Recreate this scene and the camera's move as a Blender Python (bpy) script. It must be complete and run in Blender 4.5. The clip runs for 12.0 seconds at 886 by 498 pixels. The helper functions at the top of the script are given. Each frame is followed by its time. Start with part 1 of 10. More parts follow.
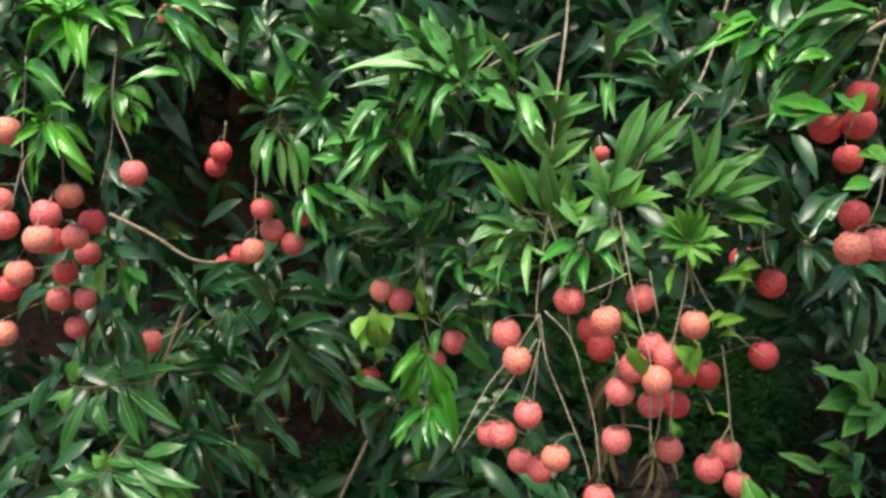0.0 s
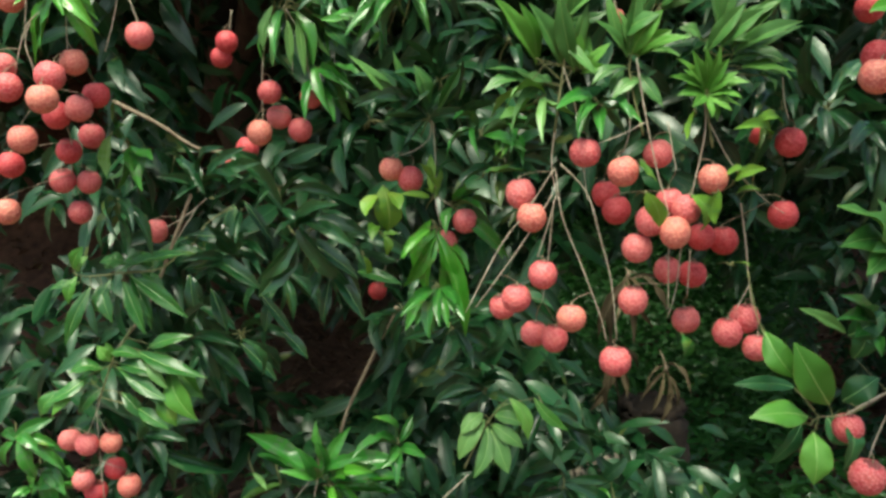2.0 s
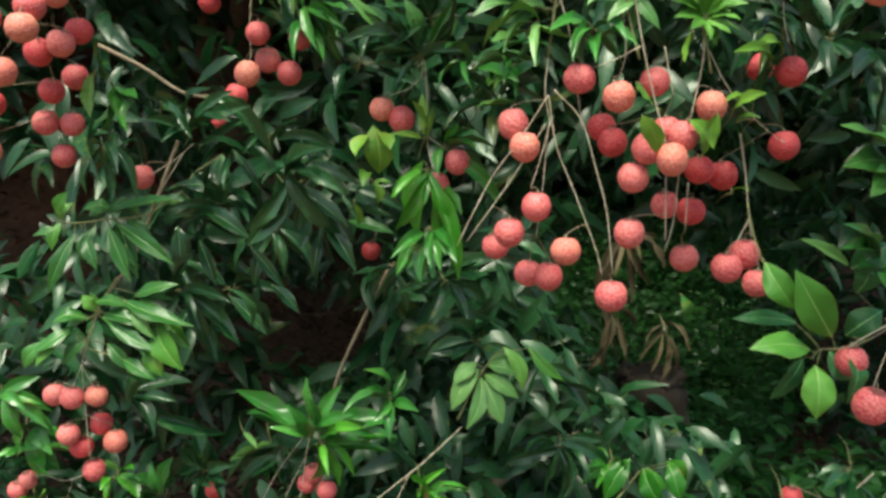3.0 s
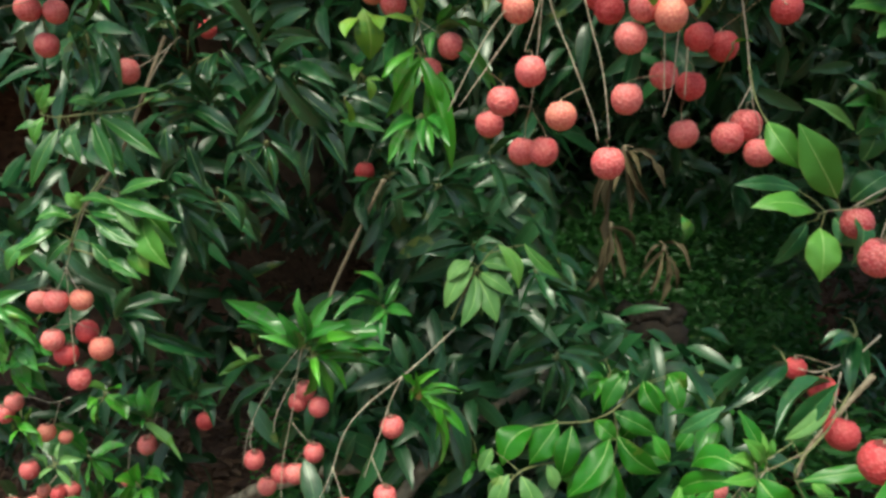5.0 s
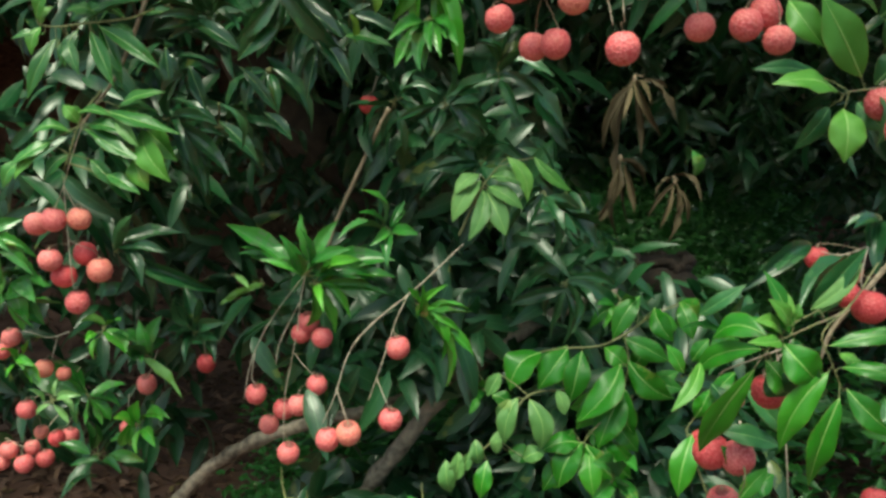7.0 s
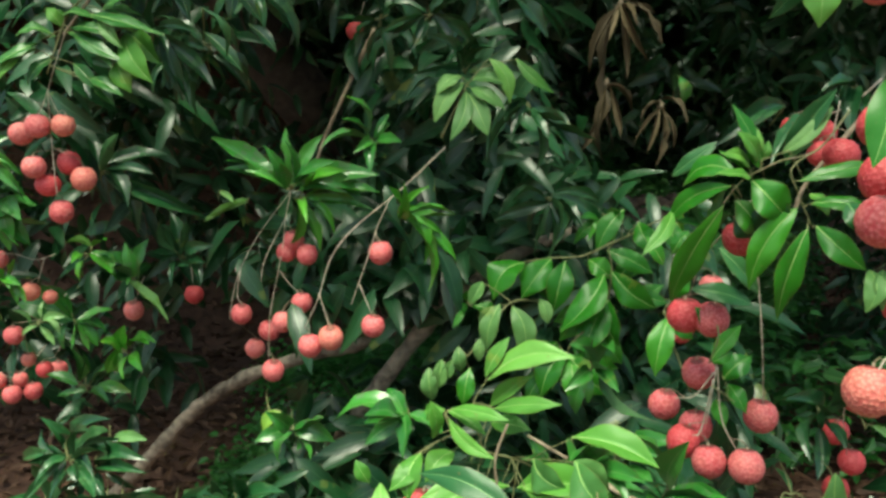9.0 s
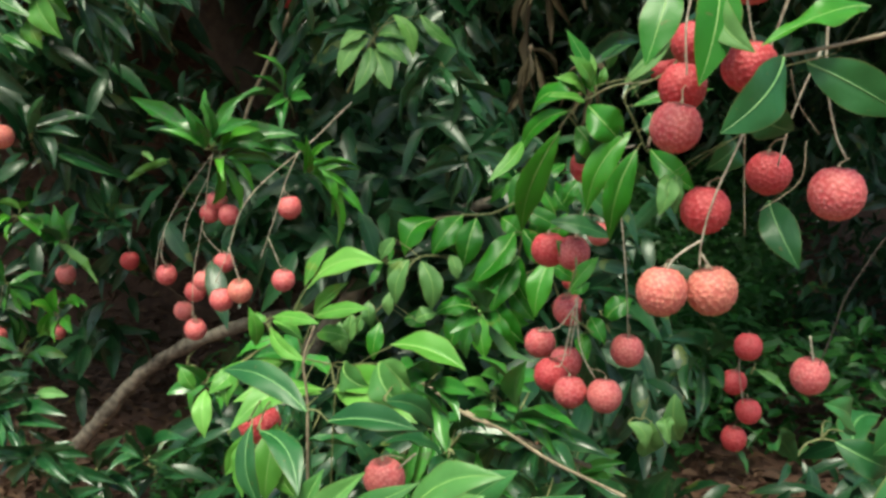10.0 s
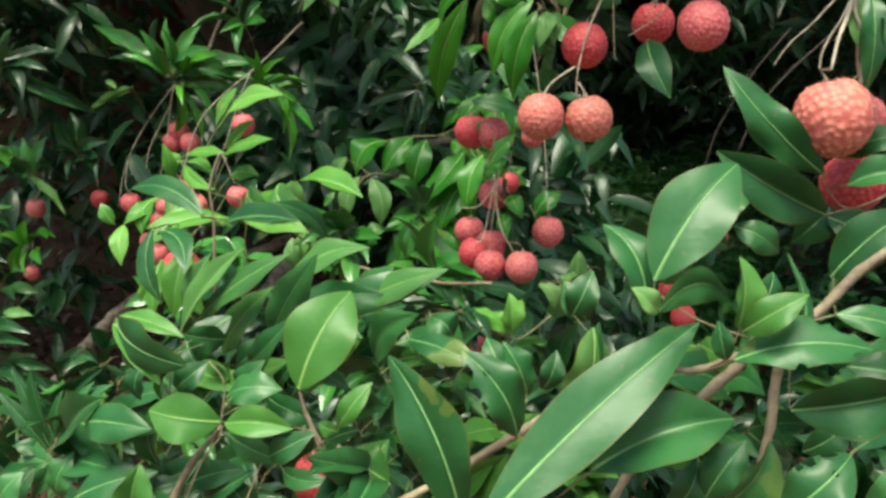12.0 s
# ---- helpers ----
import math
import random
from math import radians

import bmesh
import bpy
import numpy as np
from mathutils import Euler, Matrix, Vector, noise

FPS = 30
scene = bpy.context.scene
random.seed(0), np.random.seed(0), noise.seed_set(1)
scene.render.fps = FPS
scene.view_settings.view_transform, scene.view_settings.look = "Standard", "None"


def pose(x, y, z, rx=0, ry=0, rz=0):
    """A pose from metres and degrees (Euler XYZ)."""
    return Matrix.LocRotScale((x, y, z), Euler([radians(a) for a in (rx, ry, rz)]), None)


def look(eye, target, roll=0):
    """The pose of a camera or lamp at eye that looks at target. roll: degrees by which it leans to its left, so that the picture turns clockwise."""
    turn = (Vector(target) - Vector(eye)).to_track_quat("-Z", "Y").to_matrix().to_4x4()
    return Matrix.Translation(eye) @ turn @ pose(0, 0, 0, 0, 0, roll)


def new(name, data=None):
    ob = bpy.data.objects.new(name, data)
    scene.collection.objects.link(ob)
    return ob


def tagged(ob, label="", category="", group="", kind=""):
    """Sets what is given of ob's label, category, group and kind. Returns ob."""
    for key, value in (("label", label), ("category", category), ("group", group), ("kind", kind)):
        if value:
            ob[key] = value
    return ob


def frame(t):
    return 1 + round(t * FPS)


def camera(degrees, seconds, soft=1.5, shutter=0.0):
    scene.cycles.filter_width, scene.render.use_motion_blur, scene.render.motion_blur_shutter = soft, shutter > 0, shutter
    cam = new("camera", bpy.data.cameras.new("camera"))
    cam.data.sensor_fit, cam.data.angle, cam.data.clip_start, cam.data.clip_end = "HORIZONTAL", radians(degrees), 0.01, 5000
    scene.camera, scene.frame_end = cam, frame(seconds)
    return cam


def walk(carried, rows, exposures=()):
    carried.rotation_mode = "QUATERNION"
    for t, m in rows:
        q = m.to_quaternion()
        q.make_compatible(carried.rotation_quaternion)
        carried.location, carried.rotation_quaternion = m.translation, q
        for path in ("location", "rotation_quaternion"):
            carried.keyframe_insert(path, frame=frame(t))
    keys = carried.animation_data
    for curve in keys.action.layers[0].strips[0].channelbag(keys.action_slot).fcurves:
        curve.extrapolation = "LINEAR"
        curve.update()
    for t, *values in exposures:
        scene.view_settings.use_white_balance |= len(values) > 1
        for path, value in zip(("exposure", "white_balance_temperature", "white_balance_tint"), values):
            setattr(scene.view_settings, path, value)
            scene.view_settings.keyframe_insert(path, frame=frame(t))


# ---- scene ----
cam = camera(56.0, 12.0, soft=3.0)
METRES, EYE, TILT, LEAN, TURN = 1.0, 1.75, -7.0, 0.0, 0.0
ROWS = [
    (0.0, 0.0000, 0.0000, 0.0000, 0.000, 0.000, -0.000),
    (0.5, -0.0127, 0.0053, -0.0484, -0.000, 0.039, 0.060),
    (1.0, -0.0192, 0.0094, -0.0939, -0.010, 0.020, 0.090),
    (1.5, -0.0199, 0.0112, -0.1343, -0.015, 0.059, 0.110),
    (2.0, -0.0154, 0.0211, -0.1680, -0.024, 0.078, 0.120),
    (2.5, -0.0128, 0.0358, -0.2046, -0.000, 0.142, 0.140),
    (3.0, -0.0041, 0.0497, -0.2475, 0.020, 0.205, 0.140),
    (5.0, 0.0067, 0.0818, -0.3945, 0.112, 0.264, 0.160),
    (5.5, -0.0006, 0.0849, -0.4279, 0.122, 0.279, 0.160),
    (6.0, -0.0031, 0.0955, -0.4603, 0.152, 0.337, 0.130),
    (6.5, -0.0022, 0.1045, -0.4872, 0.152, 0.357, 0.100),
    (7.0, -0.0022, 0.1127, -0.5140, 0.176, 0.386, 0.110),
    (9.0, 0.0237, 0.1131, -0.6488, 0.264, 0.494, 0.000),
    (9.5, 0.0828, 0.1068, -0.6808, 0.284, 0.499, -0.030),
    (10.0, 0.1549, 0.0976, -0.7130, 0.308, 0.499, -0.050),
    (10.5, 0.2313, 0.0814, -0.7501, 0.391, 0.567, -0.080),
    (11.0, 0.2577, 0.0626, -0.7829, 0.347, 0.508, 0.010),
    (11.5, 0.2482, 0.0571, -0.8096, 0.337, 0.518, 0.000),
    (12.0, 0.2317, 0.0581, -0.8371, 0.352, 0.552, -0.070),
]
walk(cam, [(t, pose(0, 0, EYE, TILT, LEAN, TURN) @ pose(METRES * x, METRES * y, METRES * z, 90 + pitch, roll, yaw)) for t, x, y, z, yaw, pitch, roll in ROWS], [(0.0, 1.20, 7150, -3), (7.0, 1.17, 7150, -10), (12.0, 1.08, 7150, -3)])


import functools
# ---- light: a bright, hazy tropical sky, with the crown's own shade ----
world = bpy.data.worlds.new("sky")
scene.world = world
world.use_nodes = True
wn = world.node_tree
wn.nodes.clear()
sky = wn.nodes.new("ShaderNodeTexSky")
sky.sky_type, sky.sun_disc = "NISHITA", False
sky.sun_elevation, sky.sun_rotation = radians(66), radians(195)
sky.air_density, sky.dust_density = 1.0, 3.0
back = wn.nodes.new("ShaderNodeBackground")
back.inputs["Strength"].default_value = 0.105
wout = wn.nodes.new("ShaderNodeOutputWorld")
wn.links.new(sky.outputs["Color"], back.inputs["Color"])
wn.links.new(back.outputs["Background"], wout.inputs["Surface"])

sun = new("sun", bpy.data.lights.new("sun", "SUN"))
sun.data.energy, sun.data.angle, sun.data.color = 3.1, radians(30), (1.0, 0.97, 0.90)
sun.matrix_world = look((-0.75, -1.7, 8.0), (0, 1.2, 1.2))


# ---- materials ----
def nodes(name):
    m = bpy.data.materials.new(name)
    m.use_nodes = True
    return m, m.node_tree, m.node_tree.nodes["Principled BSDF"], m.node_tree.nodes["Material Output"]


def add(nt, kind, **values):
    n = nt.nodes.new(kind)
    for k, v in values.items():
        n.inputs[k.replace("_", " ")].default_value = v
    return n


def ramp(nt, fac, stops):
    n = nt.nodes.new("ShaderNodeValToRGB")
    for _ in range(len(stops) - 2):
        n.color_ramp.elements.new(0.5)
    for e, (p, c) in zip(n.color_ramp.elements, stops):
        e.position, e.color = p, (*c, 1)
    nt.links.new(fac, n.inputs["Fac"])
    return n.outputs["Color"]


def math_node(nt, op, a, b=None, c=None):
    n = nt.nodes.new("ShaderNodeMath")
    n.operation = op
    for i, v in enumerate((a, b, c)):
        if v is None:
            continue
        if isinstance(v, (int, float)):
            n.inputs[i].default_value = v
        else:
            nt.links.new(v, n.inputs[i])
    return n.outputs[0]


def mix_col(nt, fac, a, b, mode="MIX"):
    n = nt.nodes.new("ShaderNodeMix")
    n.data_type, n.blend_type = "RGBA", mode
    for sock, v in ((n.inputs[0], fac), (n.inputs[6], a), (n.inputs[7], b)):
        if isinstance(v, (int, float)):
            sock.default_value = v
        elif isinstance(v, tuple):
            sock.default_value = (*v, 1)
        else:
            nt.links.new(v, sock)
    return n.outputs[2]


def leaf_material(name, dark, mid, light, rib, rough=0.34, island=False, through_light=0.22, gloss=0.28, wax=0.2, shine=0.42, vein=1.0):
    """A leaf blade: tone by leaf, blotches, a pale midrib, side veins in relief, a waxy gloss."""
    m, nt, bsdf, out = nodes(name)
    if island:
        rnd = nt.nodes.new("ShaderNodeNewGeometry").outputs["Random Per Island"]
    else:
        rnd = nt.nodes.new("ShaderNodeObjectInfo").outputs["Random"]
    base = ramp(nt, rnd, [(0.0, dark), (0.55, mid), (1.0, light)])
    geo = nt.nodes.new("ShaderNodeNewGeometry")
    blot = add(nt, "ShaderNodeTexNoise", Scale=38.0, Detail=3.0)
    nt.links.new(geo.outputs["Position"], blot.inputs["Vector"])
    base = mix_col(nt, math_node(nt, "MULTIPLY", blot.outputs["Fac"], 0.5), base, mix_col(nt, 0.5, base, light), "MIX")
    slow = add(nt, "ShaderNodeTexNoise", Scale=11.0, Detail=2.0)
    nt.links.new(geo.outputs["Position"], slow.inputs["Vector"])
    drift = math_node(nt, "MULTIPLY", math_node(nt, "SUBTRACT", slow.outputs["Fac"], 0.5), 2.4)
    base = mix_col(nt, drift, base, mix_col(nt, 0.45, base, light))
    yellow = math_node(nt, "GREATER_THAN", math_node(nt, "ADD", slow.outputs["Fac"], math_node(nt, "MULTIPLY", blot.outputs["Fac"], 0.5)), 0.97)
    base = mix_col(nt, math_node(nt, "MULTIPLY", yellow, 0.35), base, (0.26, 0.30, 0.05))
    speck = add(nt, "ShaderNodeTexNoise", Scale=240.0, Detail=2.0)
    nt.links.new(geo.outputs["Position"], speck.inputs["Vector"])
    spots = math_node(nt, "GREATER_THAN", speck.outputs["Fac"], 0.71)
    base = mix_col(nt, math_node(nt, "MULTIPLY", spots, 0.55), base, (0.16, 0.13, 0.04))
    grain = add(nt, "ShaderNodeTexNoise", Scale=130.0, Detail=5.0, Roughness=0.7)
    nt.links.new(geo.outputs["Position"], grain.inputs["Vector"])
    base = mix_col(nt, math_node(nt, "MULTIPLY", math_node(nt, "SUBTRACT", grain.outputs["Fac"], 0.35), 1.1), base, mix_col(nt, 0.55, base, dark))
    uv = nt.nodes.new("ShaderNodeUVMap")
    sep = nt.nodes.new("ShaderNodeSeparateXYZ")
    nt.links.new(uv.outputs["UV"], sep.inputs[0])
    side = math_node(nt, "ABSOLUTE", math_node(nt, "SUBTRACT", sep.outputs["Y"], 0.5))
    wide = math_node(nt, "MULTIPLY_ADD", sep.outputs["X"], -0.020 * vein, 0.034 * vein)
    line = math_node(nt, "LESS_THAN", side, wide)
    base = mix_col(nt, math_node(nt, "MULTIPLY", line, 0.62), base, rib)
    ph = math_node(nt, "MULTIPLY_ADD", side, -26.0, math_node(nt, "MULTIPLY", sep.outputs["X"], 75.0))
    wave = math_node(nt, "POWER", math_node(nt, "MULTIPLY_ADD", math_node(nt, "SINE", ph), 0.5, 0.5), 8.0)
    base = mix_col(nt, math_node(nt, "MULTIPLY", wave, 0.02), base, rib)
    edge = math_node(nt, "GREATER_THAN", math_node(nt, "MULTIPLY_ADD", blot.outputs["Fac"], 0.05, side), 0.505)
    base = mix_col(nt, math_node(nt, "MULTIPLY", edge, 0.4), base, (0.17, 0.12, 0.035))
    bump = add(nt, "ShaderNodeBump", Strength=0.5, Distance=0.003)
    h = math_node(nt, "ADD", math_node(nt, "MULTIPLY", wave, 0.012), math_node(nt, "MULTIPLY", line, -0.4))
    nt.links.new(math_node(nt, "ADD", h, blot.outputs["Fac"]), bump.inputs["Height"])
    nt.links.new(base, bsdf.inputs["Base Color"])
    nt.links.new(bump.outputs["Normal"], bsdf.inputs["Normal"])
    nt.links.new(math_node(nt, "MULTIPLY_ADD", math_node(nt, "ADD", blot.outputs["Fac"], math_node(nt, "MULTIPLY", grain.outputs["Fac"], 0.5)), 0.30, rough - 0.2), bsdf.inputs["Roughness"])
    bsdf.inputs["Specular IOR Level"].default_value = shine
    bsdf.inputs["Coat Weight"].default_value = gloss
    bsdf.inputs["Coat Roughness"].default_value = wax
    bsdf.inputs["Coat IOR"].default_value = 1.6
    tr = nt.nodes.new("ShaderNodeBsdfTranslucent")
    nt.links.new(mix_col(nt, 0.6, base, light), tr.inputs["Color"])
    mx = nt.nodes.new("ShaderNodeMixShader")
    mx.inputs[0].default_value = through_light
    nt.links.new(bsdf.outputs[0], mx.inputs[1])
    nt.links.new(tr.outputs[0], mx.inputs[2])
    nt.links.new(mx.outputs[0], out.inputs["Surface"])
    return m


LEAF = {
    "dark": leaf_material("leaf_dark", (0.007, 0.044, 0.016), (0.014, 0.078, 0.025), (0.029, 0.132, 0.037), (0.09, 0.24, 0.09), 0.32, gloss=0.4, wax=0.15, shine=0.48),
    "mid": leaf_material("leaf_green", (0.017, 0.130, 0.019), (0.038, 0.220, 0.029), (0.085, 0.320, 0.048), (0.20, 0.40, 0.13), gloss=0.38, wax=0.18),
    "bright": leaf_material("leaf_bright", (0.028, 0.205, 0.014), (0.064, 0.320, 0.023), (0.135, 0.430, 0.048), (0.28, 0.52, 0.12), 0.36, gloss=0.48, wax=0.17),
    "broad": leaf_material("leaf_broad", (0.011, 0.125, 0.006), (0.026, 0.200, 0.010), (0.060, 0.285, 0.022), (0.20, 0.40, 0.09), 0.42, gloss=0.16, wax=0.24, shine=0.36, vein=0.6),
    "pale": leaf_material("leaf_pale", (0.090, 0.230, 0.070), (0.150, 0.340, 0.095), (0.230, 0.440, 0.150), (0.36, 0.54, 0.22), 0.45, gloss=0.2, wax=0.3),
    "young": leaf_material("leaf_young", (0.060, 0.170, 0.045), (0.100, 0.250, 0.062), (0.160, 0.330, 0.100), (0.26, 0.42, 0.16), 0.5, gloss=0.08, wax=0.3, shine=0.3, vein=0.6),
    "near": leaf_material("leaf_near", (0.009, 0.070, 0.018), (0.020, 0.120, 0.031), (0.050, 0.200, 0.054), (0.13, 0.32, 0.10), 0.44, gloss=0.16, wax=0.3, shine=0.38, vein=0.6),
    "soft": leaf_material("leaf_soft_green", (0.046, 0.195, 0.042), (0.092, 0.305, 0.068), (0.170, 0.420, 0.115), (0.28, 0.48, 0.18), 0.4, gloss=0.28, wax=0.24),
    "fresh": leaf_material("leaf_fresh", (0.026, 0.130, 0.020), (0.058, 0.205, 0.033), (0.115, 0.295, 0.060), (0.24, 0.44, 0.13), 0.46, gloss=0.1, wax=0.28, shine=0.34, vein=0.65),
    "softy": leaf_material("leaf_dull_green", (0.034, 0.140, 0.030), (0.070, 0.215, 0.048), (0.125, 0.300, 0.080), (0.24, 0.41, 0.15), 0.45, gloss=0.18, wax=0.22, shine=0.36, vein=0.6),
    "sunny": leaf_material("leaf_light_green", (0.045, 0.185, 0.020), (0.085, 0.275, 0.034), (0.150, 0.370, 0.065), (0.26, 0.46, 0.12), 0.48, gloss=0.1, wax=0.28, shine=0.34, vein=0.6),
    "glossy": leaf_material("leaf_glossy_green", (0.013, 0.088, 0.016), (0.028, 0.145, 0.024), (0.060, 0.215, 0.040), (0.16, 0.32, 0.11), 0.38, gloss=0.22, wax=0.2, shine=0.42, vein=0.6),
    "lime": leaf_material("leaf_lime", (0.090, 0.250, 0.022), (0.150, 0.340, 0.034), (0.240, 0.430, 0.062), (0.34, 0.50, 0.14), 0.45, gloss=0.1),
    "dry": leaf_material("leaf_dry", (0.036, 0.028, 0.015), (0.078, 0.061, 0.033), (0.145, 0.115, 0.060), (0.15, 0.10, 0.06), 0.7, False, 0.2, 0.0),
}
PALE_BACK = leaf_material("leaf_underside", (0.060, 0.150, 0.060), (0.090, 0.205, 0.080), (0.140, 0.270, 0.110), (0.20, 0.34, 0.14), 0.6, False, 0.35, 0.0, 0.3, 0.25)
FRESH_BACK = leaf_material("young_leaf_underside", (0.080, 0.230, 0.040), (0.130, 0.320, 0.060), (0.200, 0.400, 0.100), (0.30, 0.46, 0.16), 0.55, False, 0.4, 0.0, 0.3, 0.25)
NEAR_BACK = leaf_material("broad_leaf_underside", (0.030, 0.105, 0.035), (0.048, 0.145, 0.050), (0.080, 0.200, 0.075), (0.12, 0.26, 0.09), 0.6, False, 0.3, 0.0, 0.3, 0.25)
UNDER = {"dark": NEAR_BACK, "mid": PALE_BACK, "near": NEAR_BACK, "soft": PALE_BACK, "fresh": FRESH_BACK, "bright": FRESH_BACK, "pale": FRESH_BACK, "lime": FRESH_BACK, "broad": FRESH_BACK, "young": FRESH_BACK, "glossy": PALE_BACK, "sunny": FRESH_BACK, "softy": PALE_BACK, "dry": LEAF["dry"]}
# leaf colour set darker than the twigs' leaves to deepen the tree's shade
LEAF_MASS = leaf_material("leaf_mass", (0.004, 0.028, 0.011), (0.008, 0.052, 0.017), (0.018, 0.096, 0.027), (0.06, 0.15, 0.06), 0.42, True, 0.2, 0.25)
# weed green as two copies: darkened for shaded weeds, lighter for lit ground
WEED_SHADE = leaf_material("weed_leaf_shade", (0.011, 0.082, 0.014), (0.022, 0.130, 0.021), (0.046, 0.190, 0.032), (0.09, 0.2, 0.05), 0.5, True)
WEED_LIT = leaf_material("weed_leaf_lit", (0.016, 0.120, 0.016), (0.032, 0.190, 0.026), (0.070, 0.270, 0.042), (0.09, 0.2, 0.05), 0.5, True)
LITTER = leaf_material("litter_leaf", (0.038, 0.017, 0.010), (0.085, 0.042, 0.025), (0.17, 0.092, 0.055), (0.09, 0.05, 0.03), 0.75, True, 0.05, 0.0)


def fruit_material(name, ripe, tip_col, blush_col):
    m, nt, bsdf, out = nodes(name)
    rnd = nt.nodes.new("ShaderNodeObjectInfo").outputs["Random"]
    base = ramp(nt, rnd, ripe)
    att = nt.nodes.new("ShaderNodeAttribute")
    att.attribute_name = "tip"
    tip = att.outputs["Fac"]
    tex = nt.nodes.new("ShaderNodeTexCoord")
    big = add(nt, "ShaderNodeTexNoise", Scale=1.5, Detail=3.0)
    nt.links.new(tex.outputs["Object"], big.inputs["Vector"])
    blush = math_node(nt, "MULTIPLY", math_node(nt, "SUBTRACT", big.outputs["Fac"], 0.42), 2.2)
    base = mix_col(nt, blush, base, mix_col(nt, 0.5, base, blush_col))
    # grooves between knobs painted darker red for shade; tips lighter
    base = mix_col(nt, math_node(nt, "MULTIPLY", tip, 0.9), mix_col(nt, 0.32, base, (0.28, 0.010, 0.018)), mix_col(nt, 0.40, base, tip_col))
    sp = add(nt, "ShaderNodeTexNoise", Scale=9.0, Detail=4.0)
    nt.links.new(tex.outputs["Object"], sp.inputs["Vector"])
    base = mix_col(nt, math_node(nt, "MULTIPLY", math_node(nt, "GREATER_THAN", sp.outputs["Fac"], 0.66), 0.5), base, (0.20, 0.075, 0.03))
    up = nt.nodes.new("ShaderNodeSeparateXYZ")
    nt.links.new(tex.outputs["Object"], up.inputs[0])
    cap = math_node(nt, "GREATER_THAN", math_node(nt, "MULTIPLY_ADD", sp.outputs["Fac"], 0.3, up.outputs["Z"]), 1.08)
    base = mix_col(nt, math_node(nt, "MULTIPLY", cap, 0.75), base, (0.055, 0.020, 0.012))
    nt.links.new(base, bsdf.inputs["Base Color"])
    bsdf.inputs["Roughness"].default_value = 0.55
    bsdf.inputs["Subsurface Weight"].default_value = 0.08
    bsdf.inputs["Subsurface Radius"].default_value = (0.004, 0.001, 0.001)
    bump = add(nt, "ShaderNodeBump", Strength=0.4, Distance=0.001)
    nt.links.new(sp.outputs["Fac"], bump.inputs["Height"])
    nt.links.new(bump.outputs["Normal"], bsdf.inputs["Normal"])
    return m


def bark_material(name, dark, light, scale, rough=0.8):
    m, nt, bsdf, out = nodes(name)
    geo = nt.nodes.new("ShaderNodeNewGeometry")
    a = add(nt, "ShaderNodeTexNoise", Scale=scale, Detail=5.0)
    b = add(nt, "ShaderNodeTexNoise", Scale=scale * 0.16, Detail=3.0)
    for n in (a, b):
        nt.links.new(geo.outputs["Position"], n.inputs["Vector"])
    f = math_node(nt, "ADD", math_node(nt, "MULTIPLY", a.outputs["Fac"], 0.55), math_node(nt, "MULTIPLY", b.outputs["Fac"], 0.45))
    mid = tuple((x + y) / 2 for x, y in zip(dark, light))
    nt.links.new(ramp(nt, f, [(0.34, dark), (0.5, mid), (0.66, light)]), bsdf.inputs["Base Color"])
    bsdf.inputs["Roughness"].default_value = rough
    bump = add(nt, "ShaderNodeBump", Strength=0.7, Distance=0.25 / scale)
    nt.links.new(a.outputs["Fac"], bump.inputs["Height"])
    nt.links.new(bump.outputs["Normal"], bsdf.inputs["Normal"])
    return m


RIB = {"near": bark_material("leaf_midrib", (0.13, 0.30, 0.10), (0.22, 0.42, 0.15), 200, 0.45), "light": bark_material("young_leaf_midrib", (0.18, 0.36, 0.08), (0.28, 0.46, 0.14), 200, 0.5)}
RIND = {"red": fruit_material("red_rind", [(0.0, (0.57, 0.045, 0.066)), (0.5, (0.66, 0.085, 0.106)), (1.0, (0.72, 0.150, 0.150))], (0.90, 0.47, 0.45), (0.74, 0.26, 0.19)),
        "orange": fruit_material("orange_rind", [(0.0, (0.64, 0.125, 0.115)), (1.0, (0.70, 0.19, 0.150))], (0.92, 0.54, 0.40), (0.78, 0.36, 0.22)),
        "deep": fruit_material("deep_red_rind", [(0.0, (0.48, 0.020, 0.034)), (1.0, (0.62, 0.044, 0.062))], (0.80, 0.26, 0.27), (0.64, 0.10, 0.09))}
TWIG = bark_material("twig_bark", (0.13, 0.095, 0.06), (0.38, 0.31, 0.215), 160, 0.75)
GREEN_TWIG = bark_material("green_twig", (0.09, 0.10, 0.035), (0.24, 0.26, 0.11), 160, 0.6)
STALK = bark_material("pale_stalk", (0.24, 0.20, 0.14), (0.62, 0.55, 0.44), 220, 0.75)
BARK = bark_material("grey_bark", (0.040, 0.031, 0.023), (0.36, 0.30, 0.23), 70)
# very dark brown bark for the cut limb and its rim
CUT_BARK = bark_material("dark_brown_bark", (0.006, 0.004, 0.003), (0.036, 0.023, 0.015), 55, 0.95)
# bark copy darkened to put the trunk in shade; BARK is the lit one
SHADED_BARK = bark_material("shaded_trunk_bark", (0.014, 0.011, 0.009), (0.075, 0.058, 0.045), 30)
SOIL = bark_material("red_soil", (0.045, 0.021, 0.014), (0.150, 0.076, 0.050), 18, 0.95)


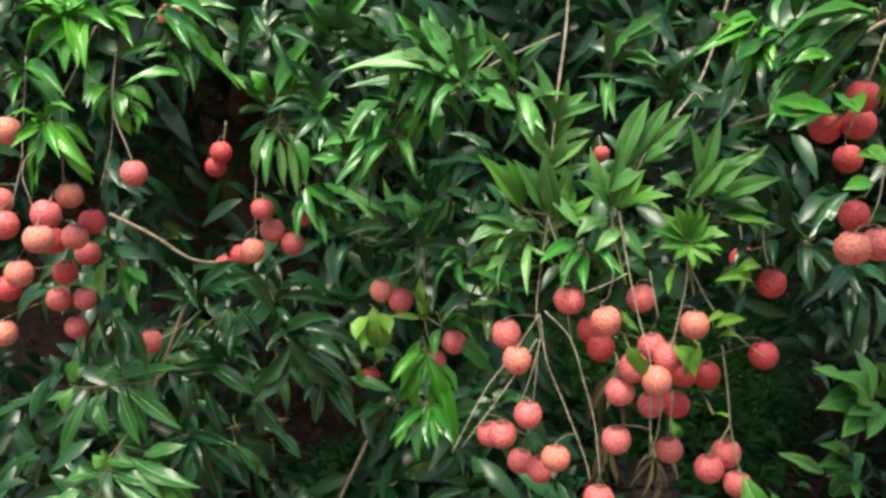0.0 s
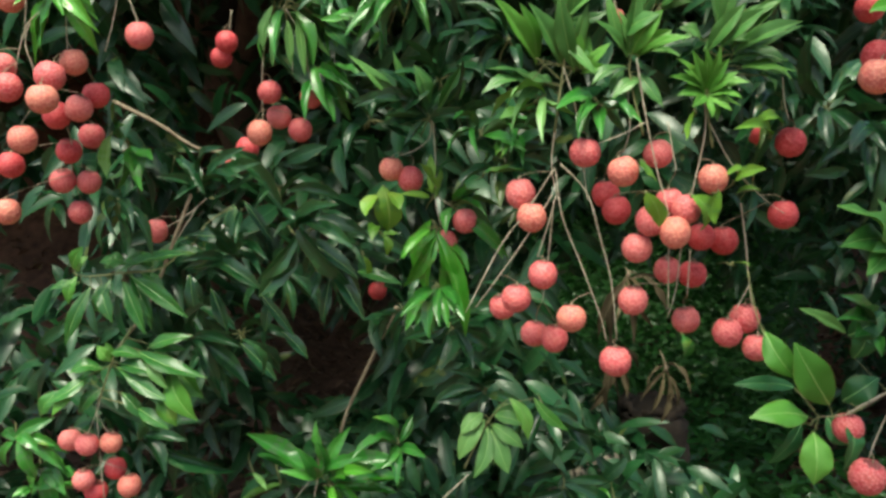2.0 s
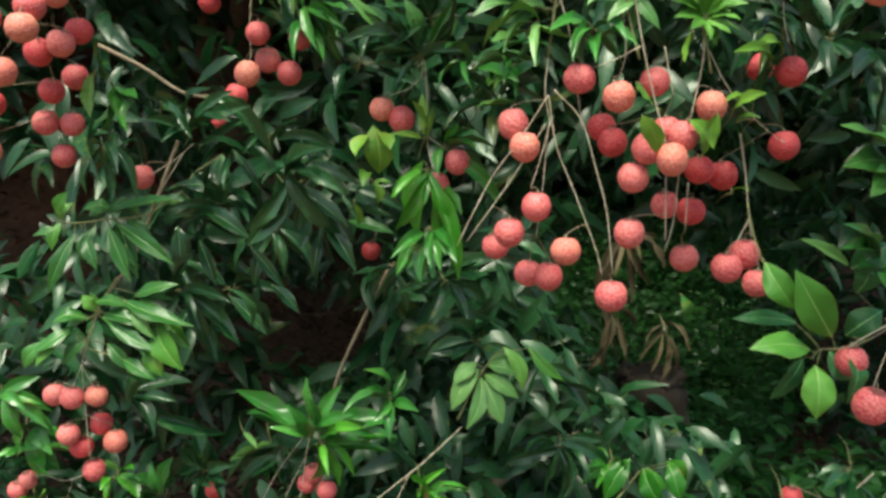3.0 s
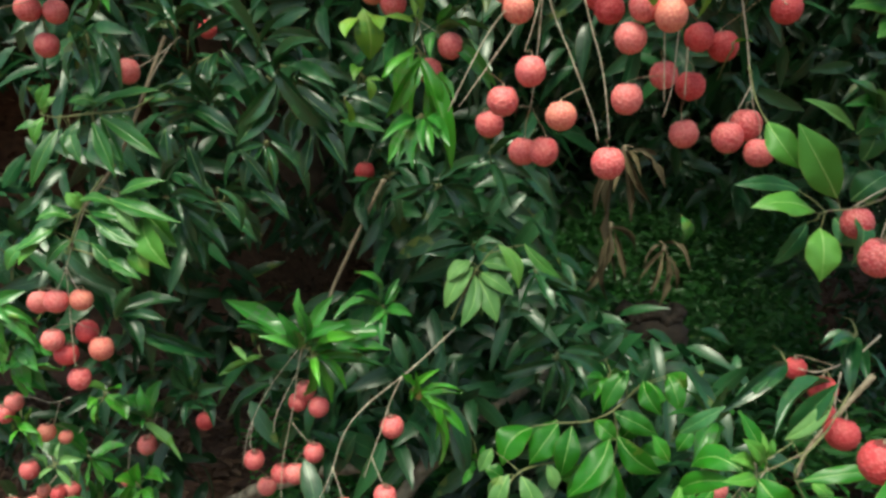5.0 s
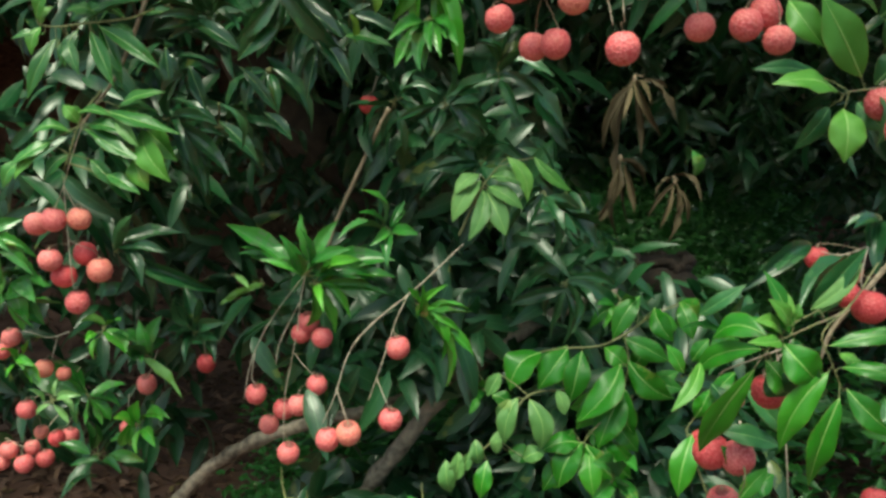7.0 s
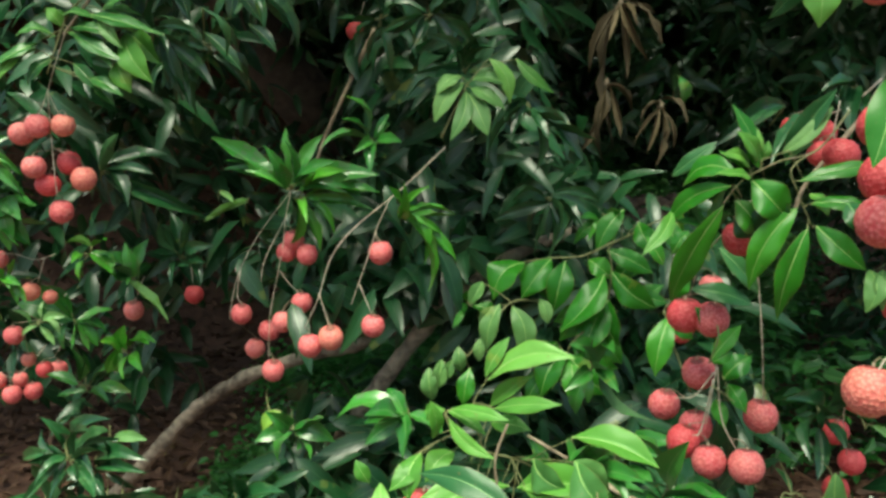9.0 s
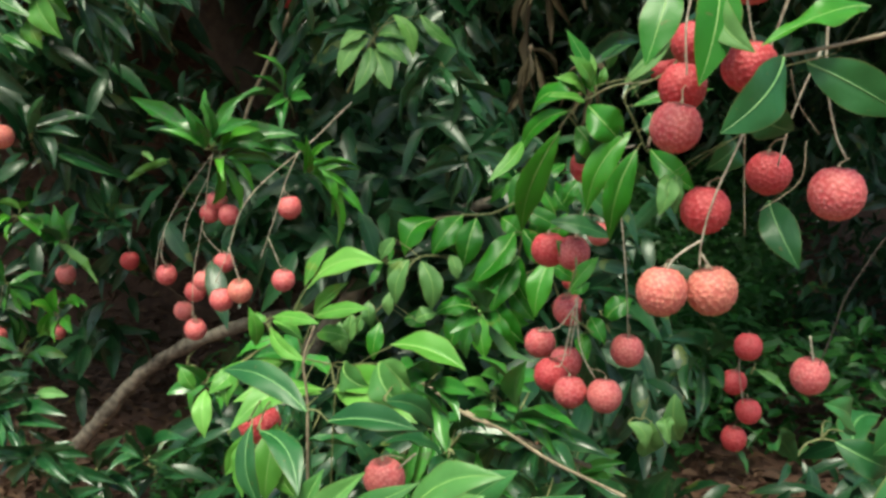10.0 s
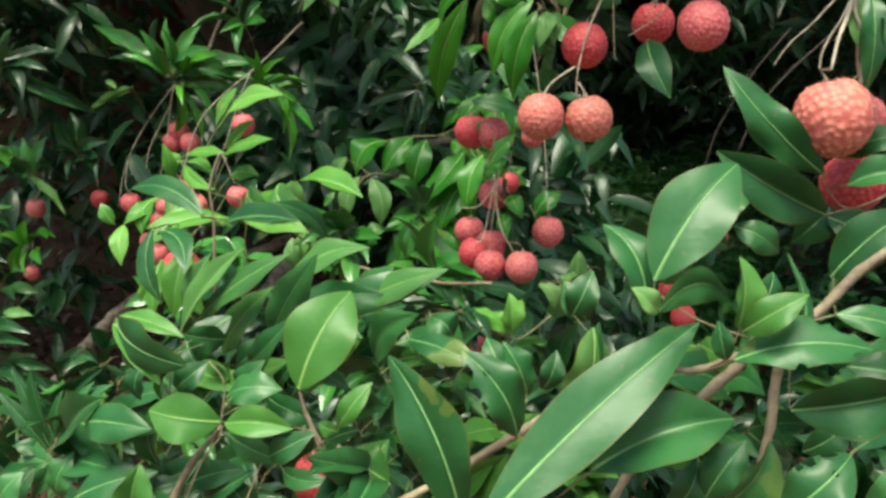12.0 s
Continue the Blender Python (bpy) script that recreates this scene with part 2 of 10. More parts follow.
# ---- mesh tools ----
def mesh_object(name, verts, faces, material, parent=None, label="", uvs=None, smooth=True):
    me = bpy.data.meshes.new(name)
    me.from_pydata(verts, [], faces)
    if uvs is not None:
        lay = me.uv_layers.new(name="UVMap")
        idx = np.empty(len(me.loops), dtype=np.int32)
        me.loops.foreach_get("vertex_index", idx)
        lay.data.foreach_set("uv", np.asarray(uvs, dtype=np.float32)[idx].ravel())
    me.materials.append(material)
    if smooth:
        me.polygons.foreach_set("use_smooth", [True] * len(me.polygons))
    me.update()
    ob = new(name, me)
    ob.parent = parent
    if label:
        ob["label"] = label
    return ob


def spline(pts, step=6):
    """A smooth line through the points."""
    P = [Vector(p) for p in pts]
    if len(P) < 3:
        return [P[0].lerp(P[-1], i / step) for i in range(step + 1)]
    E = [P[0] * 2 - P[1]] + P + [P[-1] * 2 - P[-2]]
    res = []
    for i in range(1, len(E) - 2):
        a, b, c, d = E[i - 1:i + 3]
        for k in range(step):
            t = k / step
            res.append(0.5 * (2 * b + (c - a) * t + (2 * a - 5 * b + 4 * c - d) * t * t + (3 * b - a - 3 * c + d) * t ** 3))
    return res + [P[-1]]


def tube(pts, r0, r1, sides=6, knots=0.0, seed=0, step=6):
    """Vertices and faces of a tapered, slightly knobbly stem along a line."""
    rng = random.Random(seed)
    line = spline(pts, step)
    verts, faces = [], []
    n = len(line)
    ref = Vector((0.31, 0.83, 0.46))
    for i, p in enumerate(line):
        d = (line[min(i + 1, n - 1)] - line[max(i - 1, 0)]).normalized()
        a = d.cross(ref).normalized()
        b = d.cross(a)
        r = (r0 + (r1 - r0) * i / (n - 1)) * (1 + rng.uniform(-knots, knots))
        for s in range(sides):
            w = 2 * math.pi * s / sides
            rr = r * (1 + rng.uniform(-knots, knots) * 0.6)
            verts.append(p + (a * math.cos(w) + b * math.sin(w)) * rr)
    for i in range(n - 1):
        for s in range(sides):
            t = (s + 1) % sides
            faces.append((i * sides + s, i * sides + t, (i + 1) * sides + t, (i + 1) * sides + s))
    verts += [line[0], line[-1]]
    for s in range(sides):
        t = (s + 1) % sides
        faces.append((len(verts) - 2, t, s))
        faces.append((len(verts) - 1, (n - 1) * sides + s, (n - 1) * sides + t))
    return verts, faces


def joined(pieces):
    verts, faces = [], []
    for v, f in pieces:
        k = len(verts)
        verts += list(v)
        faces += [tuple(i + k for i in q) for q in f]
    return verts, faces


# ---- the leaf blade: lance-shaped, folded along the midrib, arched, with a wavy margin ----
def blade(long_n, half_n, fold, arch, wave, belly, tip_narrow, phase, twist=0.0, full=0.72, bend=0.0):
    """One unit long along x, one unit wide along y."""
    verts, uvs, faces = [], [], []
    m = 2 * half_n + 1
    for i in range(long_n + 1):
        u = 0.5 - 0.5 * math.cos(math.pi * (0.12 + 0.88 * i / long_n)) if i else 0.0
        w = max(0.014, math.sin(math.pi * u ** belly) ** full * (1 - tip_narrow * max(0.0, (u - 0.6) / 0.4) ** 2))
        zc = 1.15 * arch * u * (1 - u) - 0.2 * arch * u * u
        for j in range(m):
            v = (j - half_n) / half_n
            y = 0.5 * w * v
            z = fold * (abs(v) - 0.25 * v * v) * w * 0.5 + wave * w * v * v * math.sin(u * 15 + phase + (1.7 if v > 0 else 0))
            a = twist * (u - 0.3)
            y, z = y * math.cos(a) - z * 4 * math.sin(a) / 4, zc + y * math.sin(a) * 0.3 + z * math.cos(a)
            verts.append((u, y + bend * 4 * u * (1 - u), z))
            uvs.append((u, 0.5 + 0.5 * v))
    for i in range(long_n):
        for j in range(m - 1):
            a = i * m + j
            faces.append((a, a + m, a + m + 1, a + 1))
    return verts, faces, uvs


def two_skins(name, v, f, uv, material, under, gap=0.0035):
    """A glossy upper skin and a dull pale lower one, a hair's breadth apart."""
    n = len(v)
    low = [(x, y, z - gap) for x, y, z in v]
    ob = mesh_object(name, v + low, f + [tuple(i + n for i in reversed(q)) for q in f], material, None, "", uv + uv)
    me = ob.data
    me.materials.append(under)
    me.polygons.foreach_set("material_index", [0] * len(f) + [1] * len(f))
    bpy.data.objects.remove(ob)
    return me


def blade_mesh(name, tone, *args):
    v, f, uv = blade(*args)
    return two_skins(name, v, f, uv, LEAF[tone], UNDER[tone])


SHAPES = [(9, 2, 0.20, 0.26, 0.022, 0.94, 0.4, 0.0, 0.5), (9, 2, 0.30, 0.48, 0.028, 1.0, 0.5, 1.0, -0.6), (9, 2, 0.13, 0.20, 0.034, 0.88, 0.3, 2.0, 0.9),
          (9, 2, 0.34, 0.40, 0.022, 0.86, 0.5, 3.0, 0.2), (9, 2, 0.22, 0.66, 0.030, 0.95, 0.4, 4.0, 0.8), (9, 2, 0.25, -0.12, 0.030, 0.92, 0.4, 5.0, -0.8)]
# each shape is bowed to one side or the other, so that a leaf can sag under its weight
BLADES = {(tone, sag): [blade_mesh("leaf", tone, *s, 0.72, sag * (0.12 + 0.09 * (k % 3))) for k, s in enumerate(SHAPES)]
          for tone in ("dark", "mid", "soft", "bright", "pale", "lime", "dry") for sag in (-1, 1)}

# ---- the broad leaf: fold, bow, margin wave, belly, tip, phase, sideways bend, rolled margin, twist, bites (along, across, size) ----
BROAD = [(0.10, 0.22, 0.03, 1.02, 0.25, 0.0, 0.06, 0.5, 0.2, ()), (0.18, 0.40, 0.04, 0.98, 0.40, 1.0, -0.08, 0.6, -0.3, ()), (0.40, 0.25, 0.04, 1.0, 0.3, 2.0, 0.05, 0.35, 0.3, ()),
         (0.16, 0.32, 0.05, 1.0, 0.4, 3.0, 0.0, 1.1, 0.2, ()), (0.20, 0.35, 0.04, 0.96, 0.4, 4.0, 0.34, 0.7, 0.4, ()), (0.20, 0.35, 0.04, 0.96, 0.4, 5.0, -0.34, 0.7, -0.4, ()),
         (0.14, 0.30, 0.06, 1.05, 0.2, 6.0, 0.05, 0.6, 0.2, ((0.80, 0.98, 0.075), (0.66, 1.0, 0.05), (0.90, 0.12, 0.06), (0.45, 0.0, 0.04))),
         (0.18, 0.40, 0.07, 1.05, 0.2, 7.0, -0.10, 0.8, -0.3, ((0.62, 0.97, 0.06), (0.50, 1.0, 0.045), (0.82, 0.92, 0.07), (0.72, 0.5, 0.03))),
         (0.22, 0.30, 0.03, 1.0, 0.3, 8.0, 0.75, 0.6, 0.5, ()), (0.16, 0.50, 0.12, 1.0, 0.3, 9.0, 0.12, 0.8, 1.1, ()), (0.14, 0.45, 0.05, 1.0, 0.2, 2.5, -1.25, 0.7, -0.5, ((0.55, 0.7, 0.05),))]
BROAD_TONE = {"near": "near", "nearbright": "fresh", "fresh": "sunny", "nearpale": "young", "pale": "young", "broad": "broad", "bright": "broad", "dark": "dark", "mid": "glossy", "soft": "softy", "lime2": "sunny"}


@functools.lru_cache(maxsize=None)
def broad_leaf(tone, kind):
    """A broad leaf of unit length and width, and its raised midrib."""
    fold, bow, wave, belly, tip, phase, bend, rolled, twist, bites = BROAD[kind]
    long_n, half_n = (56, 16) if bites else (20, 5)
    m = 2 * half_n + 1
    verts, uvs, faces, ridge = [], [], [], []
    for i in range(long_n + 1):
        u = i / long_n
        w = max(0.02, 0.96 * math.sin(math.pi * u ** belly) ** (0.85 if tone in ("broad", "fresh", "soft", "bright", "mid", "dark") else 0.7) * (1 - tip * max(0.0, (u - 0.6) / 0.4) ** 2))
        yc, zc = bend * 4 * u * (1 - u), bow * 4 * u * (1 - u)
        a = twist * (u - 0.4)
        for j in range(m):
            v = (j - half_n) / half_n
            y = 0.5 * w * v
            z = fold * w * (abs(v) - rolled * v * v) + 1.5 * wave * w * v * v * math.sin(u * 13 + phase + (1.9 if v > 0 else 0))
            verts.append((u, yc + y * math.cos(a) - z * math.sin(a), zc + y * math.sin(a) + z * math.cos(a)))
            uvs.append((u, 0.5 + 0.5 * v))
        t = 0.030 * (1 - 0.8 * u)
        ridge += [(u, yc - t, zc - 0.002), (u, yc, zc + t * 1.1 + 0.004), (u, yc + t, zc - 0.002)]
    for i in range(long_n):
        for j in range(m - 1):
            a = i * m + j
            q = (a, a + m, a + m + 1, a + 1)
            cu, cv = sum(uvs[k][0] for k in q) / 4, sum(uvs[k][1] for k in q) / 4
            if not any((cu - p) ** 2 + ((cv - s) * 0.45) ** 2 < r * r for p, s, r in bites):
                faces.append(q)
    leaf = two_skins("leaf", verts, faces, uvs, LEAF[BROAD_TONE[tone]], UNDER[BROAD_TONE[tone]], 0.02)
    rf = [(i * 3 + k, i * 3 + 3 + k, i * 3 + 4 + k, i * 3 + 1 + k) for i in range(long_n) for k in (0, 1)]
    ob = mesh_object("midrib", ridge, rf, RIB["near" if tone == "near" else "light"])
    rib = ob.data
    bpy.data.objects.remove(ob)
    return leaf, rib


def place_broad(tone, kind, base, tip, width, facing, parent):
    """One broad leaf from base to tip, its upper face towards facing, with its midrib."""
    x = tip - base
    n = x.length
    x.normalize()
    z = facing - x * facing.dot(x)
    z = z.normalized() if z.length > 1e-4 else x.orthogonal().normalized()
    m = Matrix((x * n, z.cross(x) * width, z * width)).transposed().to_4x4()
    m.translation = base
    leaf, rib = broad_leaf(tone, kind)
    lf = new("leaf", leaf)
    lf.parent, lf.matrix_basis = parent, m
    new("midrib", rib).parent = lf


def blade_pose(base, tip, width, facing):
    base, tip = Vector(base), Vector(tip)
    x = tip - base
    n = x.length
    x.normalize()
    z = Vector(facing)
    z = (z - x * z.dot(x))
    z = z.normalized() if z.length > 1e-4 else x.orthogonal().normalized()
    y = z.cross(x)
    m = Matrix((x * n, y * width, z * n)).transposed().to_4x4()
    m.translation = base
    return m


def thing(name, at_place, label, category, group=""):
    ob = new(name)
    ob.location = at_place
    return tagged(ob, label, category, group)


LEAF_WORDS = {
    "dark": "drooping lychee twig with glossy dark green leaves",
    "mid": "lychee twig with a spray of green lance-shaped leaves",
    "bright": "lychee twig with fresh bright green leaves",
    "pale": "lychee twig with young pale yellow-green leaflets",
    "soft": "lychee twig with long drooping soft green leaves",
    "broad": "lychee twig with broad glossy bright green leaves",
    "lime": "lychee twig with tiny new yellow-green leaves",
    "dry": "dead lychee twig with hanging dry brown leaves",
    "near": "lychee branch with large glossy deep green leaves",
    "nearbright": "lychee branch with large fresh light green leaves",
    "nearpale": "lychee branch with large pale grey-green leaves",
}


def shoot(tone, node, tips, ratio=0.25, back=None, seed=0, words=""):
    """A twig that ends in a spray of leaves, each a part; tips are leaf tips, or (base, tip) pairs, in metres."""
    rng = random.Random(seed * 7 + 3)
    node = Vector(node)
    large = tone in ("near", "nearbright", "nearpale", "broad")
    ob = thing("leafy_branch" if large else "leafy_shoot", node, words or LEAF_WORDS[tone], "branch", "broad-leaved lychee branches" if large else "lychee leaf shoots")
    deep = min(1.0, node.y)
    root = Vector(back) if back else node + deep * rng.uniform(0.13, 0.19) * Vector(((node.x - 0.08) / node.y * 0.9, 1.0, -0.12 + rng.uniform(-0.06, 0.06)))
    mid = node.lerp(root, 0.5) + Vector((rng.uniform(-0.004, 0.004), 0, rng.uniform(0.0, 0.006)))
    v, f = tube([root - node, mid - node, Vector()], 0.0006 * deep, 0.0014 * deep, 6, 0.12, seed)
    stems = [(v, f)]
    leaves = []
    for k, p in enumerate(tips):
        if len(p) == 2:
            a, b = Vector(p[0]), Vector(p[1])
            stems.append(tube([Vector(), (a - node) * 0.5 + Vector((0, 0.004, 0.002)), a - node], 0.0013 * deep, 0.0009 * deep, 5, 0.1, k, 3))
        else:
            b = Vector(p)
            d = b - node
            a = node + d * rng.uniform(0.04, 0.14) + Vector((rng.gauss(0, 0.004), rng.gauss(0, 0.004), rng.gauss(0, 0.005)))
            stems.append(tube([Vector(), a - node], 0.0012, 0.0009, 5, 0.1, k, 2))
        n = (b - a).length
        if large:
            face = Vector((rng.gauss(0, 0.3), -0.85 + rng.gauss(0, 0.2), 0.6 + rng.gauss(0, 0.2)))
        else:
            face = Vector((rng.gauss(0, 0.6), -0.7 + rng.gauss(0, 0.42), 0.75 + rng.gauss(0, 0.25)))
        slim = 1.0 if large or ratio > 0.36 else 0.86
        leaves.append((a - node, b - node, n * ratio * slim * rng.uniform(0.88, 1.15), face))
        if tone in ("dark", "mid", "bright") and rng.random() < 0.42:
            d = (b - a) * rng.uniform(0.6, 0.85)
            d += Vector((rng.gauss(0, 0.3), rng.gauss(0, 0.2), rng.gauss(-0.12, 0.25))) * n
            leaves.append((a - node, a - node + d, n * ratio * 0.75, face + Vector((rng.gauss(0, 0.4), 0, rng.gauss(0, 0.3)))))
    sv, sf = joined(stems)
    mesh_object("twig", sv, sf, TWIG if tone == "dry" else GREEN_TWIG, ob)
    for a, b, width, face in leaves:
        if large:
            place_broad(tone, rng.choice((0, 1, 1, 2, 3, 4, 5, 9)), a, b, width, face, ob)
            continue
        m = blade_pose(a, b, width, face)
        lf = new("leaf", rng.choice(BLADES[tone, 1 if m[2][1] > 0 else -1]))
        lf.parent, lf.matrix_basis = ob, m
    return ob


SPRAY_WORDS = {"dark": "drooping lychee twig with glossy dark green leaves", "mid": "lychee twig with narrow green lance-shaped leaves", "bright": "lychee twig with fresh bright green leaves", "pale": "lychee twig with wilted pale green leaflets", "fresh": "lychee twig with small light green leaves",
               "near": "lychee twig with dark glossy leaves in shade", "nearbright": "lychee twig with large fresh light green leaves", "nearpale": "lychee twig with pale grey-green leaf undersides", "broad": "lychee twig with broad bright green leaves",
               "soft": "lychee twig with soft grey-green drooping leaves", "lime2": "lychee twig with a young yellow-green leaf"}


def spray(words, tone, twigs, radius, leaves, seed):
    """A leafy branch: twig lines, and leaves as (base, tip, width, roll in degrees, kind), each joined to the nearest twig by its petiole."""
    rng = random.Random(seed)
    top = Vector(twigs[0][0])
    ob = thing("leafy_branch", top, words or SPRAY_WORDS[tone], "branch", "broad-leaved lychee branches")
    knots = []
    for k, line in enumerate(twigs):
        line = [Vector(p) - top for p in line]
        v, f = tube(line, radius * (1.0 if k == 0 else 0.75), radius * 0.55, 7, 0.15, seed + k)
        mesh_object("twig", v, f, TWIG if tone in ("near", "nearbright") else GREEN_TWIG, ob)
        knots += spline(line, 6)
    for base, tip, width, roll, kind in leaves:
        base, tip = Vector(base) - top, Vector(tip) - top
        x = (tip - base).normalized()
        front = Vector((0, -1, 0.25))
        front = (front - x * front.dot(x)).normalized()
        a = radians(roll + rng.uniform(-8, 8))
        if x.cross(front).z < 0:
            a = -a
        place_broad(tone, kind, base, tip, width / max(0.5, math.cos(a)), front * math.cos(a) + x.cross(front) * math.sin(a), ob)
        near = min(knots, key=lambda q: (q - base).length)
        if (near - base).length < 0.06:
            v, f = tube([near, near.lerp(base, 0.5) + Vector((0, 0, 0.001)), base + x * 0.002], radius * 0.5, radius * 0.4, 5, 0.1, seed, 3)
            mesh_object("petiole", v, f, GREEN_TWIG, ob)
    return ob


# ---- the lychee: a heart-round rind covered in blunt knobs ----
@functools.lru_cache(maxsize=None)
def knob_form(seed, n_knobs, knob):
    rng = random.Random(seed)
    rows, cols = 72, 112
    k = np.arange(n_knobs) + 0.5
    th = np.arccos(1 - 2 * k / n_knobs)
    ph = np.pi * (1 + 5 ** 0.5) * k
    pts = np.stack([np.sin(th) * np.cos(ph), np.sin(th) * np.sin(ph), np.cos(th)], 1) + np.random.RandomState(seed).normal(0, 0.085, (n_knobs, 3))
    pts /= np.linalg.norm(pts, axis=1)[:, None]
    verts, tips = [], []
    gap = math.sqrt(4 * math.pi / n_knobs)
    for i in range(rows + 1):
        t = math.pi * i / rows
        for j in range(cols):
            p = 2 * math.pi * j / cols
            d = np.array([math.sin(t) * math.cos(p), math.sin(t) * math.sin(p), math.cos(t)])
            near = np.sort(np.arccos(np.clip(pts @ d, -1, 1)))[:2]
            h = 0.35 * min(1.0, (near[1] - near[0]) / (gap * 0.6)) + 0.65 * max(0.0, 1 - near[0] / (gap * 0.72)) ** 1.3
            c = math.cos(t)
            r = 0.985 + 0.035 * math.sin(t) ** 2 + 0.025 * c - 0.06 * max(0.0, c - 0.88) / 0.12 + 0.62 * knob * h
            r *= 1 + 0.022 * math.sin(2 * p + seed) * math.sin(t)
            verts.append((d[0] * r, d[1] * r, d[2] * r * 1.03))
            tips.append(h)
    faces = [(i * cols + j, (i + 1) * cols + j, (i + 1) * cols + (j + 1) % cols, i * cols + (j + 1) % cols) for i in range(rows) for j in range(cols)]
    return verts, faces, tips


def fruit_mesh(tone, *form):
    verts, faces, tips = knob_form(*form)
    me = bpy.data.meshes.new("lychee")
    me.from_pydata(verts, [], faces)
    lay = me.attributes.new("tip", "FLOAT", "POINT")
    lay.data.foreach_set("value", tips)
    me.materials.append(RIND[tone])
    me.polygons.foreach_set("use_smooth", [True] * len(me.polygons))
    me.update()
    return me


FRUITS = {tone: [fruit_mesh(tone, *f) for f in ((1, 290, 0.095), (2, 340, 0.085), (3, 260, 0.105), (4, 310, 0.090))] for tone in RIND}


def bunch(words, fruits, stems, seed=0, tones=(), size=0.0163, stem_r=0.00086):
    """A hanging bunch: stems are lines of points, fruits are places (and a size), each hung from the nearest stem point above it."""
    rng = random.Random(seed * 13 + 5)
    top = Vector(stems[0][0])
    ob = thing("lychee_bunch", top, words, "fruit", "bunches of lychees")
    knots = []
    for k, line in enumerate(stems):
        line = [Vector(p) - top for p in line]
        v, f = tube(line, stem_r * (1.15 if k == 0 else 0.9), stem_r * 0.62, 7, 0.14, seed + k)
        mesh_object("stalk", v, f, STALK, ob)
        knots += spline(line, 4)
    for k, p in enumerate(fruits):
        r = (p[3] if len(p) > 3 else size) * rng.uniform(0.95, 1.05)
        c = Vector(p[:3]) - top
        lean = Euler((rng.gauss(0, 0.13), rng.gauss(0, 0.13), rng.uniform(0, 6.28))).to_matrix()
        crown = c + lean @ Vector((0, 0, r * 0.93))
        best = min(knots, key=lambda q: (q - crown).length + 4.0 * max(0.0, crown.z + 0.005 - q.z))
        up = lean @ Vector((0, 0, 0.004))
        v, f = joined([tube([best, best.lerp(crown + up * 2, 0.55) + Vector((rng.gauss(0, 0.002), rng.gauss(0, 0.002), 0)), crown + up, crown], stem_r * 0.55, stem_r * 0.6, 6, 0.12, seed + k, 4), tube([crown + up, crown - up * 0.4], 0.0008, 0.0022, 7, 0.15, k, 2)])
        fr = new("lychee", rng.choice(FRUITS[tones[k] if k < len(tones) else "red"]))
        fr.parent = ob
        fr.matrix_basis = Matrix.LocRotScale(c, lean.to_quaternion(), (r, r, r * rng.uniform(0.97, 1.06)))
        home = fr.matrix_basis.inverted()
        mesh_object("pedicel", [home @ q for q in v], f, TWIG, fr)
    return ob


def bare_stem(words, line, r0, r1, material=None, name="branch", knots=0.12, seed=0, sides=8):
    top = Vector(line[0])
    ob = thing(name, top, words, "branch")
    v, f = tube([Vector(p) - top for p in line], r0, r1, sides, knots, seed, 8)
    mesh_object("stem", v, f, material or TWIG, ob)
    return ob


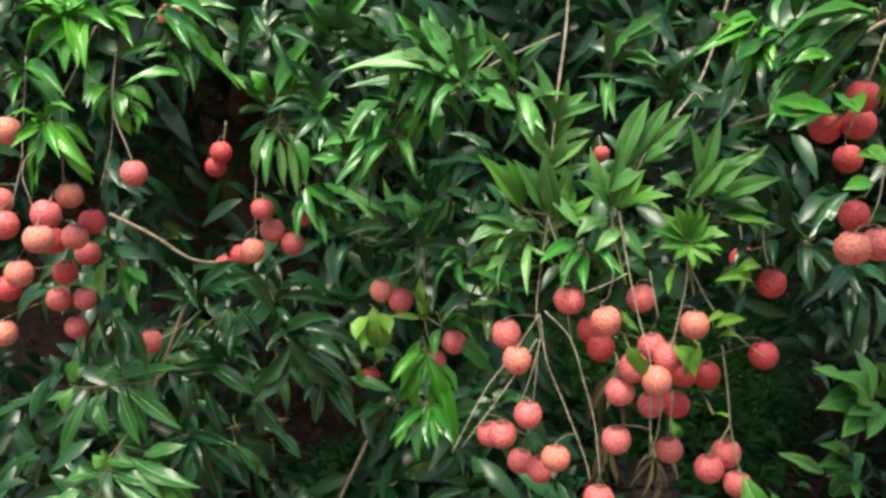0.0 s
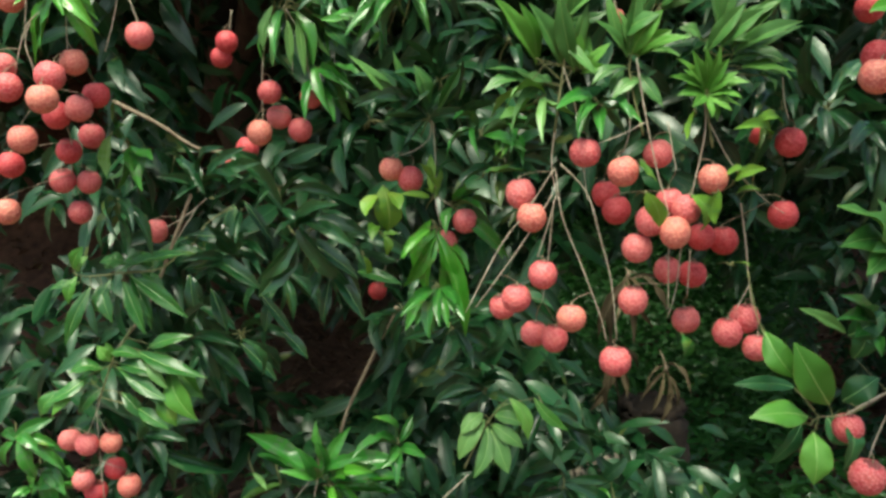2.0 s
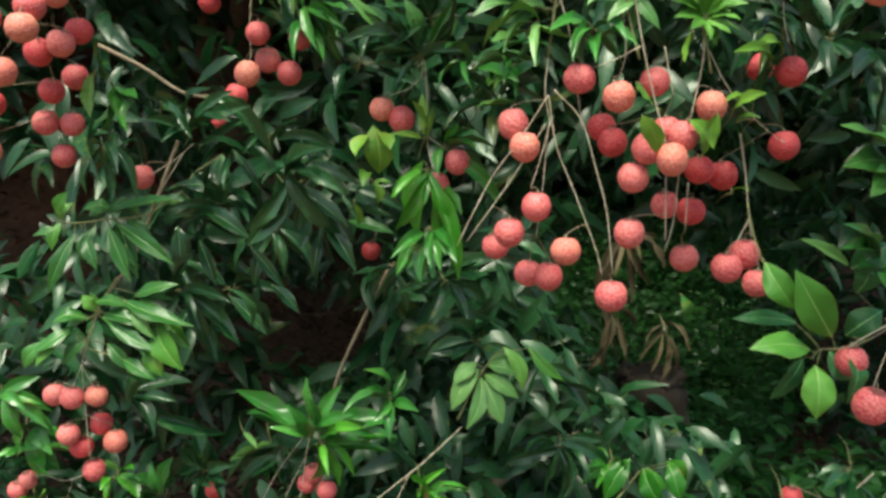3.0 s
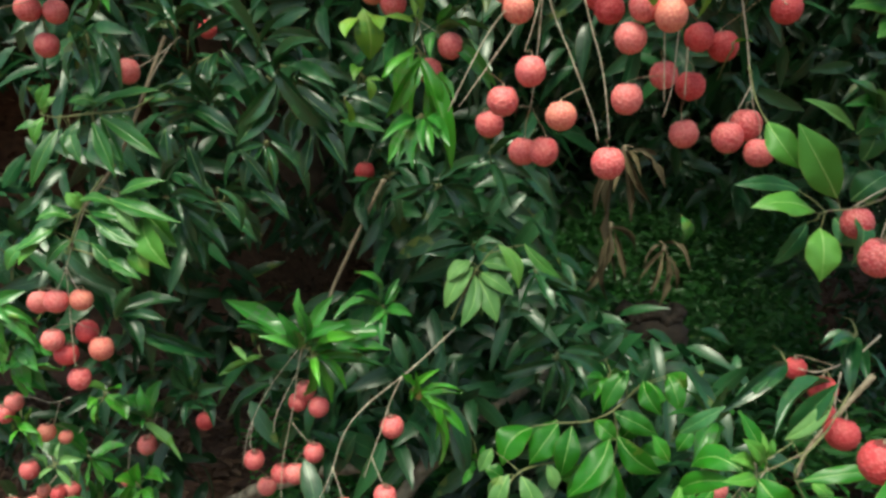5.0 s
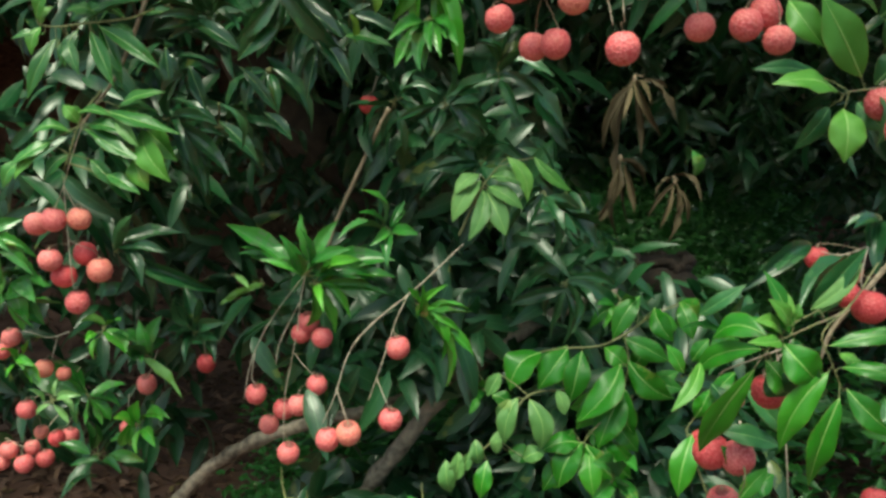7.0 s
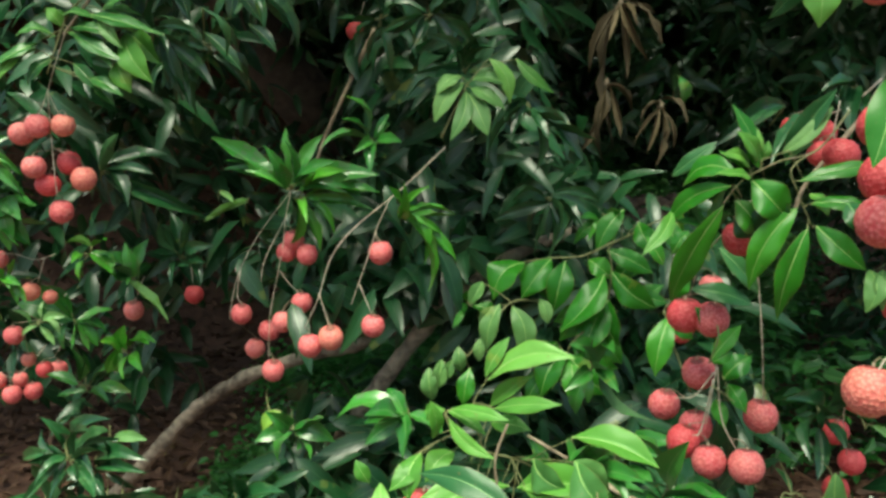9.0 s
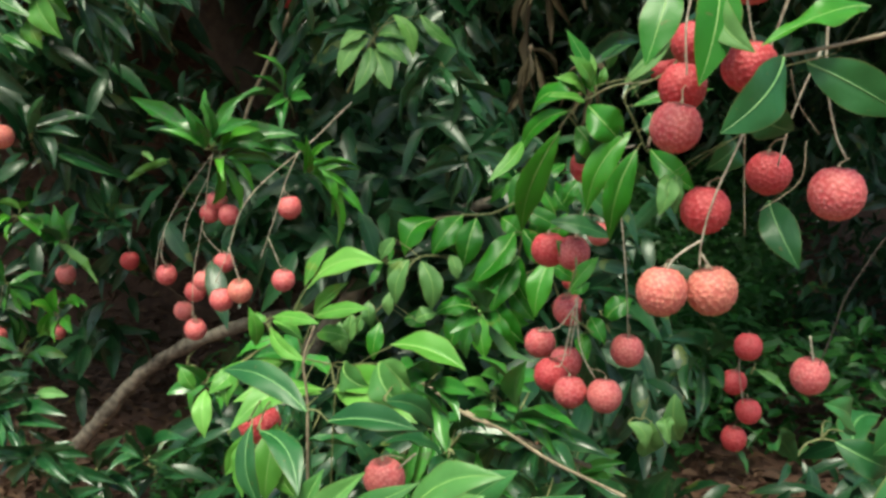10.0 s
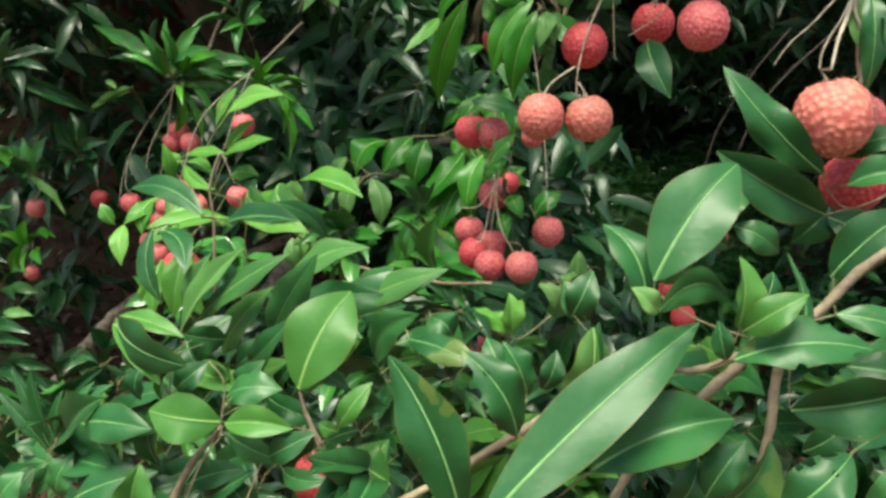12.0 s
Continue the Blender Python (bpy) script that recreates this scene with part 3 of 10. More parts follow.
def leaf_cloud(name, places, material, words, category, lengths, ratio, seed, facing=(0, -0.7, 0.8), droop=0.5, kind="stuff", fine=False):
    """Many small leaves in one mesh: each a folded blade of eight triangles."""
    rs = np.random.RandomState(seed)
    P = np.asarray(places, float)
    n = len(P)
    prof = np.array([(0, 0, 0), (0.35, -0.5, 0.1), (0.35, 0, 0), (0.35, 0.5, 0.1), (0.7, -0.38, 0.02), (0.7, 0, -0.06), (0.7, 0.38, 0.02), (1, 0, -0.2)])
    uvp = np.array([(0, 0.5), (0.35, 0), (0.35, 0.5), (0.35, 1), (0.7, 0), (0.7, 0.5), (0.7, 1), (1, 0.5)])
    tri = [(0, 1, 2), (0, 2, 3), (1, 4, 5, 2), (2, 5, 6, 3), (4, 7, 5), (5, 7, 6)]
    if fine:
        st = [(0.17, 0.34, 0.03), (0.40, 0.5, 0.0), (0.64, 0.42, -0.07), (0.85, 0.2, -0.17)]
        prof = [(0, 0, 0)] + [(u, w * sd, z + 0.09 * abs(sd) * w * 2 * 0.5) for u, w, z in st for sd in (-1, 0, 1)] + [(1, 0, -0.26)]
        uvp = np.array([(0, 0.5)] + [(u, 0.5 + 0.5 * sd) for u, w, z in st for sd in (-1, 0, 1)] + [(1, 0.5)])
        prof = np.array(prof)
        tri = [(0, 1, 2), (0, 2, 3), (10, 13, 11), (11, 13, 12)] + [(a, a + 3, a + 4, a + 1) for a in (1, 2, 4, 5, 7, 8)]
    k = len(prof)
    a = rs.uniform(0, 2 * np.pi, n)
    x = np.stack([np.cos(a), np.sin(a) * 0.8, rs.normal(-droop, 0.4, n)], 1)
    x /= np.linalg.norm(x, axis=1)[:, None]
    z = np.array(facing) + rs.normal(0, 0.45, (n, 3))
    z -= x * (z * x).sum(1)[:, None]
    z /= np.linalg.norm(z, axis=1)[:, None]
    y = np.cross(z, x)
    L = rs.uniform(lengths[0], lengths[1], n)
    Wd = L * ratio * rs.uniform(0.8, 1.2, n)
    V = P[:, None, :] + prof[None, :, 0:1] * (x * L[:, None])[:, None, :] + prof[None, :, 1:2] * (y * Wd[:, None])[:, None, :] + prof[None, :, 2:3] * (z * L[:, None])[:, None, :]
    verts = V.reshape(-1, 3).tolist()
    faces = [tuple(i * k + q for q in f) for i in range(n) for f in tri]
    ob = mesh_object(name, verts, faces, material, None, "", np.tile(uvp, (n, 1)), fine)
    return tagged(ob, words, category, "", kind)


def rosettes(centres, per, spread, rs):
    """Leaf bases gathered in tufts round the centres."""
    C = np.repeat(np.asarray(centres, float), per, axis=0)
    return C + rs.normal(0, spread, C.shape)


# ---- the ground: one sheet, flat under the tree, rising behind it ----
def ground_height(x, y):
    rise = max(0.0, y - 4.8) * 0.22 + max(0.0, y - 4.6) * 1.25 * max(0.0, min(1.0, (-x - 0.8) / 1.4))
    # steep slope past 8.6 m is added to shut out leaking sky
    rise = min(rise + max(0.0, y - 8.6) * 0.8, 6.5 + 0.4 * math.sin(x * 0.3))
    return rise + 0.05 * noise.noise(Vector((x * 0.7, y * 0.7, 0))) + 0.012 * noise.noise(Vector((x * 6, y * 6, 3)))


def ground():
    edges = [-400, -120, -40, -16, -9] + [-6 + 0.15 * i for i in range(81)] + [9, 16, 40, 120, 400]
    rows = [-400, -120, -40, -12, -4, -1] + [0.15 * i for i in range(70)] + [12, 16, 30, 60, 150, 400]
    verts = [(x, y, ground_height(x, y)) for y in rows for x in edges]
    w = len(edges)
    faces = [(j * w + i, j * w + i + 1, (j + 1) * w + i + 1, (j + 1) * w + i) for j in range(len(rows) - 1) for i in range(w - 1)]
    ob = mesh_object("ground", verts, faces, SOIL)
    tagged(ob, "dark reddish-brown earth strewn with dead leaves", "ground", "", "structure")


ground()
rs = np.random.RandomState(11)


def on_ground(n, x0, x1, y0, y1, lift):
    xy = np.stack([rs.uniform(x0, x1, n), rs.uniform(y0, y1, n)], 1)
    return [(x, y, ground_height(x, y) + rs.uniform(0, lift)) for x, y in xy]


leaf_cloud("leaf_litter", on_ground(30000, -4.6, 3.2, 2.0, 7.6, 0.025), LITTER, "brown dead leaves scattered over the earth", "leaf litter", (0.035, 0.09), 0.38, 3, (0, 0, 1), 0.0)


def weeds():
    spots = []
    while len(spots) < 1500:
        x, y = rs.uniform(-3.4, 4.2), rs.uniform(2.6, 8.5)
        keep = noise.noise(Vector((x * 0.9, y * 0.9, 7))) + (0.55 if -0.2 < x < 0.1 + 0.4 * y else -0.6)
        if keep > 0.05:
            h = ground_height(x, y)
            spots.append((x, y, h + rs.uniform(0.02, 0.42) * (0.5 + 0.5 * min(1, max(0, x + 0.5)))))
    leaf_cloud("weeds", rosettes(spots, 14, 0.055, rs), WEED_SHADE, "low green weeds and seedlings growing on the shaded earth", "weeds", (0.05, 0.10), 0.42, 4, (0, -0.4, 1), 0.1)


weeds()


def ground_cover():
    spots = []
    while len(spots) < 1500:
        x, y = rs.uniform(-0.85, 0.62), rs.uniform(2.2, 4.6)
        if noise.noise(Vector((x * 1.6, y * 1.6, 2))) + (0.30 if x > -0.7 else -0.1) - max(0.0, x - 0.4) > 0.0:
            spots.append((x, y, ground_height(x, y) + rs.uniform(0.01, 0.13)))
    leaf_cloud("ground_cover", rosettes(spots, 12, 0.035, rs), WEED_LIT, "small-leaved green seedlings covering the earth under the tree", "weeds", (0.022, 0.042), 0.5, 14, (0, -0.5, 1), 0.0)


ground_cover()


def bank_weeds():
    spots = []
    while len(spots) < 2600:
        x, y = rs.uniform(0.3, 5.2), rs.uniform(4.4, 9.0)
        if x < 0.15 + 0.41 * y and noise.noise(Vector((x * 1.1, y * 1.1, 5))) > -0.35:
            spots.append((x, y, ground_height(x, y) + rs.uniform(0.02, 0.3)))
    leaf_cloud("bank_weeds", rosettes(spots, 12, 0.07, rs), WEED_SHADE, "dark green undergrowth on the shaded bank behind the tree", "weeds", (0.04, 0.085), 0.45, 15, (0, -0.6, 0.9), 0.1)


bank_weeds()


# ---- the tree's frame: trunk and limbs behind the leaves ----
def tree():
    ob = thing("lychee_tree", (0.5, 3.9, 0), "lychee tree with a brown trunk darkened for shade and grey crooked limbs", "tree")
    o = Vector(ob.location)

    def limb(line, r0, r1, material, seed, name="limb", knots=0.09, sides=10):
        v, f = tube([Vector(p) - o for p in line], r0, r1, sides, knots, seed, 8)
        mesh_object(name, v, f, material, ob)

    limb([(0.55, 3.9, -0.1), (0.25, 3.75, 0.45), (-0.30, 3.5, 1.05), (-0.75, 3.3, 1.6), (-0.84, 3.2, 2.2), (-0.7, 3.1, 2.7)], 0.15, 0.10, SHADED_BARK, 1, "trunk", 0.06, 14)
    limb([(-0.80, 3.25, 1.8), (-0.5, 2.6, 2.3), (-0.1, 1.9, 2.45), (0.3, 1.35, 2.25)], 0.055, 0.018, SHADED_BARK, 2)
    limb([(-0.84, 3.2, 1.9), (-0.9, 2.5, 2.3), (-0.7, 1.7, 2.3), (-0.5, 1.3, 2.05)], 0.05, 0.016, SHADED_BARK, 3)
    limb([(-0.80, 3.25, 1.9), (-0.2, 2.9, 2.4), (0.45, 2.4, 2.6), (0.9, 1.7, 2.5)], 0.05, 0.014, SHADED_BARK, 4)
    limb([(-0.745, 1.850, 0.308), (-0.607, 1.790, 0.452), (-0.510, 1.770, 0.553), (-0.402, 1.740, 0.624), (-0.255, 1.700, 0.684), (-0.133, 1.660, 0.722), (0.027, 1.600, 0.817)], 0.017, 0.012, BARK, 20, "limb", 0.16, 14)
    limb([(-0.211, 1.600, 0.517), (-0.095, 1.530, 0.676), (-0.026, 1.530, 0.766), (0.065, 1.500, 0.859), (0.177, 1.550, 0.922), (0.332, 1.600, 0.965)], 0.016, 0.012, BARK, 21, "limb", 0.16, 14)
    limb([(0.200, 1.350, 2.031), (0.172, 1.200, 1.908), (0.141, 1.050, 1.806), (0.127, 0.985, 1.724), (0.124, 0.970, 1.665)], 0.002, 0.001, BARK, 22)
    limb([(0.458, 1.350, 2.014), (0.365, 1.200, 1.845), (0.246, 1.000, 1.750), (0.201, 0.940, 1.679)], 0.002, 0.001, BARK, 23)
    limb([(0.157, 1.150, 1.901), (0.064, 1.000, 1.849), (0.023, 0.960, 1.820)], 0.002, 0.001, BARK, 24)
    cut = Vector(((0.469, 1.880, 0.986)))
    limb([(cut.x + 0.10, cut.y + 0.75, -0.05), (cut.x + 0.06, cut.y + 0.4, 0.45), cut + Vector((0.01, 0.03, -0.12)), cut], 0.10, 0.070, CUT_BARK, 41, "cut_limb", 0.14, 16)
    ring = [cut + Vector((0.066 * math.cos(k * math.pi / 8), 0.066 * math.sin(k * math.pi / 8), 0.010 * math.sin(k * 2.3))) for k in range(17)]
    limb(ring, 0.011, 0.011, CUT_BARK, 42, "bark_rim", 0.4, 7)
    return ob


tree()


# ---- the crown: masses of leaves above and behind the hanging twigs ----
def crown():
    front, rest = [], []
    for _ in range(6800):
        a, b = rs.uniform(0, 2 * math.pi), math.asin(rs.uniform(0.0, 1.0))
        r = rs.uniform(0.78, 1.0)
        # crown stretched far back to keep the background in shade
        x = -0.1 + 4.6 * r * math.cos(a) * math.cos(b)
        y = 5.3 + 4.0 * r * math.sin(a) * math.cos(b)
        z = 1.95 + 2.0 * r * math.sin(b)
        # leaves thinned out here to let light down onto the weeds
        if 0.2 < x < 1.8 and 2.4 < y < 6.0 and rs.uniform(0, 1) < 0.6:
            continue
        if y < 2.3 and abs(x) < 1.6:
            front += [(x, y, z), (x + rs.uniform(-0.12, 0.12), y, z + rs.uniform(-0.1, 0.1))]
        else:
            rest.append((x, y, z))
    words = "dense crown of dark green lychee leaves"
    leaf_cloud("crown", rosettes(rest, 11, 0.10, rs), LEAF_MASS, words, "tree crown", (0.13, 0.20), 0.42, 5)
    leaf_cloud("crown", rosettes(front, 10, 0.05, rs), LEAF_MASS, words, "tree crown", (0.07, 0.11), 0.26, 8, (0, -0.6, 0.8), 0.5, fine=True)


crown()


# out-of-view leaf patch, added only to block sun from the lower right
def shade_overhang():
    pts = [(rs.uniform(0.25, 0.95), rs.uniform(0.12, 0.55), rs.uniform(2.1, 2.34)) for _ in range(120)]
    leaf_cloud("crown", rosettes(pts, 9, 0.05, rs), LEAF_MASS, "unseen leaves added overhead to shade the lower right", "tree crown", (0.09, 0.13), 0.28, 9, (0, -0.6, 0.8), 0.5, fine=True)


shade_overhang()


# made-up bush wall that hides the sky behind the dark gaps
def backdrop_thicket():
    pts = []
    while len(pts) < 7000:
        x, y = rs.uniform(-7.5, 7.5), rs.uniform(7.4, 9.4)
        pts.append((x, y, ground_height(x, y) + rs.uniform(0.0, 3.2)))
    leaf_cloud("thicket", rosettes(pts, 9, 0.11, rs), LEAF_MASS, "dark green bushes added behind the tree to block the sky", "bushes", (0.12, 0.20), 0.4, 6)


backdrop_thicket()


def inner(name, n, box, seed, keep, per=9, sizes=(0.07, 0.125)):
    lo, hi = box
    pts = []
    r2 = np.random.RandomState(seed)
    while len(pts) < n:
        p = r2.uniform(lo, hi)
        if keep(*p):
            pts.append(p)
    return leaf_cloud(name, rosettes(pts, per, 0.035, r2), LEAF_MASS, "tangled dark green lychee leaves filling the tree's shade", "foliage", sizes, 0.26, seed, (0, -0.7, 0.7), 0.6, fine=True)


GAPS = [(-0.87, 1.36, 0.20, 0.21), (-0.36, 1.08, 0.10, 0.10), (-0.48, 1.76, 0.09, 0.22), (0.67, 1.24, 0.21, 0.32), (0.44, 1.25, 0.22, 0.29), (-0.81, 1.32, 0.08, 0.23), (-0.33, 1.30, 0.19, 0.15), (-0.47, 0.71, 0.10, 0.15), (-0.45, 0.62, 0.14, 0.16), (0.39, 1.24, 0.23, 0.14), (0.62, 0.77, 0.08, 0.10), (-0.81, 1.36, 0.09, 0.12), (-0.26, 1.16, 0.10, 0.11), (0.78, 1.12, 0.19, 0.20), (0.76, 0.84, 0.22, 0.49), (0.54, 1.22, 0.18, 0.18), (-0.02, 0.72, 0.12, 0.14), (0.75, 1.67, 0.13, 0.24), (-0.25, 1.19, 0.15, 0.15), (-0.25, 0.72, 0.28, 0.12), (0.57, 1.16, 0.17, 0.21), (-0.39, 0.67, 0.18, 0.11), (-0.82, 1.41, 0.12, 0.41), (-0.84, 1.37, 0.12, 0.18)]


def open_spot(x, z):
    return any(((x - a) / c) ** 2 + ((z - b) / d) ** 2 < 1 for a, b, c, d in GAPS)


# dark leaves added on the right, standing in for unlit background
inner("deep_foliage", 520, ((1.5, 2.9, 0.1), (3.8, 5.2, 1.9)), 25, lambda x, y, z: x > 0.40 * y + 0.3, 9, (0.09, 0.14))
inner("deep_foliage", 560, ((-1.1, 1.45, 1.25), (0.95, 2.1, 2.4)), 21, lambda x, y, z: not open_spot(x, z))
inner("deep_foliage", 420, ((-1.1, 1.4, 0.55), (0.9, 2.0, 1.3)), 22, lambda x, y, z: not open_spot(x, z) and (x > -0.3 or y > 1.85 or z > 1.15))
inner("low_foliage", 260, ((-0.3, 1.1, 0.25), (1.2, 1.8, 0.75)), 23, lambda x, y, z: not open_spot(x, z) and y > 1.2 - 0.3 * x and not (x > 0.42 and z > 0.4))
# added filler leaves that block sky and close the dark interior
inner("inner_foliage", 620, ((-2.6, 2.6, 0.8), (2.6, 4.2, 2.6)), 24, lambda x, y, z: not (x < -0.2 and z < 1.0) and not (0.4 < x < 1.5 and z < 1.15) and not (abs(x + 0.72) < 0.17 and z > 1.35) and not (x < -0.9 and z < 2.2), 9, (0.09, 0.14))



# ---- bare stems and boughs ----
bare_stem("thin pale twig arching between leaf sprays", [(0.565, 1.000, 1.914), (0.463, 0.920, 1.877), (0.420, 0.920, 1.838), (0.381, 0.940, 1.794), (0.333, 0.980, 1.773)], 0.0022, 0.0016, TWIG, seed=1)
bare_stem("thin pale bare twig sloping through the leaves", [(-0.096, 1.460, 1.300), (-0.121, 1.460, 1.252), (-0.153, 1.460, 1.185), (-0.185, 1.460, 1.117), (-0.201, 1.460, 1.068)], 0.0042, 0.0028, TWIG, seed=2)
bare_stem("thin brown twig between dark leaves", [(-0.392, 1.250, 1.512), (-0.459, 1.250, 1.354), (-0.503, 1.250, 1.290), (-0.525, 1.250, 1.262)], 0.0030, 0.0020, TWIG, seed=3)
bare_stem("crooked brown twig in dark foliage", [(-0.502, 1.250, 1.650), (-0.437, 1.250, 1.617), (-0.380, 1.250, 1.581), (-0.321, 1.250, 1.575)], 0.0030, 0.0020, TWIG, seed=4)
bare_stem("pale bare twig with a broken end", [(0.172, 0.800, 0.779), (0.224, 0.800, 0.753), (0.296, 0.800, 0.725)], 0.0036, 0.0022, TWIG, seed=5)
bare_stem("long thin twig with forked end", [(0.411, 0.800, 1.137), (0.382, 0.800, 1.102), (0.352, 0.800, 1.064), (0.343, 0.800, 1.037)], 0.0030, 0.0016, TWIG, seed=6)
bare_stem("thin arching twig in shade", [(0.516, 0.500, 1.031), (0.479, 0.500, 0.992), (0.451, 0.500, 0.966), (0.432, 0.500, 0.943), (0.419, 0.500, 0.914)], 0.0006, 0.0004, SHADED_BARK, seed=7)
bare_stem("grey-brown knobbly bough among large leaves", [(0.538, 0.335, 0.918), (0.474, 0.335, 0.893), (0.425, 0.335, 0.863), (0.400, 0.335, 0.838), (0.376, 0.335, 0.824), (0.349, 0.335, 0.813), (0.331, 0.335, 0.814)], 0.0030, 0.0016, TWIG, seed=8)
bare_stem("grey-brown knobbly bough among large leaves", [(0.380, 0.345, 0.822), (0.358, 0.345, 0.801), (0.329, 0.345, 0.775), (0.311, 0.345, 0.744)], 0.0030, 0.0020, TWIG, seed=9)
bare_stem("grey-brown knobbly bough among large leaves", [(0.393, 0.345, 0.831), (0.388, 0.345, 0.803), (0.386, 0.345, 0.778), (0.377, 0.345, 0.741)], 0.0026, 0.0020, TWIG, seed=10)
bare_stem("slender bough with rough bark", [(0.296, 0.400, 0.777), (0.277, 0.400, 0.764), (0.253, 0.400, 0.749), (0.228, 0.400, 0.733), (0.199, 0.400, 0.717)], 0.0026, 0.0022, TWIG, seed=11)
bare_stem("slim red-brown young twig", [(0.192, 0.375, 0.728), (0.172, 0.375, 0.752), (0.159, 0.375, 0.776), (0.155, 0.375, 0.791)], 0.0016, 0.0010, TWIG, seed=12)
bare_stem("slender light brown leafless twig", [(0.084, 0.365, 0.723), (0.100, 0.365, 0.754), (0.117, 0.365, 0.775)], 0.0022, 0.0013, TWIG, seed=13)
bare_stem("slender light brown leafless twig", [(0.057, 0.570, 0.792), (0.058, 0.570, 0.860), (0.056, 0.570, 0.889), (0.064, 0.570, 0.914)], 0.0012, 0.0008, TWIG, seed=14)

# ---- bunches of fruit ----
bunch("bunch of ripe pinkish-red lychees on thin brown stalks",
      [(-0.477, 1.065, 1.688), (-0.488, 1.022, 1.667), (-0.489, 1.002, 1.639), (-0.484, 1.089, 1.632), (-0.470, 1.112, 1.650), (-0.508, 1.182, 1.598), (-0.524, 1.144, 1.577), (-0.530, 1.031, 1.592), (-0.541, 1.022, 1.654), (-0.590, 1.115, 1.559), (-0.543, 1.162, 1.536), (-0.511, 1.172, 1.534), (-0.529, 1.181, 1.491), (-0.599, 1.115, 1.497), (-0.524, 1.113, 1.624), (-0.561, 1.053, 1.682)],
      [[(-0.439, 1.080, 1.902), (-0.478, 1.080, 1.829), (-0.514, 1.080, 1.772), (-0.543, 1.080, 1.721), (-0.534, 1.080, 1.677), (-0.532, 1.080, 1.648)],
       [(-0.544, 1.100, 1.676), (-0.517, 1.100, 1.638), (-0.514, 1.130, 1.589), (-0.525, 1.150, 1.546)],
       [(-0.520, 1.060, 1.862), (-0.527, 1.060, 1.792), (-0.534, 1.060, 1.722)],
       [(-0.501, 1.050, 1.753), (-0.527, 1.050, 1.729), (-0.545, 1.050, 1.672)],
       [(-0.478, 1.060, 1.806), (-0.481, 1.060, 1.757), (-0.482, 1.060, 1.700)]], 1, tones=['orange', 'red', 'orange', 'red', 'deep', 'red', 'deep', 'orange', 'red', 'deep', 'red', 'red', 'red', 'orange', 'deep', 'red'])
bunch("single pinkish-red lychee on a thin stalk",
      [(-0.384, 1.039, 1.717)],
      [[(-0.396, 1.030, 1.865), (-0.403, 1.030, 1.798), (-0.388, 1.030, 1.750), (-0.381, 1.030, 1.729)],
       [(-0.414, 1.060, 1.799), (-0.420, 1.060, 1.750), (-0.435, 1.060, 1.700)]], 2)
bunch("pair of dark red lychees in the shade",
      [(-0.343, 1.297, 1.741), (-0.354, 1.305, 1.719)],
      [[(-0.335, 1.300, 1.789), (-0.341, 1.300, 1.748)]], 3, tones=['deep', 'deep'])
bunch("single green-tinged lychee among high leaves",
      [(-0.338, 1.063, 1.910)],
      [[(-0.330, 1.060, 1.951), (-0.335, 1.060, 1.925)]], 4, tones=['orange'])
bunch("single orange lychee half behind leaves",
      [(-0.563, 1.087, 1.770)],
      [[(-0.538, 1.080, 1.800), (-0.553, 1.080, 1.782)]], 5, tones=['orange'])
bunch("bunch of ripe pinkish-red lychees hanging among the leaves",
      [(-0.262, 1.208, 1.660), (-0.202, 1.203, 1.653), (-0.254, 1.234, 1.626), (-0.272, 1.181, 1.602), (-0.223, 1.229, 1.607), (-0.316, 1.296, 1.580)],
      [[(-0.237, 1.200, 1.778), (-0.262, 1.200, 1.734), (-0.270, 1.200, 1.685), (-0.271, 1.200, 1.636)],
       [(-0.237, 1.200, 1.778), (-0.228, 1.200, 1.726), (-0.227, 1.200, 1.685)],
       [(-0.235, 1.190, 1.778), (-0.212, 1.190, 1.734), (-0.201, 1.190, 1.678)]], 6, tones=['red', 'red', 'red', 'orange', 'red', 'deep'])
bunch("small bunch of red lychees in the shade",
      [(-0.085, 1.140, 1.552), (-0.059, 1.140, 1.538)],
      [[(-0.030, 1.140, 1.619), (-0.033, 1.140, 1.595), (-0.050, 1.140, 1.579), (-0.074, 1.140, 1.570)]], 7, tones=['orange', 'red'])
bunch("small bunch of red lychees in the shade",
      [(0.015, 1.128, 1.482), (-0.013, 1.143, 1.452)],
      [[(-0.028, 1.140, 1.615), (-0.025, 1.140, 1.563), (-0.025, 1.140, 1.508), (-0.017, 1.140, 1.471)],
       [(-0.025, 1.140, 1.516), (0.005, 1.140, 1.496)]], 8)
bunch("single lychee on a crooked bare twig",
      [(-0.437, 1.222, 1.460)],
      [[(-0.361, 1.220, 1.508), (-0.387, 1.220, 1.486), (-0.422, 1.220, 1.465), (-0.433, 1.220, 1.461)],
       [(-0.374, 1.220, 1.497), (-0.401, 1.220, 1.456), (-0.417, 1.220, 1.430)]], 9)
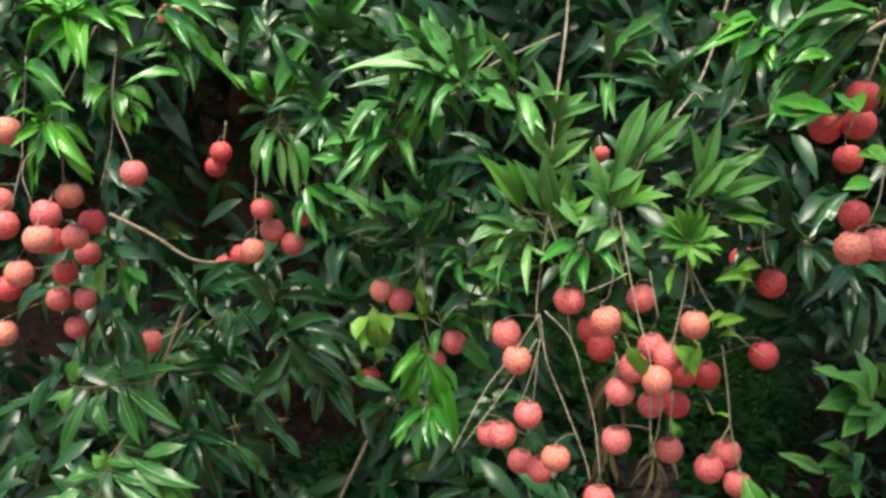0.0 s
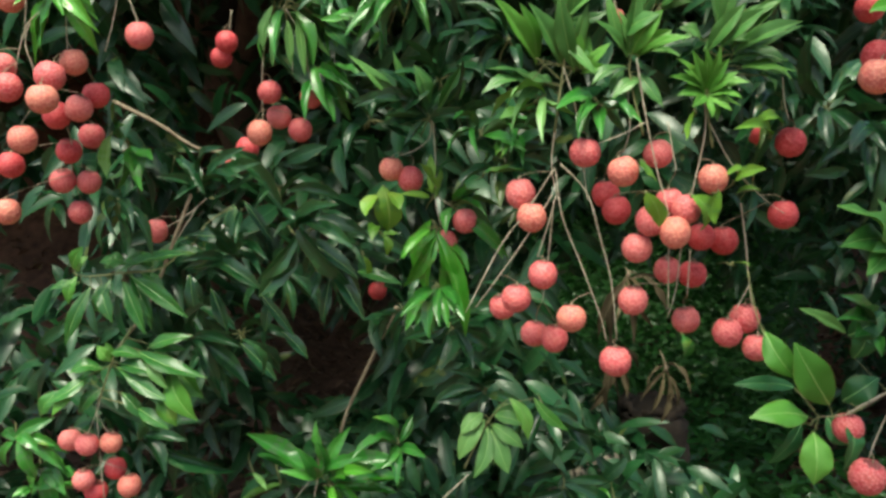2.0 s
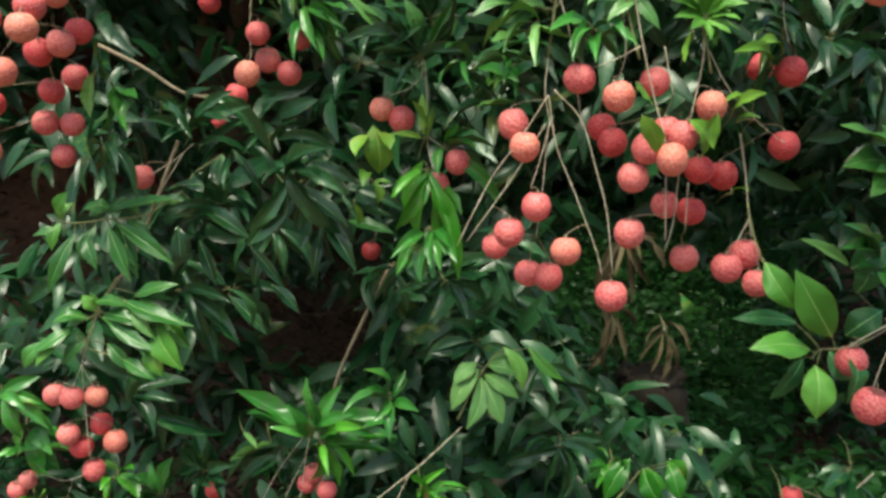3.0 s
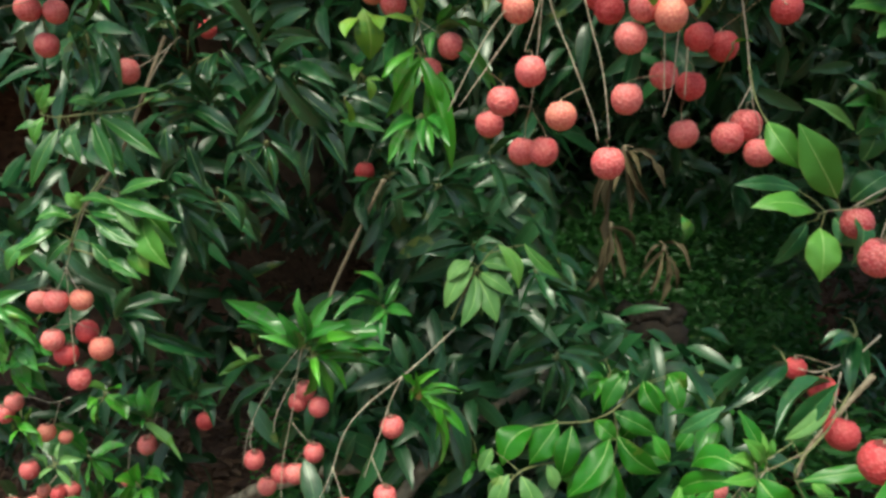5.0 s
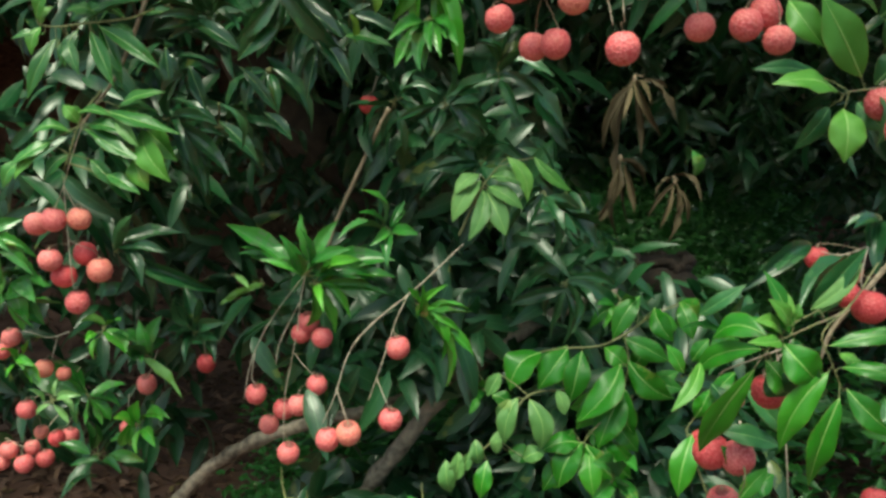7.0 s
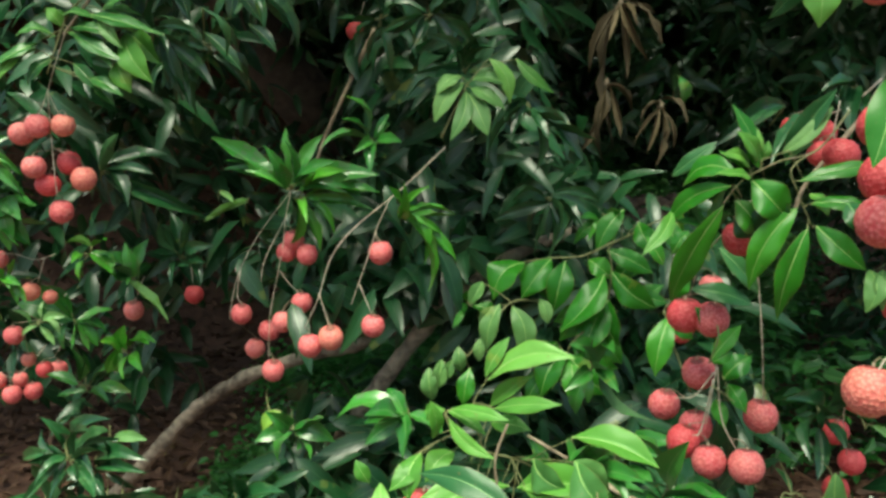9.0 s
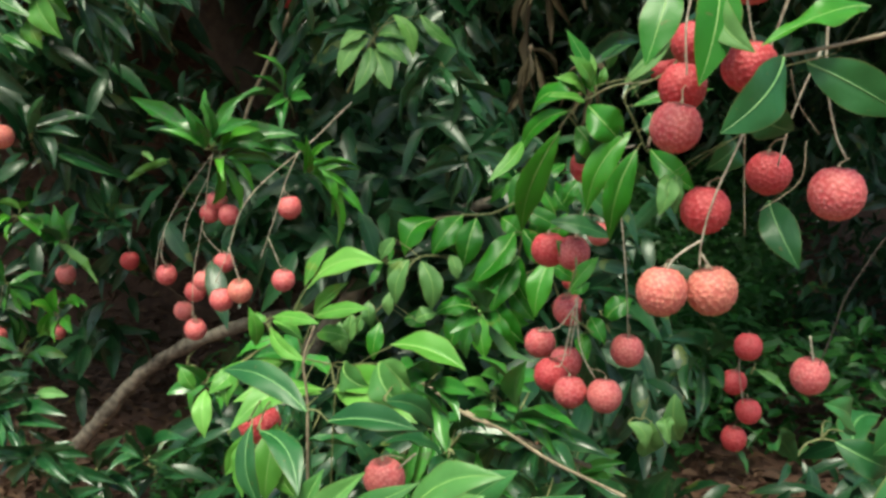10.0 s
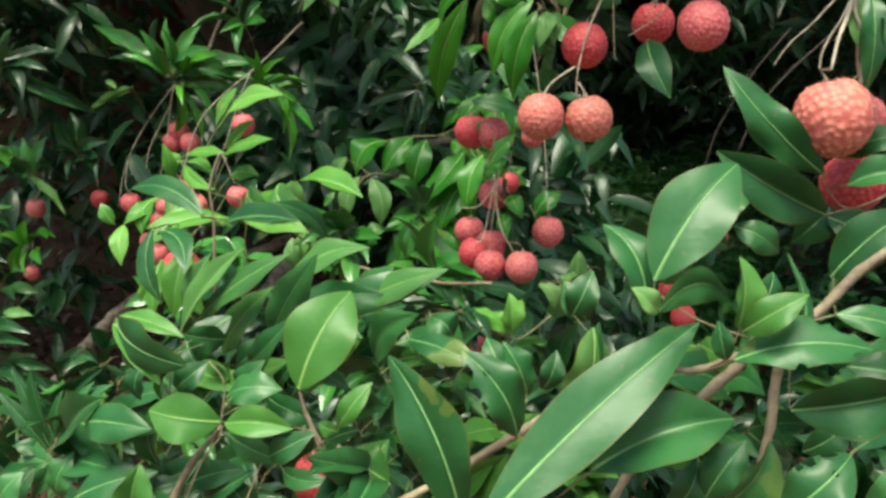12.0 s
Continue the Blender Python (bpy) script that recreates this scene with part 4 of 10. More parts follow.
bunch("heavy bunch of red lychees on long bare stalks",
      [(0.145, 0.944, 1.575), (0.076, 0.979, 1.527), (0.087, 0.957, 1.501), (0.101, 0.959, 1.434), (0.072, 0.977, 1.403), (0.061, 1.043, 1.380), (0.133, 0.946, 1.385), (0.100, 1.035, 1.347), (0.122, 1.007, 1.347), (0.185, 0.946, 1.334)],
      [[(0.121, 0.955, 1.669), (0.114, 0.955, 1.614), (0.109, 0.955, 1.564), (0.115, 0.955, 1.527)],
       [(0.120, 0.950, 1.670), (0.134, 0.950, 1.627), (0.143, 0.950, 1.568), (0.150, 0.950, 1.521)],
       [(0.112, 0.950, 1.558), (0.080, 0.950, 1.508), (0.050, 0.950, 1.467), (0.011, 0.950, 1.391)],
       [(0.110, 0.955, 1.527), (0.077, 0.955, 1.472), (0.023, 0.955, 1.396)],
       [(0.112, 0.945, 1.556), (0.121, 0.945, 1.502), (0.143, 0.945, 1.448), (0.167, 0.945, 1.386), (0.174, 0.945, 1.358)],
       [(0.117, 0.940, 1.563), (0.147, 0.940, 1.530), (0.164, 0.940, 1.477), (0.177, 0.940, 1.429), (0.185, 0.940, 1.361)],
       [(0.115, 0.955, 1.527), (0.104, 0.955, 1.486), (0.094, 0.955, 1.455)],
       [(0.117, 0.990, 1.519), (0.111, 0.990, 1.448), (0.105, 0.990, 1.398)]], 10, tones=['red', 'red', 'orange', 'red', 'red', 'red', 'orange', 'red', 'red', 'red'])
bunch("heavy bunch of red lychees on long bare stalks",
      [(0.185, 0.927, 1.554), (0.233, 0.966, 1.573), (0.193, 0.997, 1.506), (0.218, 0.931, 1.499), (0.244, 0.952, 1.518), (0.242, 0.918, 1.487), (0.206, 0.943, 1.467), (0.257, 1.000, 1.433), (0.206, 0.956, 1.404), (0.183, 1.013, 1.524)],
      [[(0.197, 0.930, 1.678), (0.207, 0.930, 1.624), (0.222, 0.930, 1.559), (0.237, 0.930, 1.506), (0.239, 0.930, 1.453), (0.240, 0.930, 1.399)],
       [(0.190, 0.940, 1.648), (0.194, 0.940, 1.603), (0.188, 0.940, 1.577)],
       [(0.208, 0.930, 1.608), (0.183, 0.930, 1.595), (0.157, 0.930, 1.585)],
       [(0.236, 0.940, 1.609), (0.244, 0.940, 1.570), (0.247, 0.940, 1.557)]], 11, tones=['orange', 'red', 'deep', 'red', 'red', 'orange', 'red', 'red', 'red', 'deep'])
bunch("heavy bunch of red lychees on long bare stalks",
      [(0.291, 0.947, 1.545), (0.256, 0.926, 1.512), (0.329, 1.016, 1.467), (0.297, 1.032, 1.423), (0.288, 1.022, 1.367), (0.396, 0.993, 1.586), (0.384, 0.975, 1.502), (0.294, 0.993, 1.474)],
      [[(0.280, 0.950, 1.631), (0.281, 0.950, 1.595), (0.270, 0.950, 1.535), (0.259, 0.950, 1.474), (0.254, 0.950, 1.419), (0.245, 0.950, 1.384)],
       [(0.285, 0.960, 1.616), (0.315, 0.960, 1.563), (0.350, 0.960, 1.526), (0.388, 0.960, 1.498)],
       [(0.370, 0.960, 1.659), (0.373, 0.960, 1.633), (0.379, 0.960, 1.613)],
       [(0.275, 0.970, 1.461), (0.273, 0.970, 1.405)]], 12, tones=['orange', 'red', 'deep', 'deep', 'red', 'deep', 'deep', 'deep'])
bunch("three lychees hanging close together on one stalk",
      [(0.323, 0.972, 1.362), (0.348, 0.986, 1.376), (0.356, 0.965, 1.345)],
      [[(0.332, 0.970, 1.516), (0.340, 0.970, 1.468), (0.345, 0.970, 1.426), (0.350, 0.970, 1.394)],
       [(0.346, 0.970, 1.419), (0.332, 0.970, 1.391)]], 13)
bunch("cluster of dark red lychees beside broad leaves",
      [(0.431, 0.869, 1.801), (0.448, 0.907, 1.774), (0.423, 0.931, 1.771), (0.467, 0.966, 1.736)],
      [[(0.457, 0.880, 1.866), (0.446, 0.880, 1.831), (0.433, 0.880, 1.791), (0.423, 0.880, 1.762)]], 14, tones=['deep', 'deep', 'deep', 'deep'])
bunch("large orange-red lychees on a thin stalk",
      [(0.445, 0.901, 1.676), (0.410, 0.828, 1.649), (0.455, 0.863, 1.649)],
      [[(0.444, 0.840, 1.744), (0.440, 0.840, 1.699), (0.430, 0.840, 1.670)],
       [(0.452, 0.860, 1.727), (0.435, 0.860, 1.698)]], 15, tones=['deep', 'orange', 'red'])
bunch("two red lychees under broad leaves",
      [(0.431, 0.888, 1.273), (0.418, 0.817, 1.246)],
      [[(0.473, 0.880, 1.319), (0.443, 0.880, 1.303), (0.423, 0.880, 1.291)],
       [(0.444, 0.830, 1.316), (0.431, 0.830, 1.280), (0.424, 0.830, 1.256)]], 16)
bunch("red lychee half hidden in dark foliage",
      [(0.397, 1.093, 1.601)],
      [[(0.390, 1.090, 1.647), (0.395, 1.090, 1.617)]], 17, tones=['deep'])
bunch("tiny red lychee deep among leaves",
      [(0.201, 1.063, 1.741, 0.0100)],
      [[(0.195, 1.050, 1.764), (0.197, 1.050, 1.749)]], 18)
bunch("red lychee deep in the shade",
      [(-0.381, 1.433, 1.547, 0.0140)],
      [[(-0.373, 1.420, 1.567), (-0.377, 1.420, 1.542)]], 19, tones=['deep'])
bunch("red lychee deep in the shade",
      [(-0.139, 1.563, 1.311)],
      [[(-0.122, 1.550, 1.361), (-0.132, 1.550, 1.331)]], 20, tones=['deep'])
bunch("lychee in the shade of drooping leaves",
      [(-0.462, 1.613, 0.824, 0.0165)],
      [[(-0.462, 1.600, 0.883), (-0.460, 1.600, 0.847)]], 21, tones=['deep'])
bunch("bunch of ripe pinkish-red lychees hanging among the leaves",
      [(-0.607, 1.276, 1.122), (-0.559, 1.228, 1.132), (-0.525, 1.234, 1.133), (-0.569, 1.232, 1.074), (-0.533, 1.266, 1.079), (-0.559, 1.251, 1.048), (-0.507, 1.253, 1.056), (-0.545, 1.259, 1.008)],
      [[(-0.514, 1.235, 1.266), (-0.533, 1.235, 1.217), (-0.545, 1.235, 1.181), (-0.559, 1.235, 1.148)],
       [(-0.545, 1.235, 1.181), (-0.534, 1.235, 1.156), (-0.526, 1.235, 1.145)],
       [(-0.545, 1.235, 1.181), (-0.543, 1.235, 1.111), (-0.541, 1.235, 1.061), (-0.539, 1.235, 1.032)],
       [(-0.544, 1.240, 1.102), (-0.525, 1.240, 1.093)]], 22, tones=['red', 'red', 'orange', 'red', 'deep', 'deep', 'orange', 'red'])
bunch("small bunch of red lychees in the shade",
      [(-0.751, 1.457, 0.911), (-0.781, 1.476, 0.884), (-0.699, 1.459, 0.855), (-0.667, 1.463, 0.845, 0.0120)],
      [[(-0.648, 1.450, 0.922), (-0.683, 1.450, 0.912), (-0.717, 1.450, 0.922), (-0.751, 1.450, 0.922)],
       [(-0.668, 1.450, 0.914), (-0.681, 1.450, 0.872)]], 23, tones=['red', 'red', 'orange', 'orange'])
bunch("small bunch of red lychees in the shade",
      [(-0.755, 1.501, 0.769), (-0.751, 1.655, 0.666), (-0.747, 1.533, 0.716, 0.0120), (-0.758, 1.613, 0.676, 0.0150)],
      [[(-0.654, 1.500, 0.846), (-0.697, 1.500, 0.804), (-0.739, 1.500, 0.792)],
       [(-0.699, 1.600, 0.817), (-0.714, 1.600, 0.738), (-0.732, 1.600, 0.704)]], 24, tones=['red', 'red', 'orange', 'deep'])
bunch("single lychee beside a pale leaf",
      [(-0.541, 1.512, 0.812)],
      [[(-0.515, 1.500, 0.878), (-0.527, 1.500, 0.846), (-0.534, 1.500, 0.830)]], 25)
bunch("single lychee low in the shade",
      [(-0.665, 1.730, 0.658)],
      [[(-0.655, 1.720, 0.732), (-0.661, 1.720, 0.678)]], 26)
bunch("low bunch of small red lychees near the ground",
      [(-0.846, 1.601, 0.657), (-0.816, 1.597, 0.631), (-0.796, 1.639, 0.626), (-0.870, 1.613, 0.628), (-0.817, 1.633, 0.651, 0.0140)],
      [[(-0.747, 1.600, 0.727), (-0.783, 1.600, 0.687), (-0.817, 1.600, 0.664), (-0.849, 1.600, 0.681)]], 27)
bunch("bunch of lychees hanging low from a leafy twig",
      [(-0.225, 1.380, 0.953), (-0.238, 1.383, 0.933), (-0.200, 1.358, 0.932), (-0.317, 1.393, 0.829), (-0.210, 1.358, 0.854), (-0.275, 1.412, 0.797), (-0.237, 1.336, 0.827), (-0.311, 1.458, 0.755), (-0.256, 1.343, 0.746)],
      [[(-0.226, 1.370, 1.035), (-0.236, 1.370, 0.988), (-0.242, 1.370, 0.941), (-0.254, 1.370, 0.884), (-0.265, 1.370, 0.827), (-0.269, 1.370, 0.754)],
       [(-0.228, 1.380, 1.033), (-0.285, 1.380, 0.958), (-0.319, 1.380, 0.891), (-0.334, 1.380, 0.824)],
       [(-0.314, 1.380, 0.901), (-0.320, 1.380, 0.862), (-0.313, 1.380, 0.848)],
       [(-0.234, 1.360, 0.991), (-0.268, 1.360, 0.925), (-0.276, 1.360, 0.888)],
       [(-0.245, 1.360, 0.906), (-0.232, 1.360, 0.887), (-0.214, 1.360, 0.868)]], 28)
bunch("loose bunch of lychees on a long curved twig",
      [(-0.069, 1.190, 0.955), (-0.170, 1.191, 0.822), (-0.138, 1.171, 0.838), (-0.081, 1.194, 0.850)],
      [[(0.022, 1.180, 1.102), (-0.037, 1.180, 1.046), (-0.105, 1.180, 0.990), (-0.137, 1.180, 0.949), (-0.156, 1.180, 0.892), (-0.175, 1.180, 0.850)],
       [(-0.155, 1.180, 0.900), (-0.145, 1.180, 0.867), (-0.141, 1.180, 0.850)],
       [(-0.055, 1.180, 1.030), (-0.073, 1.180, 0.990), (-0.073, 1.180, 0.973)],
       [(-0.073, 1.180, 0.990), (-0.089, 1.180, 0.941), (-0.110, 1.180, 0.883)],
       [(-0.098, 1.180, 0.912), (-0.082, 1.180, 0.871)]], 29, tones=['red', 'red', 'orange', 'red'])
bunch("dark red lychees behind glossy leaves",
      [(0.378, 0.897, 1.118, 0.0115), (0.382, 0.839, 1.111, 0.0125), (0.375, 0.823, 1.092, 0.0115), (0.368, 0.767, 1.091, 0.0145)],
      [[(0.442, 0.850, 1.164), (0.416, 0.850, 1.141), (0.383, 0.850, 1.127), (0.361, 0.850, 1.130)],
       [(0.380, 0.800, 1.140), (0.376, 0.800, 1.108), (0.385, 0.800, 1.091)]], 30, tones=['deep', 'deep', 'deep', 'deep'])
bunch("red lychees under a spray of narrow leaves",
      [(0.279, 0.756, 1.019, 0.0138), (0.338, 1.013, 0.935, 0.0135), (0.310, 1.033, 0.876, 0.0125)],
      [[(0.342, 0.850, 1.039), (0.309, 0.850, 1.027), (0.320, 1.000, 0.970), (0.315, 1.000, 0.952)],
       [(0.295, 0.750, 1.066), (0.276, 0.750, 1.038)]], 31, tones=['deep', 'red', 'deep'])
bunch("large knobbly orange-red lychees hanging near dark leaves",
      [(0.308, 0.576, 1.048), (0.317, 0.595, 1.076), (0.338, 0.643, 1.112), (0.348, 0.554, 1.086), (0.349, 0.558, 1.143)],
      [[(0.320, 0.580, 1.182), (0.318, 0.580, 1.143), (0.314, 0.580, 1.114), (0.316, 0.580, 1.077)],
       [(0.307, 0.550, 1.169), (0.335, 0.550, 1.159), (0.346, 0.550, 1.149)],
       [(0.339, 0.550, 1.152), (0.349, 0.550, 1.097)]], 32, tones=['red', 'deep', 'deep', 'deep', 'red'])
bunch("large knobbly orange-red lychees hanging near dark leaves",
      [(0.332, 0.583, 0.992), (0.298, 0.561, 0.939), (0.334, 0.569, 0.938)],
      [[(0.385, 0.565, 1.158), (0.366, 0.565, 1.102), (0.351, 0.565, 1.048), (0.333, 0.565, 1.004), (0.325, 0.565, 0.974), (0.324, 0.565, 0.955)],
       [(0.321, 0.555, 0.974), (0.305, 0.555, 0.963), (0.299, 0.555, 0.953)],
       [(0.325, 0.565, 0.964), (0.334, 0.565, 0.951)]], 33, tones=['deep', 'orange', 'orange'])
bunch("pair of round red lychees under a curved leaf",
      [(0.395, 0.637, 1.016), (0.414, 0.567, 1.004)],
      [[(0.407, 0.570, 1.183), (0.404, 0.570, 1.093), (0.412, 0.570, 1.046), (0.421, 0.570, 1.027)],
       [(0.413, 0.600, 1.101), (0.397, 0.600, 1.061), (0.387, 0.600, 1.022)]], 34, tones=['deep', 'red'])
bunch("tight bunch of deep red lychees on thin stalks",
      [(0.278, 0.822, 0.934), (0.282, 0.868, 0.869), (0.256, 0.901, 0.826), (0.259, 0.837, 0.808), (0.279, 0.864, 0.814), (0.275, 0.805, 0.799), (0.306, 0.792, 0.799), (0.339, 0.848, 0.830), (0.256, 0.833, 0.936)],
      [[(0.278, 0.820, 0.971), (0.284, 0.820, 0.916), (0.283, 0.820, 0.883), (0.276, 0.820, 0.832)],
       [(0.278, 0.800, 0.893), (0.284, 0.800, 0.843), (0.302, 0.800, 0.807)],
       [(0.316, 0.840, 1.047), (0.325, 0.840, 0.991), (0.330, 0.840, 0.952), (0.335, 0.840, 0.901), (0.338, 0.840, 0.846)],
       [(0.282, 0.820, 0.883), (0.264, 0.820, 0.860), (0.245, 0.820, 0.857)],
       [(0.278, 0.810, 0.879), (0.268, 0.810, 0.829), (0.260, 0.810, 0.823)]], 35, tones=['red', 'red', 'red', 'deep', 'red', 'red', 'red', 'red', 'deep'])
bunch("dark red lychees deep in the shade",
      [(0.542, 1.111, 0.724), (0.558, 1.097, 0.688), (0.542, 1.103, 0.648), (0.542, 1.063, 0.784)],
      [[(0.547, 1.090, 0.792), (0.541, 1.090, 0.754), (0.548, 1.090, 0.701)]], 36, tones=['deep', 'deep', 'deep', 'deep'])
bunch("single lychee under a bare twig",
      [(0.263, 0.912, 0.699)],
      [[(0.273, 0.900, 0.739), (0.264, 0.900, 0.717)]], 37)
bunch("lychee wrapped by narrow leaves",
      [(0.004, 0.659, 0.815)],
      [[(0.036, 0.620, 0.857), (0.019, 0.620, 0.842)]], 38, tones=['deep'])
bunch("red lychee half hidden under leaves",
      [(0.106, 0.633, 0.780)],
      [[(0.131, 0.620, 0.805), (0.118, 0.620, 0.793)]], 39)
bunch("red lychee low between large leaves",
      [(0.155, 0.430, 0.721, 0.0145)],
      [[(0.168, 0.430, 0.742), (0.160, 0.430, 0.731)]], 40, tones=['deep'])
bunch("red lychee behind a glossy leaf",
      [(0.476, 0.733, 0.835)],
      [[(0.469, 0.720, 0.874), (0.473, 0.720, 0.851)]], 41)
bunch("very large orange lychees with coarse knobbly rind",
      [(0.423, 0.375, 0.930, 0.0182), (0.447, 0.405, 0.927), (0.462, 0.433, 0.896)],
      [[(0.433, 0.380, 0.993), (0.429, 0.380, 0.979), (0.421, 0.370, 0.968), (0.416, 0.365, 0.953)],
       [(0.434, 0.380, 0.995), (0.433, 0.380, 0.984), (0.436, 0.380, 0.974), (0.440, 0.390, 0.963), (0.448, 0.400, 0.944)],
       [(0.441, 0.385, 0.973), (0.440, 0.385, 0.939), (0.439, 0.385, 0.919)]], 42, tones=['orange', 'red', 'deep'], stem_r=0.0011)

# ---- leafy twigs, from the top of the tree downwards ----
shoot("bright", (-0.422, 1.050, 1.908), [(-0.536, 1.056, 1.919), (-0.516, 1.055, 1.889), (-0.515, 1.035, 1.865), (-0.486, 1.017, 1.857), (-0.424, 0.995, 1.879), (-0.374, 0.995, 1.894), (-0.363, 0.996, 1.871), (-0.467, 1.083, 1.931), (-0.516, 1.083, 1.938), (-0.357, 0.995, 1.916)], seed=1)
shoot("mid", (-0.336, 1.020, 1.914), [(-0.287, 0.965, 1.862), (-0.307, 1.053, 1.853), (-0.255, 1.030, 1.862), (-0.243, 1.012, 1.909), (-0.274, 0.965, 1.874), (-0.341, 0.965, 1.877), (-0.338, 1.053, 1.882), (-0.258, 0.965, 1.889)], seed=2)
shoot("mid", (-0.363, 1.200, 1.853), [(-0.441, 1.161, 1.834), (-0.379, 1.233, 1.811), (-0.406, 1.145, 1.871), (-0.376, 1.145, 1.874)], seed=3)
shoot("bright", (-0.406, 1.050, 1.820), [(-0.437, 1.045, 1.788), (-0.428, 1.064, 1.777), (-0.390, 1.024, 1.787), (-0.365, 1.041, 1.781), (-0.359, 1.048, 1.799), (-0.414, 0.999, 1.803), (-0.392, 1.053, 1.764)], 0.40, seed=4)
shoot("bright", (-0.500, 1.060, 1.782), [(-0.514, 1.005, 1.790), (-0.443, 1.005, 1.797), (-0.451, 1.089, 1.739), (-0.463, 1.005, 1.740), (-0.449, 1.071, 1.700), (-0.427, 1.005, 1.723), (-0.517, 1.005, 1.750), (-0.518, 1.058, 1.700)], seed=5)
shoot("mid", (-0.535, 1.080, 1.843), [(-0.583, 1.113, 1.824), (-0.524, 1.025, 1.801), (-0.461, 1.025, 1.814), (-0.527, 1.113, 1.816), (-0.472, 1.059, 1.764), (-0.528, 1.025, 1.851)], seed=6)
shoot("mid", (-0.246, 1.190, 1.805), [(-0.281, 1.135, 1.847), (-0.268, 1.135, 1.825), (-0.263, 1.148, 1.858), (-0.189, 1.135, 1.825), (-0.146, 1.191, 1.825), (-0.277, 1.135, 1.795)], 0.27, seed=7)
shoot("mid", (-0.236, 1.180, 1.801), [(-0.181, 1.176, 1.895)], 0.34, seed=8)
shoot("mid", (-0.237, 1.200, 1.778), [(-0.272, 1.205, 1.693), (-0.243, 1.145, 1.704), (-0.232, 1.203, 1.681), (-0.205, 1.201, 1.681), (-0.148, 1.201, 1.826), (-0.131, 1.202, 1.734), (-0.170, 1.204, 1.718), (-0.150, 1.182, 1.758)], seed=9)
shoot("soft", (0.023, 0.955, 1.819), [(-0.053, 0.955, 1.879), (-0.044, 0.900, 1.844), (-0.060, 0.953, 1.819), (-0.060, 0.956, 1.779), (-0.028, 0.967, 1.897), (0.007, 0.900, 1.871), (0.030, 0.942, 1.895), (0.053, 0.900, 1.857), (0.077, 0.900, 1.791), (0.079, 0.982, 1.834), (-0.091, 0.945, 1.825), (-0.115, 0.941, 1.837), (-0.014, 0.900, 1.777)], seed=10)
shoot("dark", (-0.061, 1.100, 1.859), [(-0.128, 1.048, 1.888), (-0.120, 1.110, 1.924), (-0.165, 1.112, 1.903), (-0.142, 1.047, 1.854), (-0.093, 1.045, 1.908), (-0.069, 1.121, 1.948), (-0.175, 1.088, 1.931), (-0.206, 1.098, 1.915)], seed=11)
shoot("mid", (-0.052, 0.985, 1.760), [(-0.127, 1.018, 1.774), (-0.107, 1.005, 1.798), (-0.108, 0.930, 1.734), (-0.086, 0.979, 1.694), (-0.026, 0.930, 1.787), (-0.124, 0.944, 1.706), (-0.034, 0.930, 1.725), (-0.091, 0.930, 1.719), (-0.149, 0.990, 1.750)], seed=12)
shoot("dark", (-0.239, 1.150, 1.909), [(-0.277, 1.183, 1.902), (-0.237, 1.182, 1.959), (-0.231, 1.183, 1.886), (-0.207, 1.183, 1.905), (-0.268, 1.183, 1.944), (-0.167, 1.122, 1.883), (-0.182, 1.179, 1.935)], seed=13)
shoot("dark", (0.265, 1.000, 1.808), [(0.199, 0.945, 1.825), (0.223, 0.945, 1.853), (0.269, 0.945, 1.843), (0.281, 0.945, 1.850), (0.281, 1.033, 1.781), (0.296, 0.945, 1.799), (0.189, 0.954, 1.801), (0.236, 0.945, 1.837)], seed=20)
shoot("dark", (0.387, 1.000, 1.628), [(0.334, 0.945, 1.615), (0.387, 1.033, 1.588), (0.342, 0.945, 1.582), (0.329, 0.965, 1.585), (0.394, 1.030, 1.560)], seed=23)
shoot("lime", (0.318, 0.957, 1.540), [((0.315, 0.947, 1.542), (0.340, 0.919, 1.558))], 0.35, seed=24)
shoot("lime", (0.362, 0.966, 1.592), [((0.358, 0.956, 1.594), (0.307, 0.920, 1.603))], 0.35, seed=25)
shoot("lime", (0.375, 0.966, 1.605), [((0.371, 0.956, 1.607), (0.331, 0.935, 1.610))], 0.35, seed=26)
shoot("lime", (0.345, 0.965, 1.531), [((0.321, 0.955, 1.527), (0.342, 0.939, 1.534)), ((0.340, 0.955, 1.547), (0.301, 0.937, 1.551))], 0.35, seed=27)
shoot("bright", (0.352, 0.965, 1.883), [(0.276, 0.910, 1.851), (0.283, 0.910, 1.888), (0.296, 0.910, 1.868), (0.343, 0.998, 1.837), (0.317, 0.910, 1.861), (0.340, 0.910, 1.827), (0.353, 0.910, 1.833), (0.330, 0.998, 1.900), (0.344, 0.910, 1.870)], seed=28)
shoot("mid", (0.441, 0.860, 1.880), [(0.347, 0.893, 1.860), (0.338, 0.805, 1.881), (0.346, 0.893, 1.827), (0.348, 0.805, 1.892), (0.332, 0.876, 1.791)], 0.22, back=(0.622, 1.100, 1.923), seed=29)
shoot("mid", (0.427, 0.920, 1.817), [(0.357, 0.946, 1.809), (0.358, 0.865, 1.767), (0.419, 0.953, 1.778), (0.346, 0.865, 1.836)], 0.30, seed=30)
shoot("bright", (0.393, 0.830, 1.780), [((0.382, 0.820, 1.780), (0.316, 0.808, 1.780))], 0.42, seed=31)
shoot("bright", (0.394, 0.822, 1.788), [((0.389, 0.812, 1.788), (0.383, 0.845, 1.807))], 0.45, seed=32)
shoot("bright", (0.412, 0.835, 1.783), [((0.407, 0.825, 1.783), (0.412, 0.861, 1.800))], 0.45, seed=33)
